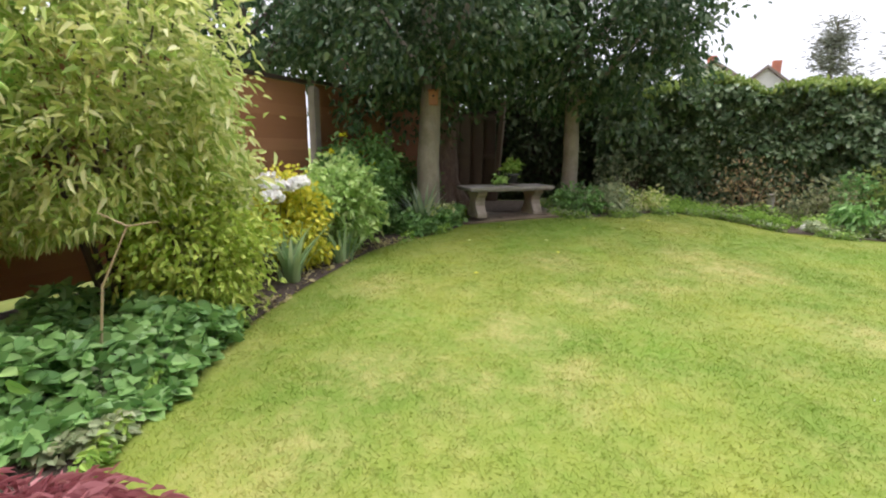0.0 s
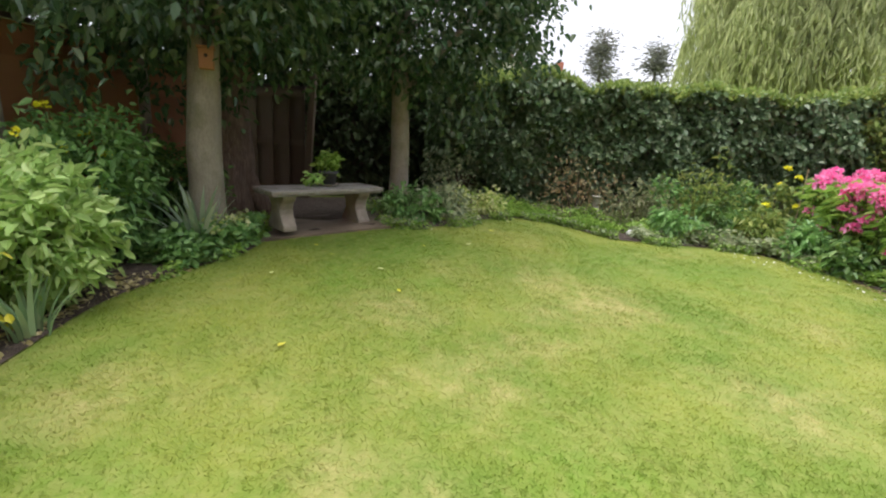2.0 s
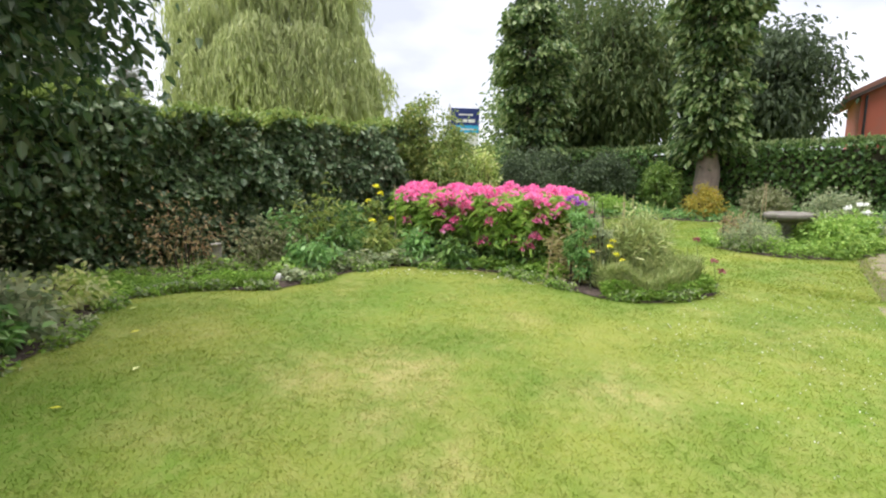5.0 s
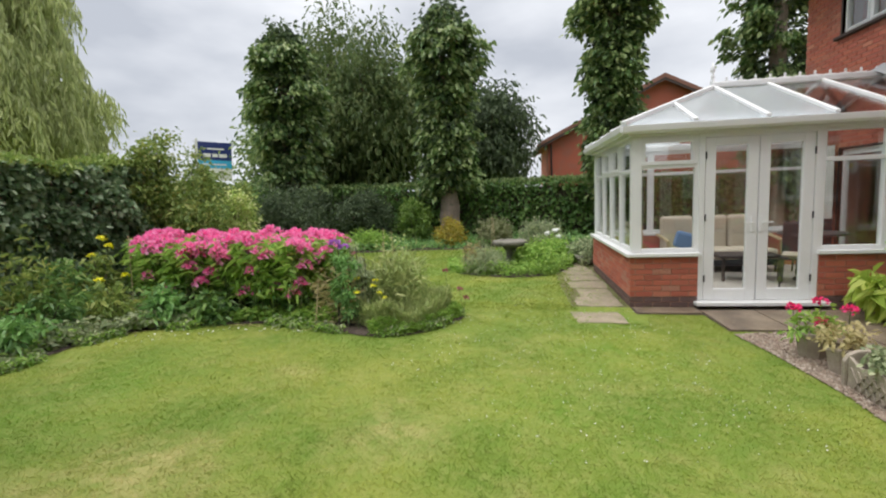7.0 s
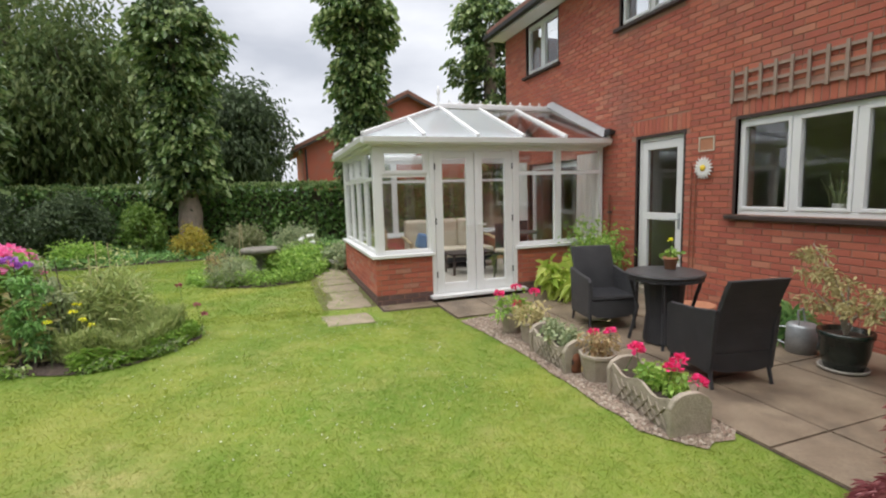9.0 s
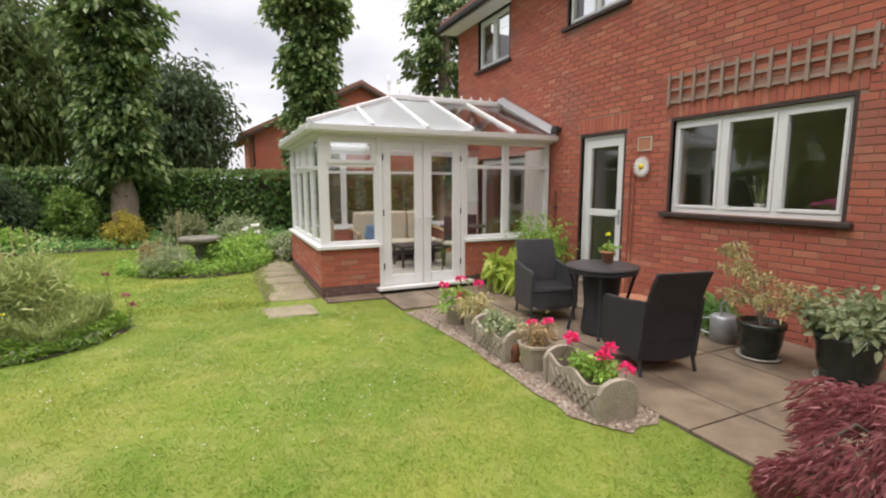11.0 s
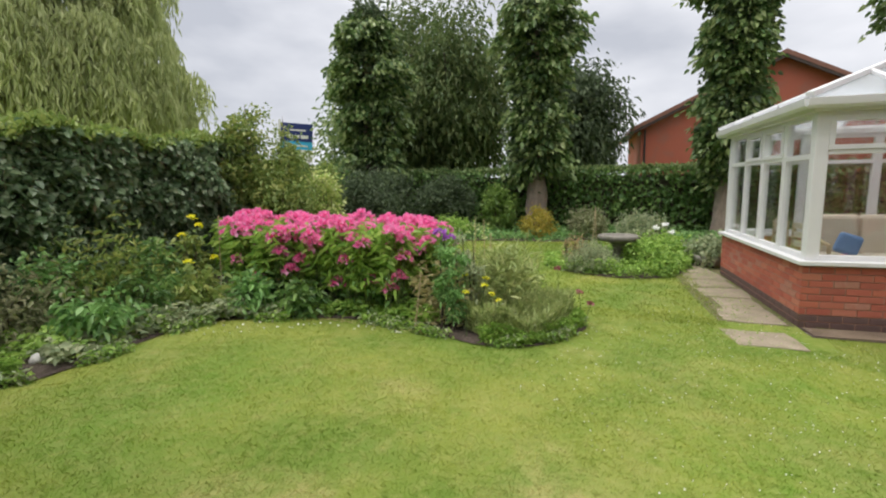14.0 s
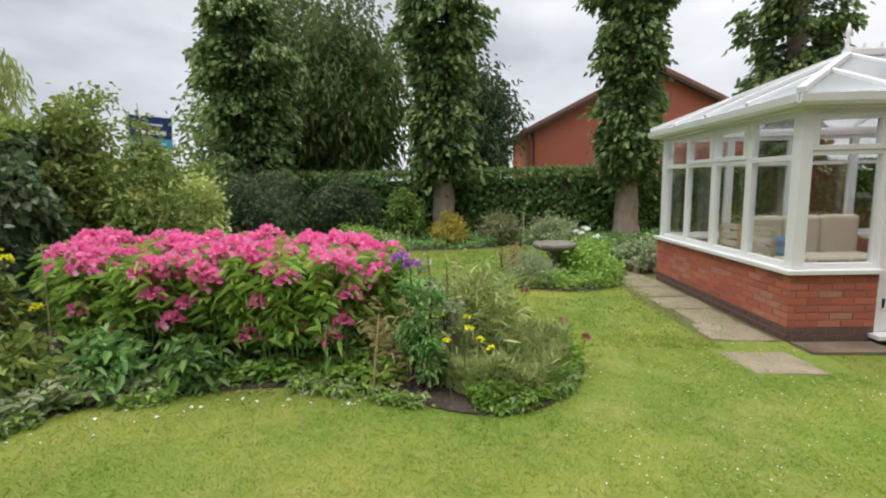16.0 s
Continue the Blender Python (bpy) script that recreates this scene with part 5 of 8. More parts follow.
def ivy_tree(name, label, x, y, height, r, n, bare, head=1.25, seed=0):
    """A pollarded tree: a bare foot, then a column of ivy and shoots ending in a knobby head."""
    z = float(lawn_z(x, y))
    t = thing(name, label, "tree", pose(x, y, z), "ivy-clad pollards")
    part("trunk", trunk_shape([(0, 0, -0.2), (0.05, 0, bare), (0, 0, height * 0.8)], 0.34, 0.2, 14, 1.4, 0.2), M_BARK_PALE, t, smooth=True)
    nc = n // 62
    zc = rng.uniform(bare * 0.85, height, nc)
    k = (zc - bare) / (height - bare)
    rad = r * (0.62 + 0.3 * np.sin(k * 9 + seed) * 0.25 + 0.12 * np.sin(k * 23 + seed * 2)) * np.where(k > 0.62, head, 1.0) * np.clip((1.02 - k) * 5, 0.25, 1) * np.clip(0.65 + k * 4, 0.65, 1)
    a = rng.uniform(0, 2 * math.pi, nc)
    q = rng.uniform(0.6, 1.02, nc) + (rng.uniform(size=nc) < 0.16) * rng.uniform(0.1, 0.35, nc)
    cen = np.stack([np.cos(a) * rad * q, np.sin(a) * rad * q, zc], 1)
    cen[:, :2] *= (1 + 0.5 * np.array([noise.noise(Vector((math.cos(b) * 1.5, math.sin(b) * 1.5, h * 1.3 + seed * 7))) for b, h in zip(a, zc)]))[:, None]
    reach = np.linalg.norm(cen[:, :2], axis=1)
    cen[:, :2] *= np.minimum(1.0, 1.05 * r / np.maximum(reach, 0.01))[:, None]
    P, kk = clumped(n, cen, np.array([0.15, 0.15, 0.085]))
    out = unit(P * np.array([1, 1, 0]))
    sag = np.linalg.norm((P - cen[kk])[:, :2] * 1.0, axis=1)
    P[:, 2] -= sag * 0.45
    D = out * 0.9 + rng.normal(size=(n, 3)) * 0.4 + np.array([0, 0, -0.35])
    part("ivy_leaves", leaf_mesh("ivy_leaves", P, D, 0.165, 0.7, 0.35, material=L_POLLARD), L_POLLARD, t)
    # inner layer in the dark leaf colour paints the shade inside the column
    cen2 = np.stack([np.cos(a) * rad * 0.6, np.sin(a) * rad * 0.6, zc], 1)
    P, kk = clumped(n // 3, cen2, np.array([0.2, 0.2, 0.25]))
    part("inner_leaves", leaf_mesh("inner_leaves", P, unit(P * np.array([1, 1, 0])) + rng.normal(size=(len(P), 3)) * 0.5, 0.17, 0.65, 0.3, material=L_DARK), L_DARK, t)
    return t


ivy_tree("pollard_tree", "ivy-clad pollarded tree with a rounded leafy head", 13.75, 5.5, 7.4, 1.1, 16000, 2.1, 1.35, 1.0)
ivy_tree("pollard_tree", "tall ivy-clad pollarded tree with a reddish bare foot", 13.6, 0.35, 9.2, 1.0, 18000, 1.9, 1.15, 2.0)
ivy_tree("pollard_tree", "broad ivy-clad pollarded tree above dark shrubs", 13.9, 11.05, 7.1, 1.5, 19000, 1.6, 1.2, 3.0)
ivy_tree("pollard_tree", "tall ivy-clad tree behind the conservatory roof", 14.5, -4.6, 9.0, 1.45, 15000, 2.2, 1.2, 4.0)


def big_tree(name, label, x, y, height, r, n, size, material, base=0.25, c=None, bark=None, width=0.5, clump=0.35, droop=0.3, inner=0.35, stretch=0.5):
    t = thing(name, label, "tree", pose(x, y, 0))
    part("trunk", trunk_shape([(0, 0, -0.3), (0.1, 0, height * 0.3), (0, 0.1, height * 0.8)], r * 0.09 + 0.1, 0.06, 10), bark or M_BARK_DK, t, smooth=True)
    for i in range(7):
        a = i * 2.4
        part("limb", Shape().tube([(0, 0, height * (0.3 + 0.05 * i)), (r * 0.4 * math.cos(a), r * 0.4 * math.sin(a), height * (0.45 + 0.05 * i)), (r * 0.8 * math.cos(a), r * 0.8 * math.sin(a), height * (0.55 + 0.05 * i))], 0.09, 0.02, 6), bark or M_BARK_DK, t)
    crown("crown", material, t, (0, 0, height * (base + (1 - base) / 2)), (r, r, height * (1 - base) / 2), n, size, clump, inner, width, droop, nclump=max(60, n // 70))
    return t


big_tree("birch_tree", "tall fine-leaved tree with drooping twigs", 18.6, 9.6, 8.6, 2.6, 20000, 0.2, L_BIRCH, 0.12, clump=0.4, droop=0.8, inner=0.2)
big_tree("birch_tree", "tall fine-leaved tree with feathery top", 19.5, 11.4, 9.8, 1.9, 9000, 0.2, L_BIRCH, 0.2, clump=0.45, droop=0.8)
big_tree("dark_tree", "dark drooping evergreen tree behind the hedge", 22.0, 4.6, 6.9, 2.0, 15000, 0.22, L_DARK, 0.2, clump=0.34, droop=0.7, inner=0.1)
big_tree("round_tree", "bushy tree beyond the ivy-clad pollard", 17.0, 12.6, 5.6, 1.7, 7000, 0.2, L_POLLARD, 0.1, clump=0.4)


def willow(x, y, height, r):
    """A weeping willow: limbs, and curtains of hanging leafy strands from a domed top."""
    t = thing("willow_tree", "large pale green weeping willow", "tree", pose(x, y, 0))
    part("trunk", trunk_shape([(0, 0, -0.3), (0.2, 0, height * 0.35), (0, 0, height * 0.75)], 0.6, 0.2, 12), M_BARK_DK, t, smooth=True)
    for i in range(9):
        a = i * 2.4
        part("limb", Shape().tube([(0, 0, height * 0.35), (r * 0.4 * math.cos(a), r * 0.4 * math.sin(a), height * 0.75), (r * 0.8 * math.cos(a), r * 0.8 * math.sin(a), height * 0.82)], 0.18, 0.03, 6), M_BARK_DK, t)
    nc, ns, per = 150, 4300, 14
    cl = unit(rng.normal(size=(nc, 3)) * np.array([1, 1, 0.75]))
    cl[:, 2] = np.abs(cl[:, 2]) * 1.15 - 0.12
    cl = unit(cl)
    ci = rng.integers(0, nc, ns)
    knob = cl * np.array([r, r, height * 0.56]) * rng.uniform(0.72, 1.08, nc)[:, None] + np.array([0, 0, height * 0.42])
    a = rng.uniform(0, 2 * math.pi, ns)
    spread = rng.uniform(0.1, 1.0, ns) ** 0.5 * rng.uniform(0.55, 1.15, nc)[ci]
    top = knob[ci] + np.stack([np.cos(a) * spread, np.sin(a) * spread, -0.55 * spread ** 2], 1)
    ln = rng.uniform(1.1, 3.4, ns) * rng.uniform(0.7, 1.35, nc)[ci]
    u = np.arange(per) / per
    out = np.stack([np.cos(a), np.sin(a), np.zeros(ns)], 1)
    P = top[:, None, :] + out[:, None, :] * (0.45 * np.sqrt(u))[None, :, None] - np.array([0, 0, 1.0]) * (ln[:, None] * u[None, :] ** 1.25)[:, :, None]
    P = P + rng.normal(size=P.shape) * 0.06
    P = P.reshape(-1, 3)
    D = np.array([0, 0, -1.0]) + rng.normal(size=P.shape) * 0.3
    part("hanging_leaves", leaf_mesh("hanging_leaves", P, D, 0.4, 0.17, 0.1, material=L_WILLOW), L_WILLOW, t)
    return t


willow(14.6, 26.4, 14.6, 4.75)


def conifer(x, y, height, r, label):
    t = thing("pine_tree", label, "tree", pose(x, y, 0), "distant pines")
    part("trunk", trunk_shape([(0, 0, -0.3), (0, 0, height * 0.5), (0, 0, height)], 0.3, 0.05, 8), M_BARK_DK, t)
    cen = []
    for i in range(46):
        k = rng.uniform(0.1, 1.0)
        a = rng.uniform(0, 2 * math.pi)
        cen.append((math.cos(a) * r * (1.05 - k) * rng.uniform(0.3, 1), math.sin(a) * r * (1.05 - k) * rng.uniform(0.3, 1), height * k))
    P, k = clumped(3200, np.array(cen), np.array([0.5, 0.5, 0.2]))
    part("needles", leaf_mesh("needles", P, rng.normal(size=P.shape) * np.array([1, 1, 0.3]), 0.4, 0.2, 0.05, material=L_FAR_HAZE), L_FAR_HAZE, t)


conifer(8.6, 42, 9.8, 3.0, "distant pine tree, needles paled for haze")
conifer(12.5, 41, 8.8, 1.9, "distant narrow conifer, green needles paled for haze")

# ---- neighbouring houses ----
def brick_house(name, label, x, y0, y1, eave, ridge, depth, wallmat, roofmat):
    """A gabled house that shows its gable end towards -x."""
    hs = thing(name, label, "house")
    ym = (y0 + y1) / 2
    swap = Matrix(((0, 1, 0, 0), (1, 0, 0, 0), (0, 0, 1, 0), (0, 0, 0, 1)))
    part("wall", Shape().prism([(y0, -0.2), (y1, -0.2), (y1, eave), (ym, ridge), (y0, eave)], x, x + depth, swap), wallmat, hs)
    k = (ridge - eave) / (ym - y0)
    part("roof", Shape().prism([(y0 - 0.5, eave - 0.5 * k + 0.03), (ym, ridge + 0.03), (y1 + 0.5, eave - 0.5 * k + 0.03), (y1 + 0.5, eave - 0.5 * k + 0.2), (ym, ridge + 0.22), (y0 - 0.5, eave - 0.5 * k + 0.2)], x - 0.35, x + depth + 0.3, swap), roofmat, hs)
    part("bargeboard", Shape().prism([(y0 - 0.5, eave - 0.5 * k - 0.1), (ym, ridge - 0.1), (y1 + 0.5, eave - 0.5 * k - 0.1), (y1 + 0.5, eave - 0.5 * k + 0.025), (ym, ridge + 0.025), (y0 - 0.5, eave - 0.5 * k + 0.025)], x - 0.34, x - 0.3, swap), M_TIMBER_DK, hs, "dark brown bargeboard")
    return hs


nb = brick_house("neighbour_house", "red brick gabled house beyond the hedge", 22.3, -8.8, 1.75, 4.0, 6.6, 7.0, M_BRICK, M_TILE_ROOF)
part("downpipe", Shape().tube([(22.24, 1.6, 3.9), (22.24, 1.6, 0)], 0.04, 0.04, 8), M_METAL_DK, nb)
an = thing("tv_aerial", "thin grey television aerial on a roof pole", "aerial", pose(22.6, -2.7, 6.2))
s = Shape().tube([(0, 0, -0.2), (0, 0, 3.3)], 0.03, 0.025, 6)
part("pole", s, M_ALU, an)
part("boom", Shape().tube([(0, -0.9, 3.2), (0, 0.5, 3.35)], 0.016, 0.016, 6), M_ALU, an)
for i in range(6):
    part("element", Shape().tube([(-0.25, -0.8 + i * 0.24, 3.21 + i * 0.026), (0.25, -0.8 + i * 0.24, 3.21 + i * 0.026)], 0.01, 0.01, 5), M_ALU, an)

for k, (hx, hy, w) in enumerate(((1.5, 40.0, 6.0), (5.2, 44.0, 5.0))):
    vh = thing("villa", "distant white rendered house with tiled gabled roof", "house", pose(hx, hy, 0, 0, 0, 0), "distant villas")
    part("wall", Shape().prism([(-w / 2, -0.2), (w / 2, -0.2), (w / 2, 5.2), (0, 7.3), (-w / 2, 5.2)], 0, 8), M_RENDER, vh)
    part("roof", Shape().prism([(-w / 2 - 0.4, 4.95), (0, 7.33), (w / 2 + 0.4, 4.95), (w / 2 + 0.4, 5.15), (0, 7.55), (-w / 2 - 0.4, 5.15)], -0.3, 8.2), M_TILE_GREY, vh)
    for wx in (-1.3, 0.5):
        wd = part("window", Shape().box(wx, wx + 1.0, -0.06, 0.02, 4.2, 5.3), M_UPVC, vh)
        part("pane", Shape().box(wx + 0.1, wx + 0.9, -0.08, -0.05, 4.3, 5.2), M_GLAZE, wd)
    part("chimney", Shape().box(-0.3 + k, 0.3 + k, 3, 3.6, 6.5, 8.3), M_BRICK, vh)

# ---- roadside sign and street lamp ----
sg = thing("sale_board", "navy, sky-blue and white estate agent board on a post", "sign board", pose(15.9, 15.5, 0, 0, 3, -52))
part("post", Shape().box(-0.71, -0.62, 0.02, 0.1, 0, 4.25), M_WHITE, sg)
part("upper_board", Shape().box(-0.62, 0.62, 0, 0.025, 3.42, 4.14), M_SIGN_NAVY, sg, "navy board with pale logo shapes")
part("lower_board", Shape().box(-0.62, 0.62, 0.0, 0.025, 3.1, 3.418), M_SIGN_BLUE, sg)
part("white_strip", Shape().box(-0.62, 0.62, 0.0, 0.025, 2.6, 3.098), M_WHITE, sg)
for a, b, c, d in ((-0.42, -0.16, 3.54, 3.68), (-0.1, 0.1, 3.54, 3.68), (0.14, 0.44, 3.54, 3.68), (-0.28, 0.34, 3.84, 3.9), (-0.46, 0.42, 3.22, 3.28)):
    part("lettering_bar", Shape().box(a, b, -0.004, -0.0005, c, d), M_WHITE, sg)
lp = thing("street_lamp", "grey street lamp with a short curved arm", "street lamp", pose(22.5, 27.5, 0))
part("column", Shape().tube([(0, 0, 0), (0, 0, 6.4)], 0.09, 0.06, 8), M_METAL_DK, lp)
part("arm", Shape().tube([(0, 0, 6.4), (0.1, -0.3, 6.75), (0.5, -0.9, 6.85)], 0.045, 0.04, 8), M_METAL_DK, lp)
part("lantern", Shape().box(0.35, 0.75, -1.4, -0.85, 6.78, 6.93, taper=0.03), M_METAL_DK, lp, bevel=0.02)

big_tree("neighbour_tree", "dark leafy tree behind the fence", -6.9, 6.2, 6.4, 2.3, 8500, 0.17, L_HOLLY, 0.25, clump=0.3)
big_tree("neighbour_tree", "dark leafy tree over the corner fence", -5.4, 11.2, 7.0, 2.7, 9500, 0.17, L_HOLLY, 0.25, clump=0.3)

# ---- the west border ----
bush("hydrangea_shrub", "pale lime broad-leaved plant near the maple", -2.98, 0.82, 0.28, 0.55, 500, 0.13, L_LIME, width=0.55, clump=0.08)
sd = tagged(part("forked_stalk", Shape().tube([(-2.78, 1.5, 0.1), (-2.75, 1.55, 0.55), (-2.66, 1.66, 0.86)], 0.008, 0.005, 6).tube([(-2.66, 1.66, 0.86), (-2.8, 1.6, 0.93)], 0.005, 0.003, 5).tube([(-2.66, 1.66, 0.86), (-2.55, 1.76, 0.88)], 0.005, 0.003, 5), M_CANE), "bare pale forked flower stalk in the border", "stalk")
bush("variegated_shrub", "large cream and green variegated shrub against the fence", -3.75, 2.15, 1.0, 2.8, 27000, 0.082, L_VARIEG, stems=9, width=0.34, droop=0.3, clump=0.09, inner=0.6, low=0.66)
bush("variegated_shrub", "arching pale variegated sprays over the border", -3.5, 2.7, 0.4, 1.3, 1300, 0.11, L_VARIEG, stems=6, width=0.5, clump=0.1, inner=0.4)
bush("lime_shrub", "bright green leafy shrub at the border edge", -3.2, 2.42, 0.5, 1.0, 5600, 0.055, L_FRESH, width=0.5)
bush("tall_shrub", "light green shrub beside the variegated one", -3.75, 0.95, 0.72, 2.4, 4800, 0.11, L_LIME, stems=6, width=0.45, clump=0.13, low=1.0)
carpet_plants("epimedium_carpet", "low broad-leaved green ground cover", [(-2.25, 1.5), (-2.65, 2.3), (-3.4, 2.6), (-4.1, 1.8), (-3.7, 0.6), (-2.3, 0.9)], 6400, 0.36, 0.085, L_DEEP, width=0.85)
carpet_plants("edging_plants", "small pale green edging plants", [(-2.1, 1.15), (-2.5, 1.75), (-2.75, 2.4), (-3.0, 2.4), (-2.8, 1.5), (-2.3, 0.95)], 3600, 0.2, 0.05, L_GREY, width=0.7)
bush("golden_shrub", "yellow-green golden-leaved border shrub", -3.6, 3.75, 0.36, 0.95, 3200, 0.065, L_GOLD, width=0.55)
bush("lacecap_shrub", "pale leafy green shrub with large leaves", -3.62, 4.5, 0.52, 0.98, 4600, 0.1, L_PALE, width=0.48, clump=0.08, droop=0.15)
swords("iris_tuft", "grey-green sword-leaved iris clump", -3.2, 3.35, 46, 0.62, L_IRIS)
swords("iris_tuft", "pale striped sword-leaved iris clump", -3.22, 4.12, 26, 0.5, L_IRIS, width=0.04)
swords("yucca_plant", "spiky blue-green yucca beside a tree trunk", -3.18, 5.86, 46, 0.72, L_YUCCA, spread=0.85, width=0.058)
bush("dark_shrub", "dark leafy shrub before the fence", -4.0, 5.6, 0.5, 1.25, 4200, 0.085, L_DEEP)
bush("dark_shrub", "dark green shrub beside the tree trunk", -3.9, 6.6, 0.45, 0.9, 3000, 0.08, L_HEDGE)
carpet_plants("border_plants", "mixed low green border plants with pale flowers", [(-3.05, 5.35), (-2.82, 5.9), (-2.8, 6.35), (-3.2, 6.9), (-3.9, 6.4), (-3.6, 5.5)], 4800, 0.36, 0.075, L_DEEP, width=0.7)
carpet_plants("pale_flower_drift", "small cream flower heads among border leaves", [(-2.95, 5.7), (-2.85, 6.2), (-3.1, 6.5), (-3.3, 6.0)], 520, 0.46, 0.045, L_VARIEG, width=0.9)
carpet_plants("border_litter", "dry leaf litter on the border soil", [(-2.7, 2.4), (-3.05, 3.4), (-3.25, 4.7), (-3.0, 5.4), (-3.5, 5.2), (-3.5, 3.6), (-3.1, 2.6)], 900, 0.03, 0.05, L_STRAW, "leaf litter", 0.8, flat=True)


def flower_heads(name, label, centres, size, petals, petal, material, stem_mat, base_z=0.0, group=""):
    """Domed flower heads on stems, each a thing of many petals."""
    made = []
    P, k = ball_points(petals, (0, 0, 0), (size, size, size * 0.8), 0.75)
    P[:, 2] = np.abs(P[:, 2]) * 1.0
    me = leaf_mesh("petals", P, unit(P + 1e-6) + rng.normal(size=P.shape) * 0.7, petal, 0.9, 0.0, 0.05, material=material)
    for x, y, z in centres:
        f = thing(name, label, "flower", pose(x, y, z, rng.uniform(-14, 14), rng.uniform(-14, 14), rng.uniform(0, 360)), group)
        part("petals", me, material, f)
        g = z - float(lawn_z(x, y)) - base_z
        part("stem", Shape().tube([(0, 0, 0.0), (rng.normal() * 0.03, rng.normal() * 0.03, -g * 0.95)], 0.003, 0.004, 4), stem_mat, f)
        made.append(f)
    return made


flower_heads("hydrangea_flower", "large white domed flower head", [(-3.42, 3.5, 0.88), (-3.6, 3.4, 0.9), (-3.72, 3.66, 0.94), (-3.36, 3.34, 0.8), (-3.28, 3.6, 0.92)], 0.075, 150, 0.05, L_WHITE, M_STEM, group="white flower heads")
flower_heads("yellow_spike", "small yellow flower cluster on a tall stem", [(-4.1, 5.35, 1.42), (-4.0, 5.6, 1.2), (-3.9, 5.25, 1.1), (-3.75, 5.5, 1.05), (-3.8, 5.7, 0.92), (-3.7, 5.4, 0.8), (-4.15, 5.15, 1.2), (-3.68, 5.62, 0.7)], 0.035, 34, 0.036, L_YELLOW, M_STEM, group="yellow flower spikes")

flower_heads("climbing_rose_bloom", "dusty pink climbing rose bloom by the fence", [(-4.3, 5.72, 2.36), (-4.2, 5.66, 2.3), (-4.42, 5.8, 2.42)], 0.055, 44, 0.05, L_ROSE_PETAL, M_STEM, group="pink climbing roses")

# ---- the north bed ----
bush("pale_shrub", "low grey-green shrub beside the bench slab", -1.15, 7.75, 0.4, 0.32, 1300, 0.09, L_GREY, width=0.6)
bush("pale_shrub", "low cream-edged shrub in the bed", -0.7, 8.2, 0.38, 0.3, 1500, 0.075, L_VARIEG)
bush("low_shrub", "low deep green shrub under the tree", -1.42, 7.4, 0.3, 0.32, 900, 0.085, L_DEEP)
carpet_plants("creeping_cushion", "low bright green cushion plant spilling onto the lawn", [(-0.25, 8.35), (0.3, 8.55), (0.8, 8.35), (1.3, 8.05), (1.4, 8.3), (0.9, 8.75), (0.2, 8.95), (-0.3, 8.75)], 7000, 0.2, 0.045, L_MID, width=0.3)
carpet_plants("bed_plants", "mixed low leafy bed plants", [(-1.2, 8.2), (-0.2, 8.9), (1.2, 8.8), (1.7, 8.1), (2.9, 8.15), (3.3, 7.6), (3.5, 8.2), (3.3, 9.8), (-1.5, 9.8)], 6000, 0.26, 0.07, L_MID, width=0.65)
carpet_plants("bed_plants", "dry brownish low plants in the bed", [(-1.2, 8.2), (-0.2, 8.9), (1.2, 8.8), (2.9, 8.4), (3.6, 7.5), (3.75, 8.6), (3.6, 9.8), (-1.5, 9.8)], 4500, 0.3, 0.06, L_OLIVE, width=0.5)
carpet_plants("bed_plants", "pale striped low leaves in the bed", [(2.4, 8.3), (3.3, 7.7), (3.75, 7.6), (3.7, 9.2), (2.4, 9.4)], 2200, 0.34, 0.08, L_GREY, width=0.5)
carpet_plants("bed_edge_plants", "pale variegated edging leaves beside the lawn", [(1.5, 8.02), (2.4, 8.12), (2.95, 8.08), (3.3, 7.6), (3.65, 6.9), (3.95, 7.0), (3.4, 8.3), (2.5, 8.5), (1.6, 8.4)], 2200, 0.2, 0.08, L_GREY, width=0.6)
bush("ferny_shrub", "feathery light green shrub by the hedge", 2.9, 9.2, 0.5, 0.85, 1500, 0.11, L_ROSE, width=0.22, clump=0.2, inner=0.2)
bush("ferny_shrub", "soft grey-green shrub by the hedge", 1.85, 9.3, 0.45, 0.55, 1200, 0.08, L_OLIVE, width=0.4, clump=0.16, inner=0.2)
bush("ferny_shrub", "bronze-tinted shrub in front of the ivy", 1.0, 9.5, 0.5, 0.8, 700, 0.06, L_RUSSET, width=0.4, clump=0.2, inner=0.1)
bush("ferny_shrub", "mauve-grey twiggy shrub by the tree", -0.95, 9.0, 0.32, 0.72, 420, 0.05, L_GREY, width=0.4, clump=0.16, inner=0.1)
flower_heads("rudbeckia_flower", "small yellow daisy on a tall stem", [(3.45 + 0.17 * ((i * 5) % 7) * 0.6, 8.6 + 0.2 * ((i * 3) % 5), 0.7 + 0.13 * ((i * 2) % 5)) for i in range(6)], 0.035, 30, 0.036, L_YELLOW, M_STEM, group="yellow daisies")
st = tagged(part("edging_stone", Shape().lathe([(0.02, -0.03), (0.075, 0.0), (0.08, 0.05), (0.045, 0.1), (0.01, 0.115)], 9, squash=0.75), M_WHITE, smooth=True), "small pale rounded edging stone", "stone")
st.matrix_basis = pose(1.56, 8.32, float(lawn_z(1.56, 8.32)) + 0.01) @ Matrix.Scale(0.75, 4)
pl = tagged(part("stone_pedestal", Shape().box(-0.16, 0.16, -0.12, 0.12, 0, 0.08).lathe([(0.09, 0.08), (0.07, 0.14), (0.05, 0.24), (0.06, 0.36), (0.08, 0.4)], 12), M_STONE), "small weathered stone ornament among plants", "ornament")
pl.matrix_basis = pose(1.25, 9.15, float(lawn_z(1.25, 9.15)) + 0.02)

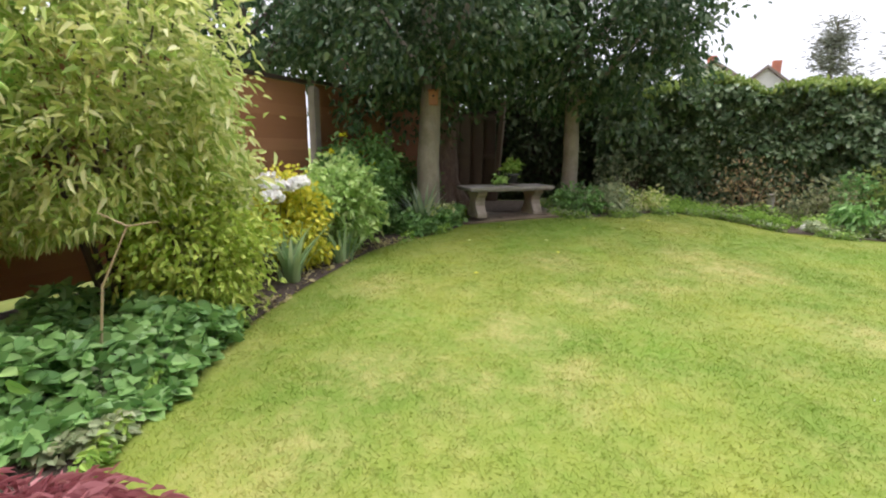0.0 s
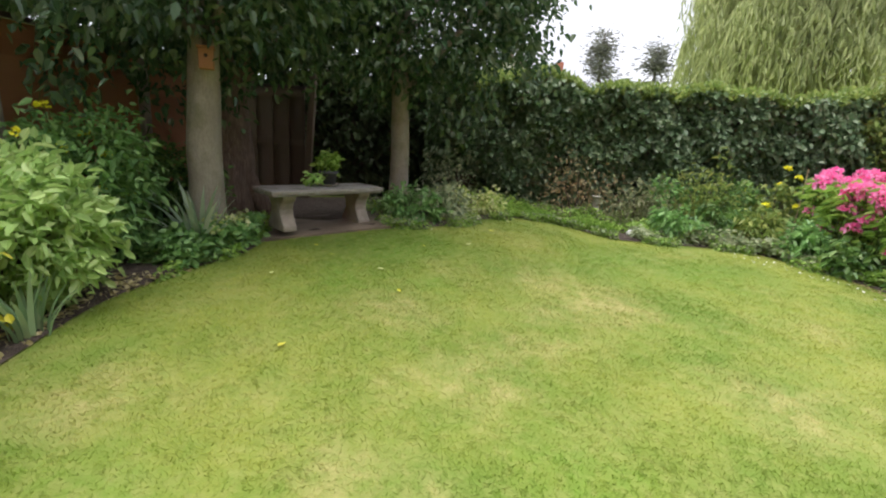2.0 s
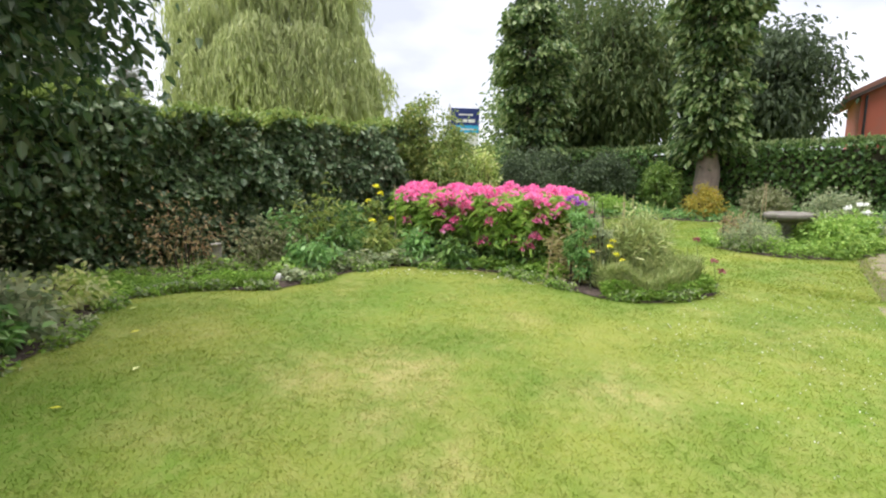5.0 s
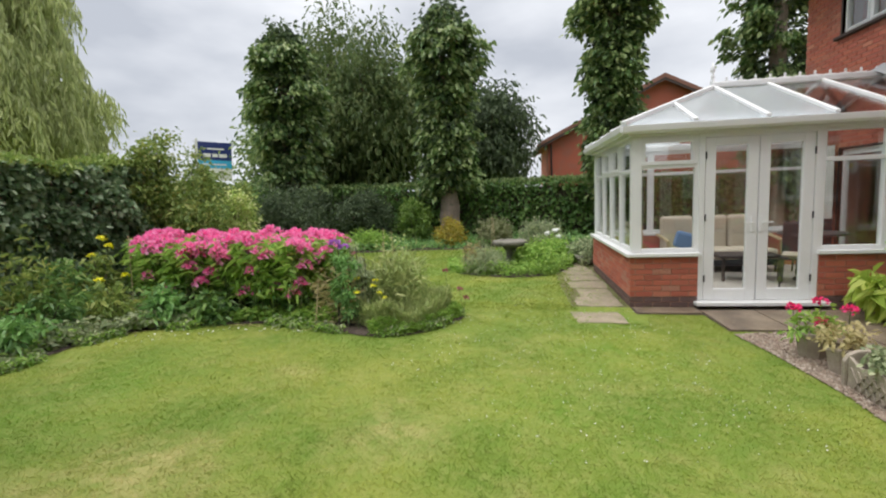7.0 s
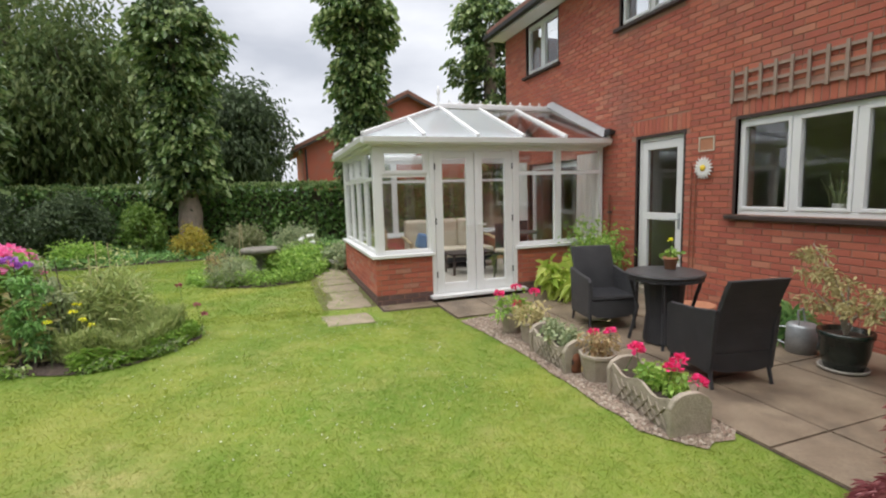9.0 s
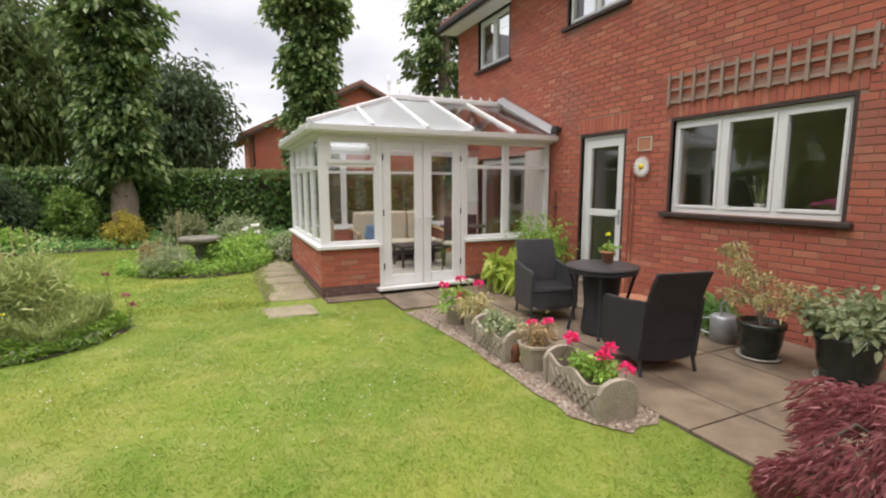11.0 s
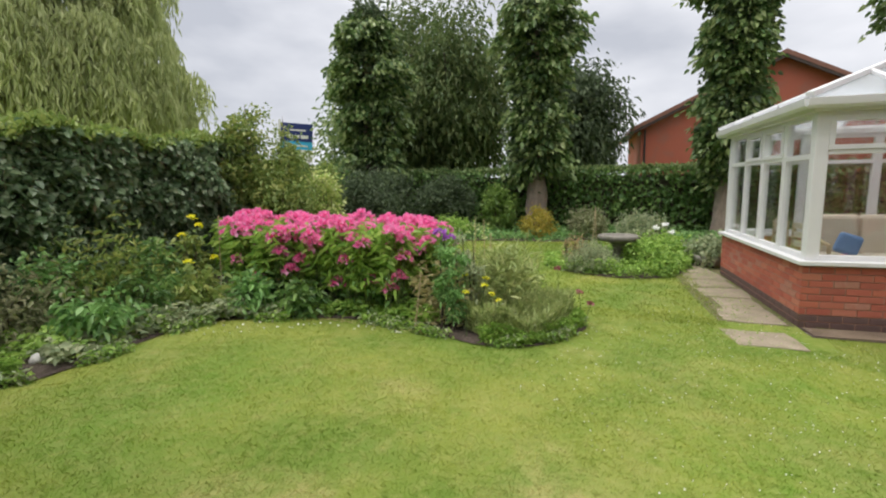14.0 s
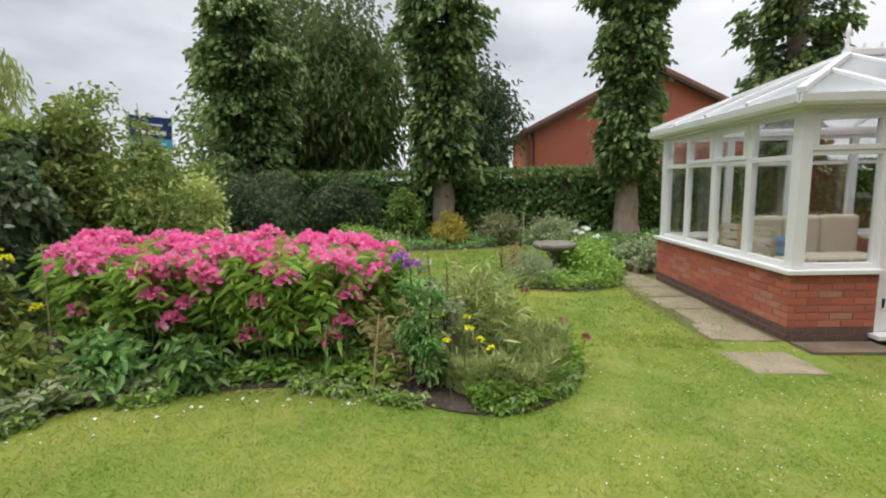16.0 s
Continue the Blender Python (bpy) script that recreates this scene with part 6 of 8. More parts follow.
for i, (x, y, r, hgt) in enumerate(((2.3, 8.5, 0.3, 0.42), (2.8, 8.7, 0.34, 0.55), (3.25, 8.3, 0.3, 0.5), (3.5, 7.75, 0.24, 0.34), (3.3, 9.0, 0.35, 0.75), (3.75, 8.95, 0.32, 0.85), (2.4, 9.2, 0.36, 0.7), (3.65, 7.2, 0.18, 0.26))):
    bush("border_perennial", "leafy green border plant with upright stems", x, y, r, hgt, 700, 0.1, (L_DEEP, L_HEDGE, L_ROSE)[i % 3], "plant", "leafy border plants", 0.45, stems=4, clump=0.08, inner=0.15, droop=0.4)

# the phlox drift: a thicket of leafy stems with pink heads
PHLOX = smooth_loop([(3.75, 5.9), (3.75, 6.9), (3.7, 7.7), (3.9, 8.5), (4.6, 8.9), (5.3, 8.3), (5.5, 7.2), (5.2, 6.2), (4.5, 5.6)])
ph = thing("phlox_thicket", "dense thicket of leafy phlox stems", "flowering plant")
Q = inside_points(PHLOX, 330)
s = Shape()
for x, y in Q:
    z = float(lawn_z(x, y))
    s.tube([(x, y, z), (x + rng.normal() * 0.04, y + rng.normal() * 0.04, z + 0.5), (x + rng.normal() * 0.07, y + rng.normal() * 0.07, z + 0.95)], 0.0045, 0.003, 4)
part("stem_clump", s, M_STEM, ph)
n = 17000
k = rng.integers(0, len(Q), n)
u = rng.uniform(0.12, 1.0, n) ** 0.55
P = np.stack([Q[k, 0], Q[k, 1], lawn_z(Q[k, 0], Q[k, 1]) + u * 0.98], 1) + rng.normal(size=(n, 3)) * np.array([0.05, 0.05, 0.03])
part("leaves", leaf_mesh("leaves", P, rng.normal(size=(n, 3)) * np.array([1, 1, 0.25]) + np.array([0, 0, 0.15]), 0.13, 0.27, 0.4, material=L_MID), L_MID, ph)
n = 2200
k = rng.integers(0, len(Q), n)
P = np.stack([Q[k, 0], Q[k, 1], lawn_z(Q[k, 0], Q[k, 1]) + rng.uniform(0.02, 0.5, n)], 1) + rng.normal(size=(n, 3)) * 0.08
part("lower_leaves", leaf_mesh("lower_leaves", P, rng.normal(size=(n, 3)) * np.array([1, 1, 0.3]), 0.1, 0.35, 0.4, material=L_DEEP), L_DEEP, ph)
heads = [(x + rng.normal() * 0.05, y + rng.normal() * 0.05, float(lawn_z(x, y)) + 0.88 + 0.1 * noise.noise(Vector((x * 2, y * 2, 0))) + rng.uniform(-0.13, 0.14)) for x, y in inside_points(PHLOX, 270)]
low = [(3.72 + rng.uniform(-0.04, 0.15), rng.uniform(5.8, 8.2), float(lawn_z(3.7, 7)) + rng.uniform(0.32, 0.9)) for i in range(15)]
flower_heads("phlox_flower", "bright pink domed phlox flower head", heads + low, 0.08, 64, 0.05, L_PINK, M_STEM, 0.15, group="pink phlox heads")
flower_heads("phlox_flower", "violet purple phlox flower head", [(3.75, 5.5, 1.08), (3.82, 5.44, 1.02)], 0.055, 60, 0.036, L_PURPLE, M_STEM, 0.05, group="purple phlox heads")

# the end of the bed: dry stalks, loosestrife and a low daisy cushion
END = [(3.3, 4.9), (3.38, 4.5), (3.65, 4.28), (4.05, 4.1), (4.4, 4.35), (4.5, 4.85), (4.2, 5.25), (3.6, 5.2)]
carpet_plants("daisy_cushion", "low bushy grey-green daisy cushion", END, 22000, 0.44, 0.075, L_WISP, width=0.1, droop=0.05, up=1.3)
carpet_plants("daisy_cushion", "low ferny green cushion at the bed's rim", [(3.22, 4.95), (3.32, 4.5), (3.6, 4.24), (4.08, 4.0), (4.45, 4.3), (4.2, 4.5), (3.7, 4.6), (3.4, 5.0)], 5200, 0.26, 0.06, L_MID, width=0.2)
bush("wispy_grass", "tall fine wispy green grasses", 4.25, 4.95, 0.42, 0.78, 3600, 0.12, L_WISP, width=0.06, clump=0.12, inner=0.1, droop=0.0)
carpet_plants("upright_wisps", "thin upright green stems above the cushion", END, 1000, 0.4, 0.13, L_WISP, "plant", 0.06, -0.3, up=1.6)
carpet_plants("lawn_clover", "tiny white clover heads scattered in the lawn", [(1.2, 1.3), (4.5, 1.5), (5.4, 3.0), (4.4, 3.8), (2.4, 4.6), (0.8, 3.2)], 800, 0.034, 0.0095, L_WHITE, "flower", 0.9, flat=True)
carpet_plants("white_daisies", "tiny white daisies scattered over the cushion", END, 90, 0.5, 0.022, L_WHITE, "flower", 0.9)
flower_heads("coreopsis_flower", "small yellow flower on a thin stem", [(3.55, 4.98, 0.58), (3.48, 4.82, 0.45), (3.62, 5.2, 0.66), (3.52, 4.9, 0.5), (3.7, 5.0, 0.62), (3.45, 5.15, 0.52)], 0.022, 24, 0.022, L_YELLOW, M_STEM, group="yellow bed flowers")
for i, (x, y, hgt) in enumerate(((3.62, 5.42, 1.0), (3.75, 5.15, 1.02), (3.55, 5.28, 0.85), (3.9, 5.3, 1.05))):
    b = bush("seedhead_spire", "tall brown-green spire of seed heads", x, y, 0.1, hgt, 700, 0.055, L_GREY if i % 2 else L_DEEP, "plant", "spires", 0.4, stems=2, clump=0.035, inner=0.1)
carpet_plants("dry_stalks", "dry straw-coloured stalks", [(3.45, 5.3), (3.6, 5.75), (4.0, 5.9), (4.1, 5.4), (3.7, 5.15)], 650, 0.8, 0.11, L_STRAW, "plant", 0.08)
carpet_plants("bed_front_plants", "sparse low leaves on the bed soil", [(3.5, 5.6), (3.66, 6.6), (3.5, 7.3), (3.85, 7.4), (3.95, 6.0), (3.75, 5.5)], 1500, 0.28, 0.075, L_MID, width=0.6)
carpet_plants("fallen_petals", "scattered pale fallen petals along the lawn edge", [(3.3, 5.4), (3.5, 6.5), (3.2, 7.5), (2.7, 8.0), (2.5, 7.8), (3.1, 7.0), (3.3, 6.2)], 45, 0.012, 0.032, L_WHITE, "fallen petals", 0.9, flat=True)
for i, (x, y, a, b, hgt) in enumerate(((3.5, 5.72, 6, 4, 0.62), (3.78, 8.45, 2, 0, 1.12), (7.5, 6.0, 1, 1, 0.9), (7.7, 5.85, -1, 0, 0.85), (8.9, 3.9, 3, 1, 1.05), (9.1, 3.8, -2, 0, 1.05), (4.4, 5.1, 1, 0, 0.95))):
    c = tagged(part("garden_cane", Shape().tube([(0, 0, -0.1), (0.004, 0, hgt * 0.5), (0, 0, hgt)], 0.008, 0.007, 6), M_CANE), "thin pale bamboo garden cane", "garden cane", group="garden canes")
    c.matrix_basis = pose(x, y, float(lawn_z(x, y)), a, b, 0)

def rim_plants(name, label, poly, keep, n, material, height=0.1, size=0.05):
    """Low leaves that hang over the rim of a bed."""
    q = np.asarray(poly)
    c = q.mean(0)
    k = rng.integers(0, len(q), n)
    u = rng.uniform(0, 1, (n, 1))
    P = q[k] * (1 - u) + q[(k + 1) % len(q)] * u
    ok = np.array([keep(x, y) and noise.noise(Vector((x * 2.1, y * 2.1, 5))) > 0.02 for x, y in P])
    P = P[ok]
    P = P + unit(c - P) * rng.uniform(-0.03, 0.16, (len(P), 1))
    zz = lawn_z(P[:, 0], P[:, 1]) + height * rng.uniform(0.1, 1, len(P)) ** 1.6
    D = rng.normal(size=(len(P), 3)) * np.array([1, 1, 0.3]) + np.array([0, 0, 0.2])
    me = leaf_mesh("leaves", np.stack([P[:, 0], P[:, 1], zz], 1), D, size, 0.5, 0.4, material=material)
    return tagged(part(name, me, material), label, "ground cover", kind="stuff")


front_rim = lambda x, y: y < 8.6 and x < 6.5
rim_plants("rim_plants", "low green leaves spilling over the bed edge", BED_NORTH, front_rim, 9000, L_MID)
rim_plants("rim_plants", "pale grey-green leaves spilling over the bed edge", BED_NORTH, front_rim, 5000, L_GREY, 0.12)
carpet_plants("bed_litter", "small twigs and fallen bits on the bed soil", [(3.3, 5.3), (3.5, 6.3), (3.45, 7.3), (3.0, 8.0), (3.4, 8.0), (3.8, 6.9), (3.75, 5.4), (3.7, 4.9), (3.4, 4.9)], 700, 0.02, 0.035, L_STRAW, "leaf litter", 0.5, flat=True)
rim_plants("rim_plants", "low green leaves round the birdbath bed", BED_BATH, lambda x, y: True, 6000, L_MID, 0.14, 0.06)
rim_plants("rim_plants", "low green leaves along the border edge", BED_WEST, lambda x, y: x > -3.4 and (y < 2.6 or y > 5.2), 5000, L_MID, 0.12)

# taller shrubs between the ivy hedge and the pollards
bush("rose_shrub", "tall loose shrub with upright leafy stems", 6.5, 9.6, 0.85, 2.0, 5200, 0.105, L_ROSE, stems=9, clump=0.14, inner=0.2)
bush("rose_shrub", "tall arching yellow-green shrub", 7.2, 9.7, 0.6, 1.75, 3800, 0.105, L_ROSE, stems=9, clump=0.14, inner=0.2)
for i, (x, y, hgt) in enumerate(((6.0, 9.7, 2.95), (6.35, 9.9, 2.75), (7.2, 9.8, 2.9), (7.5, 9.9, 2.55), (6.8, 10.0, 2.6), (5.6, 9.8, 2.6), (7.9, 9.7, 2.35), (8.3, 9.5, 2.1))):
    b = bush("climbing_rose", "upright leafy rose shoot", x, y, 0.2, hgt, 1500, 0.095, L_ROSE, "shrub", "upright shoots", stems=3, clump=0.09, inner=0.1)
bush("golden_bush", "cream and gold variegated bush", 7.6, 9.15, 0.26, 1.75, 2200, 0.09, L_VARIEG, clump=0.09)
bush("dark_bush", "dark rounded evergreen bush", 10.6, 9.6, 0.95, 1.75, 6000, 0.1, L_DARK)
bush("dark_bush", "dark rounded evergreen bush under the pollard", 12.6, 10.1, 1.0, 1.8, 6000, 0.11, L_DARK)
bush("dark_bush", "dark spreading bush by the hedge", 13.2, 8.3, 1.0, 1.6, 6000, 0.11, L_DARK)
bush("laurel_bush", "rounded glossy green laurel", 12.9, 6.5, 0.5, 1.4, 3000, 0.11, L_LAUREL)
bush("golden_far_shrub", "low yellow-leaved shrub by the pollard", 12.4, 5.3, 0.5, 0.72, 2200, 0.085, L_AMBER)
bush("bronze_far_shrub", "low bronze and green leafy shrub", 12.6, 4.0, 0.6, 0.7, 2600, 0.085, L_OLIVE)
bush("far_shrub", "low grey-green shrub at the hedge foot", 12.5, 2.6, 0.7, 0.6, 3000, 0.08, L_GREY)
bush("far_shrub", "low green shrub at the lawn's far edge", 11.8, 7.6, 0.6, 0.5, 2600, 0.08, L_MID)
carpet_plants("far_bed_plants", "mixed low planting along the far hedge", BED_FAR, 9000, 0.35, 0.1, L_DEEP, width=0.6)
carpet_plants("far_white_flowers", "white flower heads in the far bed", [(11.2, 6.4), (11.2, 7.8), (12.2, 8.0), (12.0, 6.6)], 260, 0.55, 0.07, L_VARIEG, "flower", 0.9)

# ---- birdbath and its round bed ----
bb = thing("birdbath", "weathered grey stone birdbath on a pedestal", "birdbath", pose(8.1, 3.44, float(lawn_z(8.1, 3.44))))
part("pedestal", Shape().lathe([(0.19, -0.05), (0.19, 0.05), (0.14, 0.09), (0.1, 0.18), (0.09, 0.34), (0.12, 0.42), (0.17, 0.46)], 16), M_STONE_DK, bb, smooth=True)
part("bowl", Shape().lathe([(0.16, 0.461), (0.32, 0.5), (0.37, 0.53), (0.37, 0.585), (0.345, 0.6), (0.31, 0.575), (0.1, 0.55)], 20), M_STONE_DK, bb, "shallow grey stone bowl", smooth=True)
carpet_plants("birdbath_bed_plants", "mixed low planting round the birdbath", BED_BATH, 9000, 0.32, 0.07, L_MID, width=0.5)
bush("lime_mound", "fresh green leafy mound", 8.0, 2.95, 0.42, 0.42, 3600, 0.07, L_MID)
bush("lime_mound", "fresh green leafy mound", 9.3, 2.5, 0.6, 0.36, 3200, 0.08, L_MID)
bush("catmint_mound", "grey-green flowering mound of small leaves", 7.55, 3.95, 0.42, 0.42, 3200, 0.06, L_GREY, width=0.3)
for i, (x, y) in enumerate(((7.55, 4.2), (7.7, 4.0), (7.9, 4.35), (8.1, 4.1))):
    bush("seed_spire", "reddish brown upright seed spike", x, y, 0.07, 0.62, 260, 0.045, L_RUSSET, "plant", "seed spikes", 0.4, stems=2, clump=0.03, inner=0.1)
flower_heads("white_rose", "white rose bloom in the far bed", [(9.7, 2.6, 0.6), (10.0, 2.4, 0.66), (10.3, 2.55, 0.58), (9.5, 2.35, 0.55), (10.6, 2.3, 0.62)], 0.045, 40, 0.045, L_WHITE, M_STEM, group="white roses")
tp = thing("heuchera_pot", "low stone bowl of silvery trailing plants", "planter", pose(8.75, 1.75, 0.03))
part("bowl", Shape().lathe([(0.2, 0), (0.3, 0.1), (0.34, 0.2), (0.3, 0.2), (0.26, 0.12)], 16), M_STONE, tp, smooth=True)
crown("leaves", L_GREY, tp, (0, 0, 0.28), (0.36, 0.36, 0.2), 1500, 0.07, 0.07, 0.3, 0.7)
for i, (x, y, z) in enumerate(((4.9, 4.12, 0.34), (4.55, 4.0, 0.3), (5.5, 4.4, 0.5), (5.1, 4.9, 0.55))):
    flower_heads("knautia_flower", "single dusty red flower on a wiry stem", [(x - 0.4, y - 0.05, z)], 0.025, 26, 0.035, L_MAPLE, M_STEM, group="dusty red flowers")


# ---- paving ----
def slab_field(name, label, cells, material, lift, thick=0.06, group=""):
    """Separate slabs laid with open joints over a bed of grit."""
    t = thing(name, label, "paving", kind="structure")
    for i, (xa, xb, ya, yb) in enumerate(cells):
        k = 0.004
        d = rng.uniform(-0.002, 0.003)
        z = float(lawn_z((xa + xb) / 2, (ya + yb) / 2)) + lift + d
        o = part("slab", Shape().box(xa + k, xb - k, ya + k, yb - k, z - thick, z, taper=0.004), material, t)
    return t


xs = [-1.67, -0.79, 0.11, 1.02, 1.93, 2.83, 3.73, 4.63]
ys = [-2.1, -1.09, -0.19, 0.34]
cells = [(a, b, c, d) for a, b in zip(xs, xs[1:]) for c, d in zip(ys, ys[1:])]
cells += [(3.73, 4.63, 0.34, 0.98), (4.45, 4.76, 1.0, 1.78)]
tagged(sheet("patio_bed", [(-1.68, -2.11), (-1.68, 0.345), (3.72, 0.345), (3.72, 1.0), (4.43, 1.0), (4.43, 1.8), (4.78, 1.8), (4.78, -2.11)], 0.006, M_SOIL), "dark grit in the patio joints", "ground", kind="structure")
slab_field("patio", "brown-grey weathered concrete patio slabs", cells, M_SLAB, 0.022)
walkway = thing("side_path", "mossy uneven stone slabs along the conservatory wall", "paving", kind="structure")
for xa, xb, ya, yb in [(4.84 + i * 0.62 + 0.03 * math.sin(i * 5), 4.84 + i * 0.62 + 0.585 + 0.02 * math.sin(i * 3), 1.85 + 0.02 * (i % 2), 2.47 + 0.05 * ((i * 3) % 3)) for i in range(7)] + [(3.98, 4.5, 2.02, 2.6)]:
    ring = []
    for px, py in ((xa, ya), ((xa + xb) / 2, ya), (xb, ya), (xb, (ya + yb) / 2), (xb, yb), ((xa + xb) / 2, yb), (xa, yb), (xa, (ya + yb) / 2)):
        ring.append((px + rng.uniform(-0.035, 0.035), py + rng.uniform(-0.035, 0.035)))
    z = float(lawn_z(xa, ya)) + 0.012 + rng.uniform(-0.003, 0.006)
    s = Shape().add([(x, y, z - 0.05) for x, y in ring] + [(x, y, z - 0.006) for x, y in ring] + [((xa + xb) / 2 + (x - (xa + xb) / 2) * 0.97, (ya + yb) / 2 + (y - (ya + yb) / 2) * 0.97, z) for x, y in ring],
                    [(k, (k + 1) % 8, 8 + (k + 1) % 8, 8 + k) for k in range(8)] + [(8 + k, 8 + (k + 1) % 8, 16 + (k + 1) % 8, 16 + k) for k in range(8)] + [tuple(range(16, 24))])
    part("slab", s, M_SLAB_MOSS, walkway)
tagged(sheet("path_bed", [(4.8, 1.81), (4.8, 2.56), (6.5, 2.6), (9.25, 2.5), (9.25, 1.0), (8.05, 1.0), (8.05, 1.81)], 0.004, M_MOSS), "mossy soil between path slabs", "ground", kind="structure")
slab_field("bench_slab", "grey stone slab under the bench", [], M_SLAB, 0.02)
bs = bpy.data.objects["bench_slab"]
s = Shape()
pts = [(-2.8, 6.28), (-1.56, 6.95), (-1.95, 7.8), (-3.2, 7.15)]
zz = [float(lawn_z(*p)) for p in pts]
s.add([(x, y, z + 0.03) for (x, y), z in zip(pts, zz)] + [(x, y, z - 0.08) for (x, y), z in zip(pts, zz)], [(0, 1, 2, 3), (7, 6, 5, 4), (0, 4, 5, 1), (1, 5, 6, 2), (2, 6, 7, 3), (3, 7, 4, 0)])
part("slab", s, M_SLAB, bs)

carpet_plants("path_moss", "moss and short grass in the path joints", [(4.0, 1.95), (4.0, 2.62), (6.5, 2.62), (9.2, 2.5), (9.2, 1.85), (5.0, 1.83)], 1500, 0.02, 0.03, L_MID, "moss", 0.2, 0.1)

# gravel strip: pebbles over a grit sheet
tagged(sheet("gravel_strip", GRAVEL, 0.01, M_GRAVEL), "strip of mixed pale gravel beside the lawn", "gravel", kind="structure")
P = inside_points(GRAVEL, 5200)
n = len(P)
C = np.stack([P[:, 0], P[:, 1], np.full(n, 0.014)], 1)
o = np.array([[1, 0, 0], [-1, 0, 0], [0, 1, 0], [0, -1, 0], [0, 0, 0.7], [0, 0, -0.5]])
V = C[:, None, :] + (o[None] + rng.normal(size=(n, 6, 3)) * 0.2) * rng.uniform(0.007, 0.021, (n, 1, 1))
f8 = np.array([[0, 2, 4], [2, 1, 4], [1, 3, 4], [3, 0, 4], [2, 0, 5], [1, 2, 5], [3, 1, 5], [0, 3, 5]])
me = np_mesh("pebbles", V.reshape(-1, 3), (np.arange(n)[:, None, None] * 6 + f8[None]).reshape(-1, 3))
me.materials.append(M_GRAVEL)
tagged(part("pebbles", me, M_GRAVEL), "loose mixed pebbles on the gravel strip", "gravel", kind="stuff")

# ---- stone bench with a potted plant ----
BZ = float(lawn_z(-2.37, 6.9)) + 0.03
bench = thing("stone_bench", "weathered cast-stone garden bench on scroll legs", "bench", pose(-2.37, 6.9, BZ, 0, 0, 47))
s = Shape()
s.box(-0.66, 0.66, -0.235, 0.235, 0.375, 0.395).box(-0.68, 0.68, -0.25, 0.25, 0.395, 0.44)
part("seat", s, M_STONE, bench, "grey weathered stone slab seat", bevel=0.012)
leg = [(-0.19, 0.0), (-0.19, 0.06), (-0.16, 0.1), (-0.115, 0.17), (-0.105, 0.23), (-0.13, 0.29), (-0.18, 0.33), (-0.19, 0.374), (0.19, 0.374), (0.18, 0.33), (0.13, 0.29), (0.105, 0.23), (0.115, 0.17), (0.16, 0.1), (0.19, 0.06), (0.19, 0.0)]
for xx in (-0.46, 0.46):
    part("leg", Shape().prism(leg, -0.075, 0.075, pose(xx, 0, 0, 0, 0, 90)), M_CONCRETE, bench, "pale cast-stone scroll leg", bevel=0.012)
pot = thing("bench_pot", "grey pot with a leafy green plant on the bench", "potted plant", bench.matrix_basis @ pose(0.12, 0.05, 0.442))
part("saucer", Shape().lathe([(0.1, 0), (0.125, 0.012), (0.13, 0.025), (0.12, 0.025), (0.105, 0.012)], 18), M_STONE, pot, smooth=True)
part("pot", Shape().lathe([(0.075, 0.013), (0.1, 0.14), (0.112, 0.14), (0.112, 0.17), (0.098, 0.17), (0.09, 0.15)], 18), M_PLASTIC, pot, smooth=True)
crown("leaves", L_MID, pot, (0.0, 0, 0.25), (0.11, 0.1, 0.1), 190, 0.07, 0.03, 0.2, 0.6)
crown("trailing_leaves", L_LIME, pot, (-0.19, -0.02, 0.09), (0.07, 0.07, 0.06), 80, 0.06, 0.025, 0.2, 0.6)

# fallen leaves on the lawn before the bench
for i, (x, y, a) in enumerate(((-1.45, 5.6, 20), (-1.75, 4.2, 70), (-1.1, 6.3, 130), (-0.7, 6.5, 40), (-0.45, 7.2, 10), (-1.9, 5.9, 200), (-2.3, 5.35, 80), (-2.15, 6.15, 160), (-1.2, 5.2, 300), (-0.2, 7.9, 33))):
    f = part("fallen_leaf", Shape().add([(0, 0, 0), (0.03, 0.016, 0.006), (0.075, 0, 0.004), (0.03, -0.016, 0.007), (0.035, 0, 0.0)], [(0, 4, 1), (4, 2, 1), (0, 3, 4), (4, 3, 2)]), L_GOLD if i % 3 else L_VARIEG)
    f.matrix_basis = pose(x, y, float(lawn_z(x, y)) + 0.022, 8, 5, a)
    tagged(f, "pale yellow fallen leaf on the grass", "leaf", group="fallen leaves")

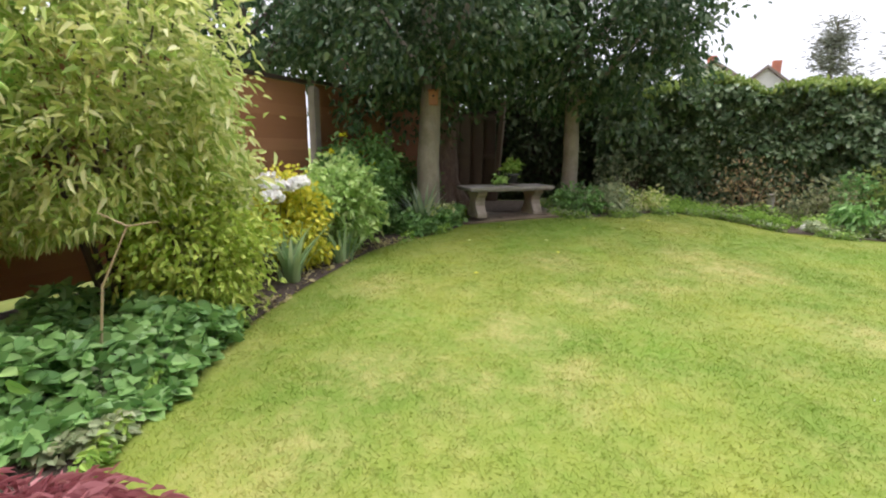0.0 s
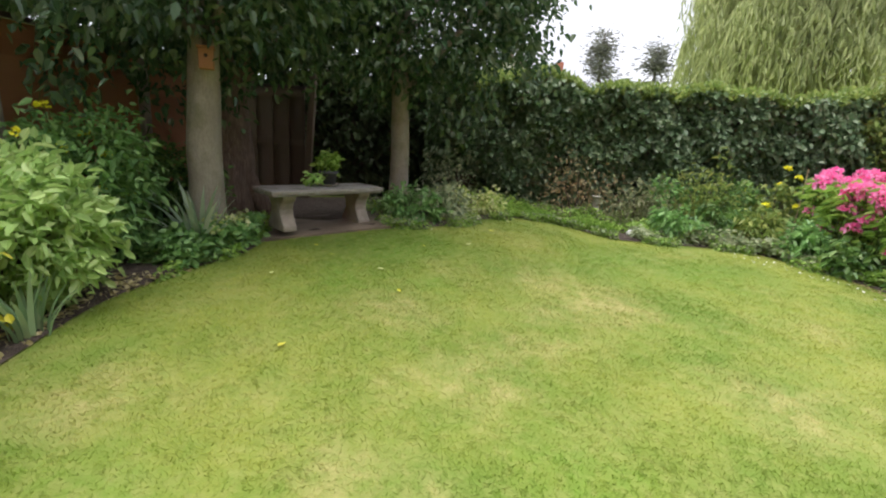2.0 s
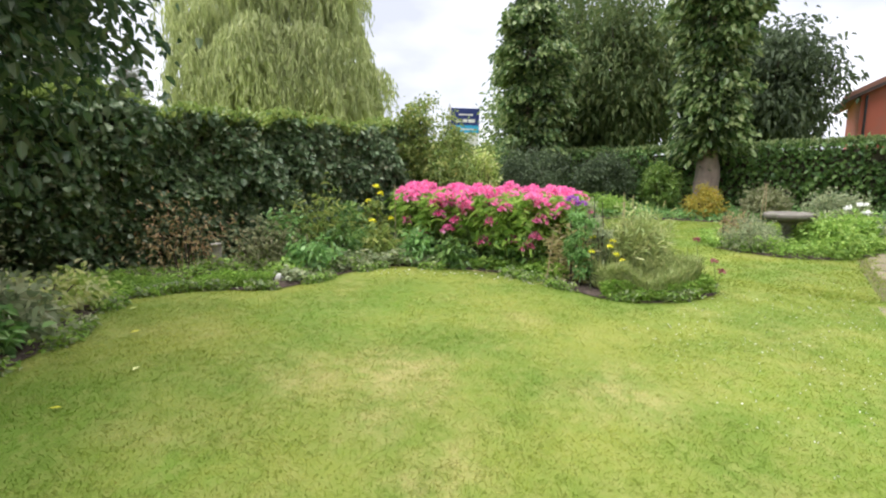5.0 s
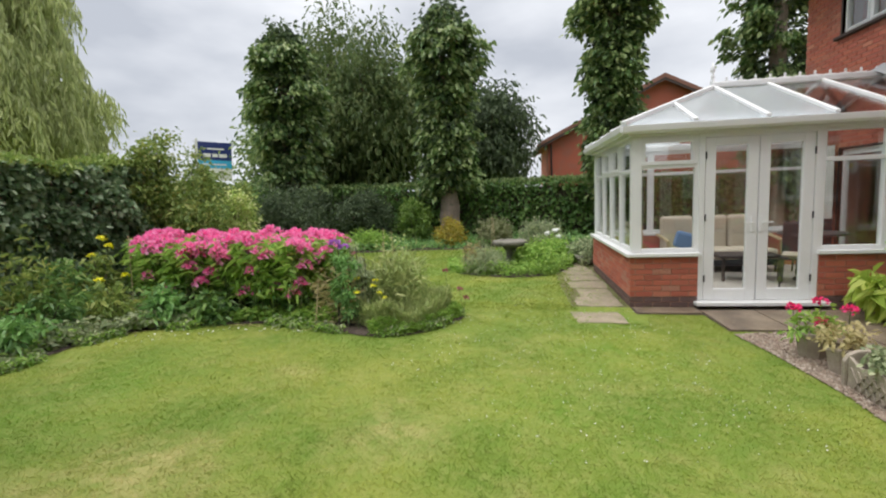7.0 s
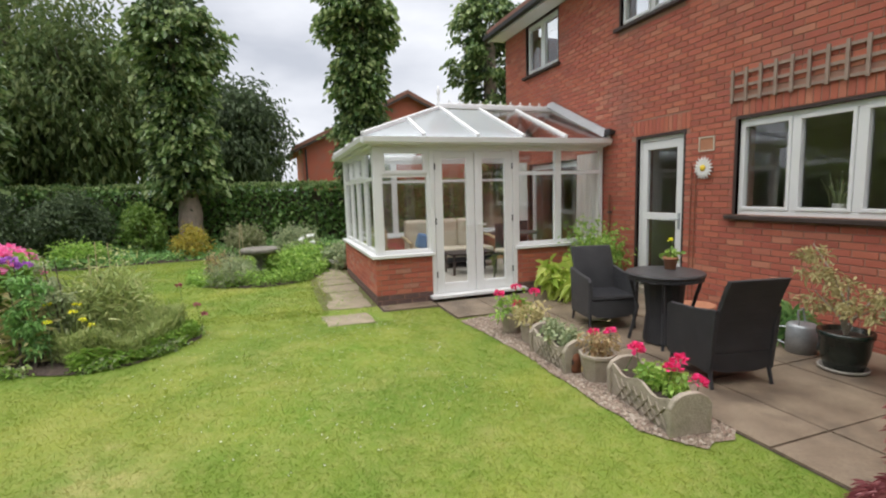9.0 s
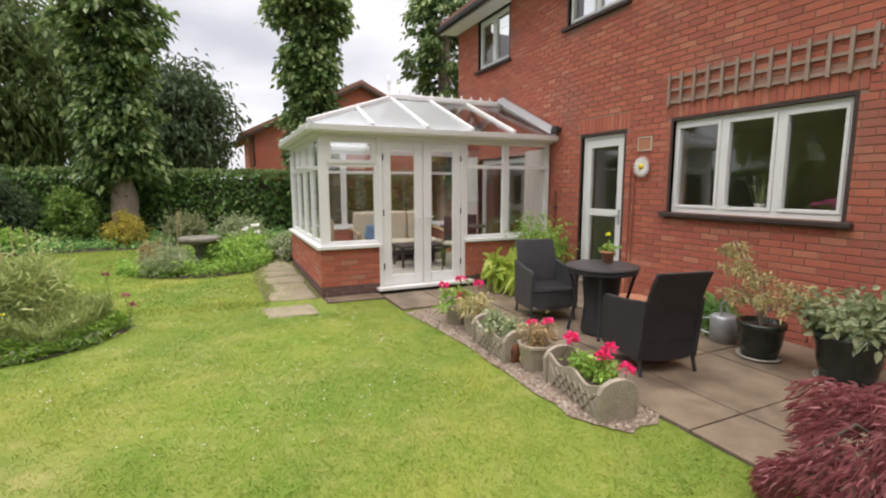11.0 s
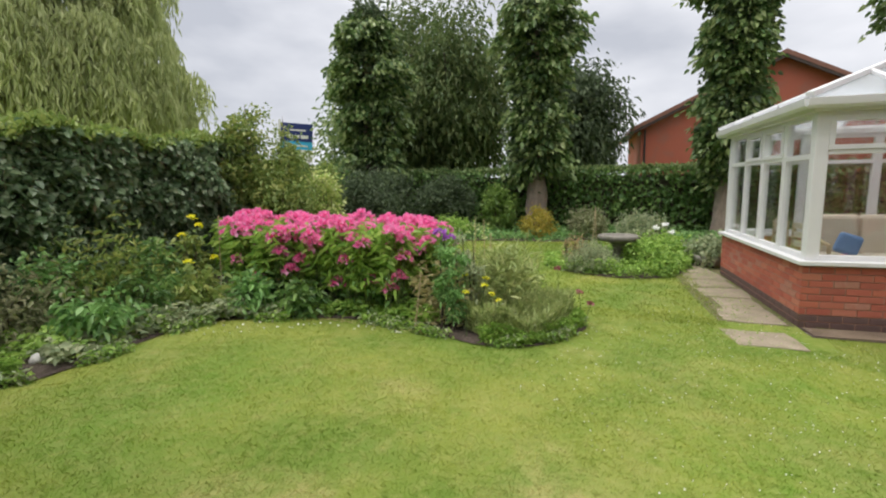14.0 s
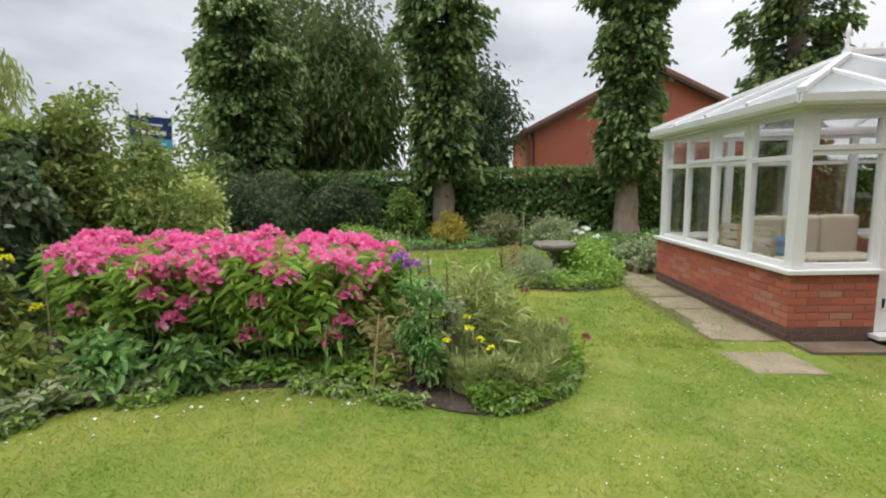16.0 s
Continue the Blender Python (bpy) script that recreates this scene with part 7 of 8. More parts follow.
# ---- rattan furniture ----
def rattan_chair(m, label):
    c = thing("rattan_chair", label, "chair", m, "rattan garden chairs")
    part("seat", Shape().box(-0.27, 0.27, -0.26, 0.27, 0.36, 0.42), M_RATTAN, c, bevel=0.02)
    part("front_apron", Shape().prism([(-0.27, 0.36), (-0.27, 0.2), (-0.2, 0.155), (0.0, 0.14), (0.2, 0.155), (0.27, 0.2), (0.27, 0.36)], 0.235, 0.265), M_RATTAN, c)
    curve = [(-0.26 - 0.17 * (j / 9) ** 2.0, 0.3 + 0.66 * j / 9) for j in range(10)]
    part("backrest", Shape().prism(curve + [(y - 0.05, z) for y, z in curve[::-1]], -0.275, 0.275, Matrix(((0, 1, 0, 0), (1, 0, 0, 0), (0, 0, 1, 0), (0, 0, 0, 1)))), M_RATTAN, c, bevel=0.012)
    part("back_panel", Shape().prism([(-0.27, 0.3), (-0.27, 0.16), (-0.15, 0.13), (0.15, 0.13), (0.27, 0.16), (0.27, 0.3)], -0.305, -0.262), M_RATTAN, c)
    for sx in (-1, 1):
        part("arm_panel", Shape().prism([(-0.3, 0.13), (0.27, 0.15), (0.29, 0.6), (0.25, 0.64), (-0.05, 0.655), (-0.36, 0.7)], 0, 0.05, Matrix(((0, 1, 0, 0.265 if sx > 0 else -0.315), (1, 0, 0, 0), (0, 0, 1, 0), (0, 0, 0, 1)))), M_RATTAN, c, bevel=0.012)
        for sy, fy in ((0.23, 0.02), (-0.28, -0.04)):
            part("leg", Shape().tube([(sx * 0.28, sy, 0.16), (sx * 0.285, sy + fy, 0.0)], 0.019, 0.015, 8), M_RATTAN, c)
    return c


PZ = 0.024
rattan_chair(pose(1.1, -0.36, PZ, 0, 0, -101) @ Matrix.Scale(0.92, 4), "black woven rattan armchair with its back to the lawn")
rattan_chair(pose(2.72, -0.48, PZ, 0, 0, 76) @ Matrix.Scale(0.92, 4), "black woven rattan armchair facing the table")
tb = thing("patio_table", "round black rattan table with a glossy dark top", "table", pose(1.93, -0.6, PZ))
part("tabletop", Shape().lathe([(0.34, 0.7), (0.37, 0.705), (0.375, 0.715), (0.37, 0.73), (0.355, 0.735)], 32), M_SLATE, tb, smooth=False)
part("rim", Shape().lathe([(0.33, 0.66), (0.36, 0.66), (0.365, 0.699), (0.33, 0.699)], 32), M_RATTAN, tb)
part("skirt", Shape().lathe([(0.2, 0.02), (0.17, 0.3), (0.2, 0.64)], 16), M_RATTAN, tb, "woven rattan centre column")
for i in range(4):
    a = math.pi / 4 + i * math.pi / 2
    part("leg", Shape().tube([(0.33 * math.cos(a), 0.33 * math.sin(a), 0.66), (0.25 * math.cos(a), 0.25 * math.sin(a), 0.35), (0.33 * math.cos(a), 0.33 * math.sin(a), 0.0)], 0.018, 0.016, 8), M_RATTAN, tb)
tpot = thing("table_pot", "small terracotta pot with a yellow flower on the table", "potted plant", pose(2.0, -0.74, PZ + 0.737))
part("pot", Shape().lathe([(0.05, 0), (0.068, 0.1), (0.076, 0.1), (0.076, 0.125), (0.065, 0.125), (0.06, 0.11)], 16), M_TERRA, tpot, smooth=True)
part("stem", Shape().tube([(0, 0, 0.1), (0.01, 0.0, 0.2), (-0.005, 0.01, 0.3)], 0.004, 0.003, 5), M_STEM, tpot)
P, _k = ball_points(26, (-0.005, 0.01, 0.31), (0.018, 0.018, 0.013), 0.7)
part("flower", leaf_mesh("flower", P, rng.normal(size=P.shape), 0.02, 0.9, 0, material=L_YELLOW), L_YELLOW, tpot)
crown("leaves", L_MID, tpot, (0, 0, 0.15), (0.06, 0.06, 0.04), 60, 0.05, 0.02, 0.2, 0.6)
tagged(part("floor_bowl", Shape().lathe([(0.12, 0), (0.2, 0.12), (0.22, 0.17), (0.2, 0.17), (0.17, 0.12)], 18, (2.45, -1.6, PZ)), M_TERRA, smooth=True), "wide terracotta bowl on the patio by the wall", "bowl")

# ---- planters along the lawn edge ----
def trough(m, length, label, leaves, flowers=()):
    """A cast-stone trough with lattice relief on its sides and arched ends."""
    t = thing("stone_trough", label, "planter", m, "stone planters")
    L, W, H = length / 2, 0.13, 0.2
    for sy in (-1, 1):
        out = []
        nseg = 24
        for i in range(nseg + 1):
            u = -L + 2 * L * i / nseg
            out.append((u, H + 0.035 * math.cos(u / L * math.pi * 2.0) * 0.7 + 0.02))
        side_wall = part("side", Shape().prism([(-L, 0), (L, 0)] + out[::-1], sy * W - (0.022 if sy > 0 else 0.0), sy * W + (0.0 if sy > 0 else 0.022)), M_CONCRETE, t)
        yl = sy * (W + 0.004)
        nd = int(length / 0.085)
        sl = Shape()
        for i in range(nd):
            for d in (1, -1):
                xa = -L + 0.03 + (2 * L - 0.06) * i / nd
                xb = xa + 0.13 * d
                if -L < xb < L:
                    a, b = Vector((xa, yl, 0.025)), Vector((xb, yl, 0.17))
                    q = b - a
                    sl.box(0, q.length, -0.006, 0.006, -0.008, 0.008, Matrix.Translation(a) @ q.to_track_quat("X", "Y").to_matrix().to_4x4())
        part("lattice_relief", sl, M_CONCRETE, side_wall)
    arch = [(-0.15, 0), (0.15, 0), (0.155, 0.2), (0.12, 0.255), (0.06, 0.285), (0, 0.29), (-0.06, 0.285), (-0.12, 0.255), (-0.155, 0.2)]
    for sx in (-1, 1):
        part("end", Shape().prism(arch, -0.022, 0.022, pose(sx * L, 0, 0, 0, 0, 90)), M_CONCRETE, t, bevel=0.008)
    part("soil", Shape().box(-L + 0.02, L - 0.02, -W + 0.024, W - 0.024, 0.02, 0.18), M_SOIL, t)
    crown("leaves", leaves, t, (0, 0, 0.24), (L * 0.85, 0.11, 0.075), int(1000 * length), 0.045, 0.035, 0.2, 0.7)
    return t


tr = trough(pose(0.78, 0.6, 0.012, 0, 0, -8), 0.72, "lattice stone trough of red geraniums", L_MID)
flower_heads("geranium_bloom", "bright pinkish red geranium bloom", [(0.6, 0.62, 0.38), (0.45, 0.55, 0.33), (0.66, 0.5, 0.4), (0.93, 0.63, 0.42), (1.02, 0.55, 0.38)], 0.045, 46, 0.035, L_RED, M_STEM, 0.2, group="geranium blooms")
trough(pose(1.92, 0.64, 0.012, 0, 0, -2), 0.62, "lattice stone trough of grey lavender", L_GREY)


def faceted_pot(m, r, h, label, leaves, lr=0.0, size=0.05, n=700):
    t = thing("stone_pot", label, "planter", m, "stone planters")
    part("pot", Shape().lathe([(r * 0.78, 0), (r * 0.9, h * 0.5), (r, h * 0.86), (r * 1.06, h * 0.87), (r * 1.06, h), (r * 0.9, h), (r * 0.85, h * 0.85)], 8), M_CONCRETE, t, bevel=0.006)
    crown("leaves", leaves, t, (0, 0, h + 0.06), (r * 1.05 + lr, r * 1.05 + lr, 0.1), n // 2, size, 0.04, 0.2, 0.6)
    return t


faceted_pot(pose(1.42, 0.6, 0.012), 0.15, 0.23, "six-sided stone pot with small reddish plants", L_RUSSET, size=0.04)
flower_heads("geranium_bloom", "bright pinkish red geranium bloom", [(1.36, 0.52, 0.42), (1.45, 0.62, 0.4)], 0.035, 36, 0.03, L_RED, M_STEM, 0.2, group="geranium blooms")
faceted_pot(pose(2.52, 0.6, 0.012), 0.13, 0.22, "stone pot with dry brownish foliage", L_STRAW, 0.03)
faceted_pot(pose(2.92, 0.62, 0.012), 0.14, 0.24, "stone pot of pink geraniums near the conservatory", L_MID, 0.08, 0.06)
flower_heads("geranium_bloom", "bright pinkish red geranium bloom", [(2.95, 0.55, 0.5), (2.8, 0.4, 0.46), (3.05, 0.72, 0.42), (2.75, 0.65, 0.36)], 0.05, 46, 0.035, L_RED, M_STEM, 0.2, group="geranium blooms")
lg = thing("log_figure", "small brown rustic log ornament", "ornament", pose(1.63, 0.68, 0.012, 0, 0, 30))
part("log", Shape().lathe([(0.06, 0), (0.075, 0.03), (0.07, 0.12), (0.055, 0.17), (0.02, 0.19)], 10), M_RUST, lg, smooth=True)
# no recess: a dark disc on the log paints the hollow's shade
part("dark_hollow_disc", Shape().lathe([(0.028, 0), (0.028, 0.006)], 10), M_TIMBER_DK, lg).matrix_basis = pose(0.0, 0.069, 0.1, 90, 0, 0)


def glazed_pot(x, y, r, h, label):
    t = thing("glazed_pot", label, "potted plant", pose(x, y, PZ), "dark glazed pots")
    part("saucer", Shape().lathe([(r * 0.8, 0), (r * 0.92, 0.01), (r * 0.95, 0.03), (r * 0.86, 0.03), (r * 0.8, 0.012)], 24), M_STONE, t, smooth=True)
    part("pot", Shape().lathe([(r * 0.72, 0.013), (r * 0.9, h * 0.45), (r * 0.97, h * 0.85), (r * 1.04, h * 0.88), (r * 1.04, h), (r * 0.9, h), (r * 0.86, h * 0.86)], 24), M_GLAZE, t, smooth=True)
    part("compost", Shape().lathe([(r * 0.87, h * 0.8), (r * 0.86, h * 0.88)], 20), M_SOIL, t)
    return t


g1 = glazed_pot(0.74, -1.38, 0.19, 0.34, "black glazed pot with a small bronze-leaved acer")
s = Shape()
for i in range(6):
    a = i * 1.05
    s.tube([(0, 0, 0.3), (0.05 * math.cos(a), 0.05 * math.sin(a), 0.45), (0.25 * math.cos(a), 0.25 * math.sin(a), 0.62 + 0.06 * (i % 3))], 0.012, 0.004, 6)
part("branches", s, M_BARK, g1)
for dx, dy, dz, lr in ((0.3, 0.0, 1.04, 0.12), (0.22, 0.04, 0.88, 0.16), (0.1, -0.04, 0.76, 0.18), (-0.02, 0.05, 0.64, 0.2), (-0.34, 0.0, 0.74, 0.2), (-0.24, 0.06, 0.58, 0.24), (0.2, 0.08, 0.6, 0.16)):
    crown("leaf_layer", L_ACER, g1, (dx * 0.95, dy, dz * 0.92), (lr * 0.95, lr * 0.95, 0.035), 150, 0.05, 0.025, 0.1, 0.42, droop=0.3)
part("leader", Shape().tube([(0, 0, 0.3), (0.03, 0, 0.6), (0.14, 0, 0.82), (0.3, 0, 1.05)], 0.014, 0.004, 6), M_BARK, g1)
g2 = glazed_pot(0.1, -1.45, 0.23, 0.4, "large black glazed pot with a low leafy shrub")
crown("leaves", L_GREY, g2, (0, 0, 0.5), (0.26, 0.26, 0.17), 1300, 0.07, 0.06, 0.3, 0.6)
wc = thing("watering_can", "galvanised steel watering can", "watering can", pose(1.18, -1.52, PZ, 0, 0, 200))
part("body", Shape().lathe([(0.125, 0), (0.125, 0.25), (0.11, 0.27)], 20), M_GALV, wc, smooth=True)
part("spout", Shape().tube([(0.11, 0, 0.06), (0.25, 0, 0.2), (0.33, 0, 0.28)], 0.028, 0.018, 8), M_GALV, wc, smooth=True)
part("rose", Shape().tube([(0.32, 0, 0.27), (0.36, 0, 0.31)], 0.02, 0.045, 10), M_GALV, wc)
part("handle", Shape().tube([(0, -0.1, 0.27), (-0.02, -0.08, 0.4), (-0.02, 0.08, 0.4), (0, 0.1, 0.27)], 0.009, 0.009, 6), M_GALV, wc)
part("rear_handle", Shape().tube([(-0.12, 0, 0.22), (-0.22, 0, 0.2), (-0.22, 0, 0.08), (-0.12, 0, 0.05)], 0.009, 0.009, 6), M_GALV, wc)
bush("pot_grass", "small tuft of green leaves by the wall", 1.4, -1.72, 0.13, 0.32, 420, 0.13, L_DEEP, "plant", width=0.15, z=PZ)
hos = bush("hosta_plant", "large bright green hosta with broad arching leaves", 4.2, -0.92, 0.46, 0.5, 300, 0.22, L_FRESH, "plant", width=0.42, z=PZ, clump=0.06, inner=0.35, droop=0.4)
bush("patio_shrub", "golden green shrub beside the conservatory", 4.38, -1.6, 0.4, 1.02, 1700, 0.075, L_MID, z=PZ, clump=0.12)
swords("patio_shrub", "wispy upright yellow-green stems", 4.35, -1.5, 40, 1.15, L_LIME, spread=0.45, width=0.012, z=PZ)

# ---- red maple at the corner of the border ----
mp = thing("red_maple", "low weeping maple with finely cut dark red leaves", "shrub", pose(-1.06, 0.28, 0.0))
s = Shape()
for i in range(8):
    a = i * 0.8
    s.tube([(0, 0, -0.05), (0.1 * math.cos(a), 0.1 * math.sin(a), 0.4), (0.35 * math.cos(a), 0.35 * math.sin(a), 0.55), (0.55 * math.cos(a), 0.55 * math.sin(a), 0.35)], 0.016, 0.005, 6)
part("branches", s, M_BARK_DK, mp)
n = 30000
P, d = ball_points(n, (0, 0, 0.12), (0.62, 0.62, 0.62), 0.72)
keep = P[:, 2] > 0.05
P, d = P[keep], d[keep]
lump = np.array([noise.noise(Vector(p) * 4.5) for p in P])
keep = lump > -0.28
P, d = P[keep] + d[keep] * (lump[keep] * 0.14)[:, None], d[keep]
part("leaves", leaf_mesh("leaves", P, d * np.array([1, 1, 0.15]) + rng.normal(size=P.shape) * 0.35 + np.array([0, 0, -0.35]), 0.052, 0.14, 0.3, material=L_MAPLE), L_MAPLE, mp)

# ---- things on the house wall ----
W = WALL_Y
trl = thing("wall_trellis", "weathered square timber trellis fixed above the window", "trellis", pose(0, W, 0))
for i in range(13):
    xx = 0.44 + i * 2.06 / 12
    part("upright", Shape().box(xx - 0.016, xx + 0.016, 0.024, 0.042, 2.56, 2.94), M_TRELLIS, trl)
for zz in (2.6, 2.745, 2.89):
    part("rail", Shape().box(0.4, 2.54, 0.006, 0.0235, zz - 0.016, zz + 0.016), M_TRELLIS, trl)
ds = thing("daisy_ornament", "white metal daisy wall ornament with yellow centre", "ornament", pose(2.85, W + 0.05, 1.83, 90, 0, 180))
for i in range(18):
    a = i * 2 * math.pi / 18
    m = pose(0, 0, 0, 0, 0, math.degrees(a))
    s = Shape().add([m @ Vector(p) for p in ((0.03, -0.01, 0.004), (0.105, -0.0145, 0.008), (0.15, 0, 0.002), (0.105, 0.0145, 0.008), (0.03, 0.01, 0.004), (0.09, 0, 0.014), (0.03, -0.01, -0.002), (0.105, -0.0145, 0.0), (0.15, 0, -0.003), (0.105, 0.0145, 0.0), (0.03, 0.01, -0.002))],
                    [(0, 1, 5), (1, 2, 5), (2, 3, 5), (3, 4, 5), (4, 0, 5), (10, 9, 8, 7, 6), (0, 6, 7, 1), (1, 7, 8, 2), (2, 8, 9, 3), (3, 9, 10, 4)])
    part("petal", s, M_WHITE, ds)
part("centre", Shape().lathe([(0.04, 0.0), (0.037, 0.018), (0.025, 0.028), (0.005, 0.031)], 16), M_YELLOW, ds, "yellow domed centre", smooth=True)
for i, xx in enumerate((2.98, 3.05)):
    r = tagged(part("iron_stake", Shape().tube([(xx, W + 0.03, PZ), (xx + 0.01, W + 0.02, 0.9), (xx, W + 0.02, 1.85)], 0.007, 0.007, 6), M_RUST), "thin rusty iron stake against the wall", "plant stake", group="iron stakes")
vent = thing("air_brick", "cream outlined wall vent in the brickwork", "vent", pose(2.85, W, 2.13))
for bx in ((-0.115, 0.115, 0, 0.015, 0.075, 0.09), (-0.115, 0.115, 0, 0.015, -0.09, -0.075), (-0.115, -0.1, 0, 0.015, -0.075, 0.075), (0.1, 0.115, 0, 0.015, -0.075, 0.075)):
    part("frame_bar", Shape().box(*bx), M_CREAM, vent)
part("grille", Shape().box(-0.1, 0.1, -0.004, 0.006, -0.075, 0.075), M_TERRA, vent)
wl2 = thing("security_light", "small black outdoor wall light", "wall light", pose(4.62, W, 2.5))
part("mount", Shape().box(-0.03, 0.03, 0, 0.06, -0.03, 0.03), M_METAL_DK, wl2)
part("head", Shape().box(-0.07, 0.07, 0.061, 0.15, -0.05, 0.05, taper=0.01), M_METAL_DK, wl2, bevel=0.01)
pp = thing("waste_pipe", "short rust-brown pipe on the wall", "pipe", pose(4.66, W + 0.045, 0))
part("pipe", Shape().tube([(0, 0, 0.02), (0, 0, 1.5)], 0.02, 0.02, 8), M_RUST, pp)
part("clip", Shape().box(-0.028, 0.028, -0.04, 0.026, 1.2, 1.23), M_METAL_DK, pp)
al = swords("window_plant", "spider plant in a white pot on the kitchen sill", 1.5, W - 0.32, 26, 0.34, L_GREY, spread=1.0, width=0.02, z=1.38)
part("pot", Shape().lathe([(0.045, -0.1), (0.06, 0.0), (0.055, 0.0), (0.05, -0.02)], 14), M_WHITE, al, smooth=True)
tagged(part("window_board", Shape().box(0.5, 2.5, W - 0.45, W - 0.305, 1.23, 1.27), M_WHITE), "white inner window board in the kitchen", "window sill", kind="structure")

# ---- inside the conservatory ----
FZ = 0.102


def sofa(m, w, label):
    t = thing("sofa", label, "sofa", m, "conservatory sofas")
    part("frame", Shape().box(-w / 2, w / 2, -0.36, 0.36, 0.12, 0.22), M_RATTAN, t, bevel=0.01)
    for sx in (-1, 1):
        for sy in (-1, 1):
            part("leg", Shape().tube([(sx * (w / 2 - 0.06), sy * 0.3, 0.12), (sx * (w / 2 - 0.06), sy * 0.3, 0)], 0.025, 0.02, 8), M_RATTAN, t)
        part("arm", Shape().tube([(sx * w / 2, 0.34, 0.22), (sx * w / 2, 0.34, 0.55), (sx * w / 2, 0.0, 0.6), (sx * w / 2, -0.36, 0.62)], 0.03, 0.03, 8), M_CANE, t)
    k = max(1, round(w / 0.6))
    for i in range(k):
        xa, xb = -w / 2 + 0.04 + (w - 0.08) * i / k, -w / 2 + 0.04 + (w - 0.08) * (i + 1) / k
        part("seat_cushion", Shape().box(xa + 0.005, xb - 0.005, -0.22, 0.38, 0.221, 0.4), M_CREAM, t, bevel=0.05)
        part("back_cushion", Shape().box(xa + 0.005, xb - 0.005, -0.4, -0.221, 0.3, 0.96), M_CREAM, t, bevel=0.06)
    return t


sofa(pose(7.3, -0.22, FZ, 0, 0, 90), 1.8, "cream cushioned conservatory sofa")
for i, x in enumerate((5.82, 6.48)):
    c = thing("slatted_chair", "pale wooden chair with horizontal back slats", "chair", pose(x, 1.22, FZ, 0, 0, 180), "slatted chairs")
    part("seat", Shape().box(-0.23, 0.23, -0.22, 0.22, 0.42, 0.46), M_CREAM, c, bevel=0.012)
    for sx in (-1, 1):
        part("back_post", Shape().box(sx * 0.21 - 0.02, sx * 0.21 + 0.02, -0.26, -0.221, 0, 0.95), M_CANE, c)
        part("front_leg", Shape().box(sx * 0.21 - 0.02, sx * 0.21 + 0.02, 0.18, 0.215, 0, 0.42), M_CANE, c)
    for k in range(4):
        part("slat", Shape().box(-0.188, 0.188, -0.25, -0.23, 0.55 + 0.112 * k, 0.625 + 0.112 * k), M_CREAM, c)
cu = tagged(part("blue_cushion", Shape().box(-0.16, 0.16, -0.05, 0.05, 0, 0.3), M_BLUE, bevel=0.05), "plain blue scatter cushion on the sofa", "cushion")
cu.matrix_basis = pose(7.2, 0.4, FZ + 0.41, 0, -18, 90)
ct = thing("coffee_table", "dark coffee table in the conservatory", "table", pose(6.4, -0.3, FZ))
part("top", Shape().box(-0.28, 0.28, -0.45, 0.45, 0.36, 0.4), M_TIMBER_DK, ct, bevel=0.008)
for sx in (-1, 1):
    for sy in (-1, 1):
        part("leg", Shape().box(sx * 0.24 - 0.02, sx * 0.24 + 0.02, sy * 0.4 - 0.02, sy * 0.4 + 0.02, 0, 0.36), M_TIMBER_DK, ct)
dt = thing("dining_table", "dark round-edged dining table in the conservatory", "table", pose(6.2, -1.15, FZ))
part("top", Shape().lathe([(0.42, 0.7), (0.45, 0.71), (0.45, 0.735), (0.43, 0.74)], 24), M_SLATE, dt)
part("column", Shape().lathe([(0.22, 0), (0.2, 0.03), (0.05, 0.08), (0.05, 0.69)], 14), M_RATTAN, dt)
for i, (x, y, a) in enumerate(((5.75, -0.75, 60), (6.75, -1.45, 250))):
    c = thing("wicker_chair", "dark wicker chair with pale cushion", "chair", pose(x, y, FZ, 0, 0, a), "conservatory chairs")
    part("seat", Shape().box(-0.22, 0.22, -0.22, 0.22, 0.4, 0.44), M_RATTAN, c, bevel=0.01)
    part("cushion", Shape().box(-0.2, 0.2, -0.2, 0.2, 0.441, 0.48), M_CREAM, c, bevel=0.015)
    part("backrest", Shape().box(-0.22, 0.22, -0.25, -0.21, 0.44, 0.92), M_RATTAN, c, bevel=0.015)
    for sx in (-1, 1):
        for sy in (-1, 1):
            part("leg", Shape().tube([(sx * 0.19, sy * 0.19, 0.4), (sx * 0.21, sy * 0.21, 0)], 0.016, 0.014, 8), M_RATTAN, c)
for x in (5.15, 7.55):
    cur = Shape()
    v, f = [], []
    for i in range(25):
        u = i / 24
        yy = W + 0.1 + 0.035 * math.sin(u * 34)
        v += [(x - 0.32 + 0.64 * u, yy, FZ + 0.05), (x - 0.29 + 0.58 * u, yy, 2.2), (x - 0.32 + 0.64 * u, yy + 0.006, FZ + 0.05), (x - 0.29 + 0.58 * u, yy + 0.006, 2.2)]
    for i in range(24):
        f += [(4 * i, 4 * i + 4, 4 * i + 5, 4 * i + 1), (4 * i + 2, 4 * i + 3, 4 * i + 7, 4 * i + 6)]
    cur.add(v, f)
    tagged(part("curtain", cur, M_CURTAIN, smooth=True), "pale gathered curtain beside the lounge door", "curtain", group="curtains")


# ---- brickwork ----
BW, BH, BJ = 0.215, 0.065, 0.01


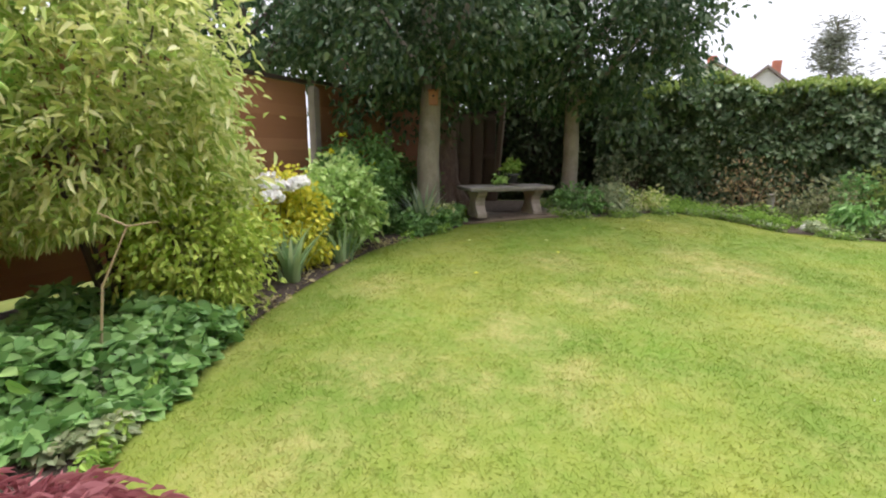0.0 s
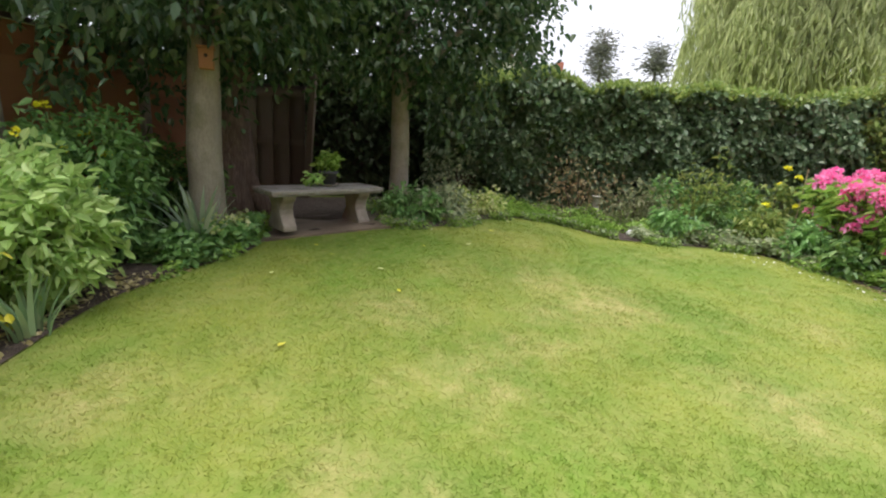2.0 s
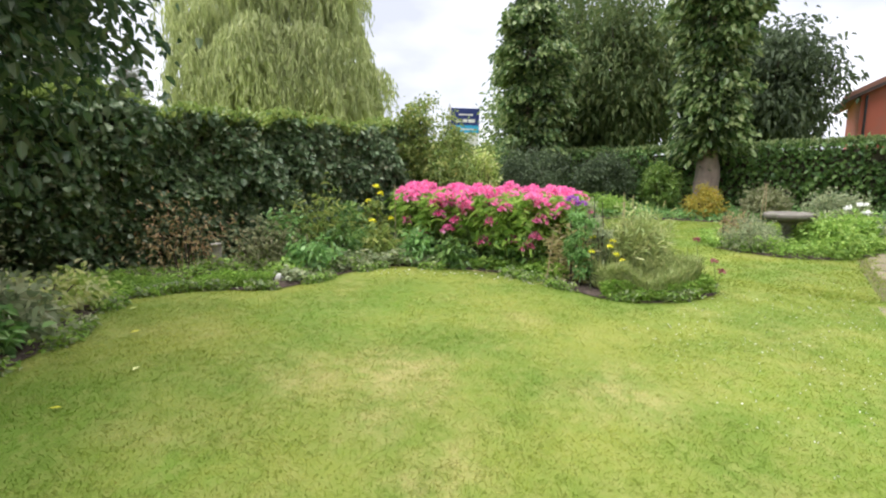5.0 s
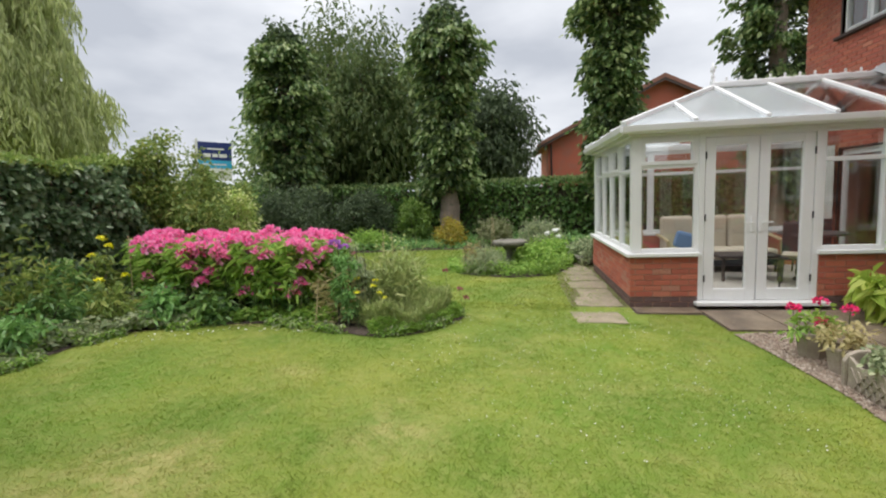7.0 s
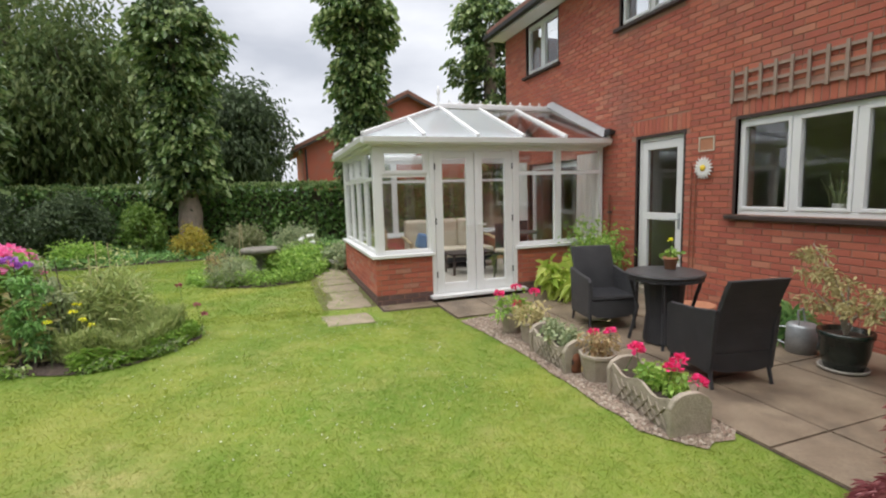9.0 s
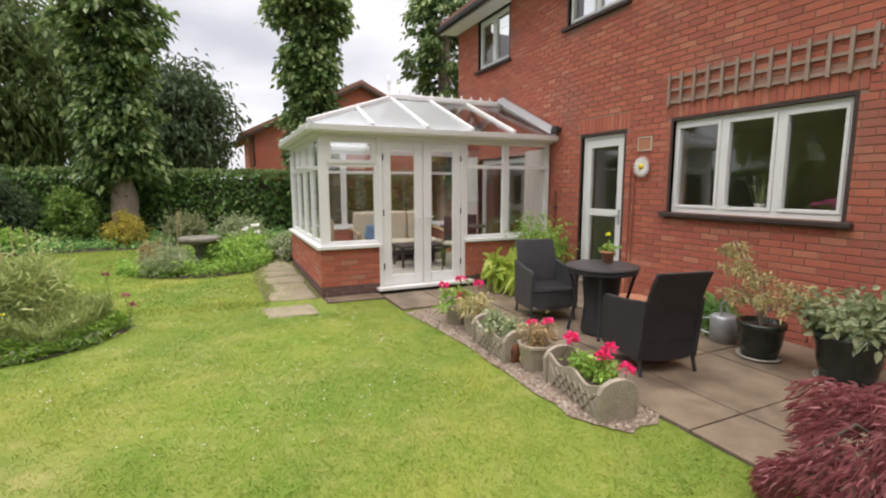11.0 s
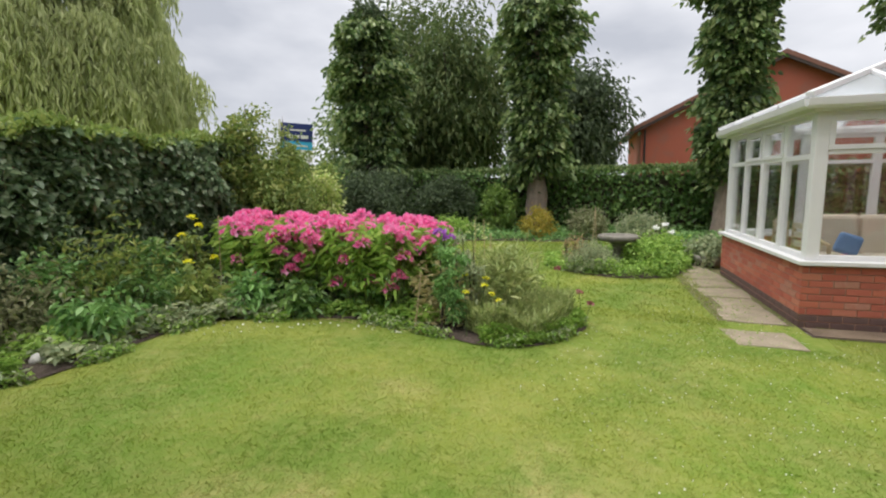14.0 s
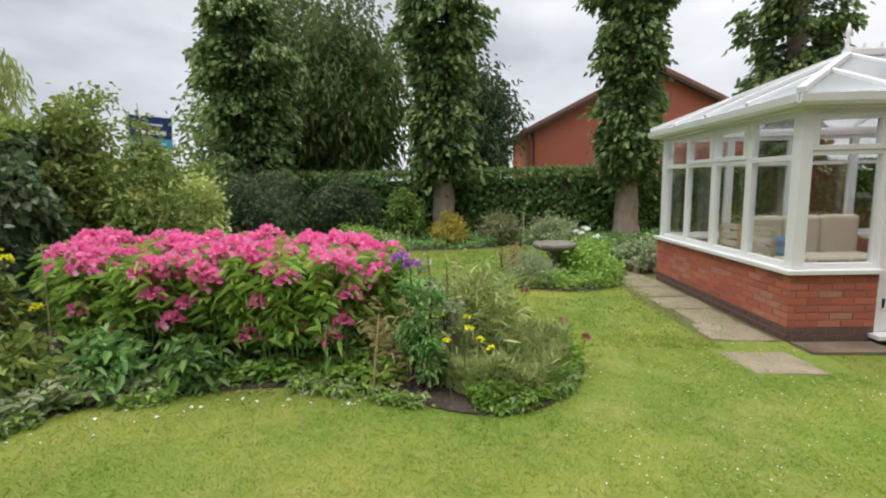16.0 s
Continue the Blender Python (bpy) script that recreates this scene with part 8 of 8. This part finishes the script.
def courses(u0, u1, z0, z1, holes):
    """Stretcher-bond places (start, end, foot) over a wall, cut at its openings."""
    out = []
    row = 0
    z = z0
    while z + BH <= z1 + 1e-6:
        u = u0 - (0.1125 if row % 2 else 0.0)
        while u < u1:
            spans = [(max(u, u0), min(u + BW, u1))]
            for a, b, c, d in holes:
                if c < z + BH - 0.004 and z + 0.004 < d:
                    nxt = []
                    for p, q in spans:
                        if b <= p or a >= q:
                            nxt.append((p, q))
                        else:
                            if a - p > 0.03:
                                nxt.append((p, a))
                            if q - b > 0.03:
                                nxt.append((b, q))
                    spans = nxt
            out += [(p, q, z) for p, q in spans if q - p > 0.03]
            u += BW + BJ
        z += BH + BJ
        row += 1
    return out


holes = []
for nm, (a, b, c, d) in OPENINGS.items():
    holes.append((a - 0.036, b + 0.036, c - (0.056 if "window" in nm else 0.3), d + 0.036))
soldiers = [(OPENINGS["kitchen_window"][0] - 0.1, OPENINGS["kitchen_window"][1] + 0.1, 2.41, 2.635), (OPENINGS["kitchen_door"][0] - 0.1, OPENINGS["kitchen_door"][1] + 0.1, 2.365, 2.59)]
places = courses(-4.0, HX1, -0.02, HTOP - 0.02, holes + soldiers)
cache = {}
near, rest = [], Shape()
for p, q, z in places:
    key = round(q - p, 3)
    if 0.3 < p < 4.6 and 0.3 < z < 1.6 and len(near) < 300 and key == 0.215:
        near.append((p, z))
    else:
        rest.add([(p, WALL_Y - 0.009, z), (q, WALL_Y - 0.009, z), (q, WALL_Y - 0.009, z + BH), (p, WALL_Y - 0.009, z + BH),
                  (p + 0.003, WALL_Y, z + 0.003), (q - 0.003, WALL_Y, z + 0.003), (q - 0.003, WALL_Y, z + BH - 0.003), (p + 0.003, WALL_Y, z + BH - 0.003)],
                 [(4, 7, 6, 5), (0, 4, 5, 1), (1, 5, 6, 2), (2, 6, 7, 3), (3, 7, 4, 0)])
for a, b, c, d in soldiers:
    n = int((b - a) / 0.075)
    for i in range(n):
        p = a + (b - a) * i / n
        rest.add([(p, WALL_Y - 0.009, c), (p + 0.066, WALL_Y - 0.009, c), (p + 0.066, WALL_Y - 0.009, d - 0.01), (p, WALL_Y - 0.009, d - 0.01),
                  (p + 0.003, WALL_Y, c + 0.003), (p + 0.063, WALL_Y, c + 0.003), (p + 0.063, WALL_Y, d - 0.013), (p + 0.003, WALL_Y, d - 0.013)],
                 [(4, 7, 6, 5), (0, 4, 5, 1), (1, 5, 6, 2), (2, 6, 7, 3), (3, 7, 4, 0)])
me = bpy.data.meshes.new("brickwork")
me.from_pydata(rest.v, [], rest.f)
me.materials.append(M_BRICK)
bw = part("brickwork", me, M_BRICK, wall, "courses of mixed red bricks")
bw["kind"] = "stuff"
me = bpy.data.meshes.new("brick")
me.from_pydata([(0, -0.009, 0), (BW, -0.009, 0), (BW, -0.009, BH), (0, -0.009, BH), (0.003, 0, 0.003), (BW - 0.003, 0, 0.003), (BW - 0.003, 0, BH - 0.003), (0.003, 0, BH - 0.003)], [],
               [(4, 7, 6, 5), (0, 4, 5, 1), (1, 5, 6, 2), (2, 6, 7, 3), (3, 7, 4, 0)])
me.materials.append(M_BRICK)
for p, z in near:
    o = part("brick", me, M_BRICK, wall)
    o.matrix_basis = pose(p, WALL_Y, z)

# the conservatory's low walls: front face towards -x, side face towards +y
pale = 0
for a, b, flip, owner in ((0.95, CY1, "front", dwarf), (WALL_Y + 0.01, -0.47, "front", dwarf_house), (CX0, CX1, "side", dwarf_side)):
    for p, q, z in courses(a, b, -0.06, SILL, []):
        w = round(q - p, 3)
        key = (w, "low")
        if key not in cache:
            mm = bpy.data.meshes.new("brick")
            mm.from_pydata([(0, -0.009, 0), (w, -0.009, 0), (w, -0.009, BH), (0, -0.009, BH), (0.003, 0, 0.003), (w - 0.003, 0, 0.003), (w - 0.003, 0, BH - 0.003), (0.003, 0, BH - 0.003)], [],
                           [(4, 7, 6, 5), (0, 4, 5, 1), (1, 5, 6, 2), (2, 6, 7, 3), (3, 7, 4, 0)])
            cache[key] = mm
        mm = cache[key]
        if not mm.materials:
            mm.materials.append(M_BRICK)
        o = part("brick", mm, M_BRICK, owner)
        o.matrix_basis = pose(CX0, p, z, 0, 0, 90) if flip == "front" else pose(q, CY1, z, 0, 0, 0) @ pose(-w, 0, 0)
        o.material_slots[0].link = "OBJECT"
        if z < 0.1:
            o.material_slots[0].material = M_BRICK_DARK
        elif w < 0.12 or (0.2 < z < 0.52 and rng.uniform() < 0.13):
            o.material_slots[0].material = M_BRICK_PALE if z < 0.55 and w > 0.15 else M_BRICK
        else:
            o.material_slots[0].material = M_BRICK
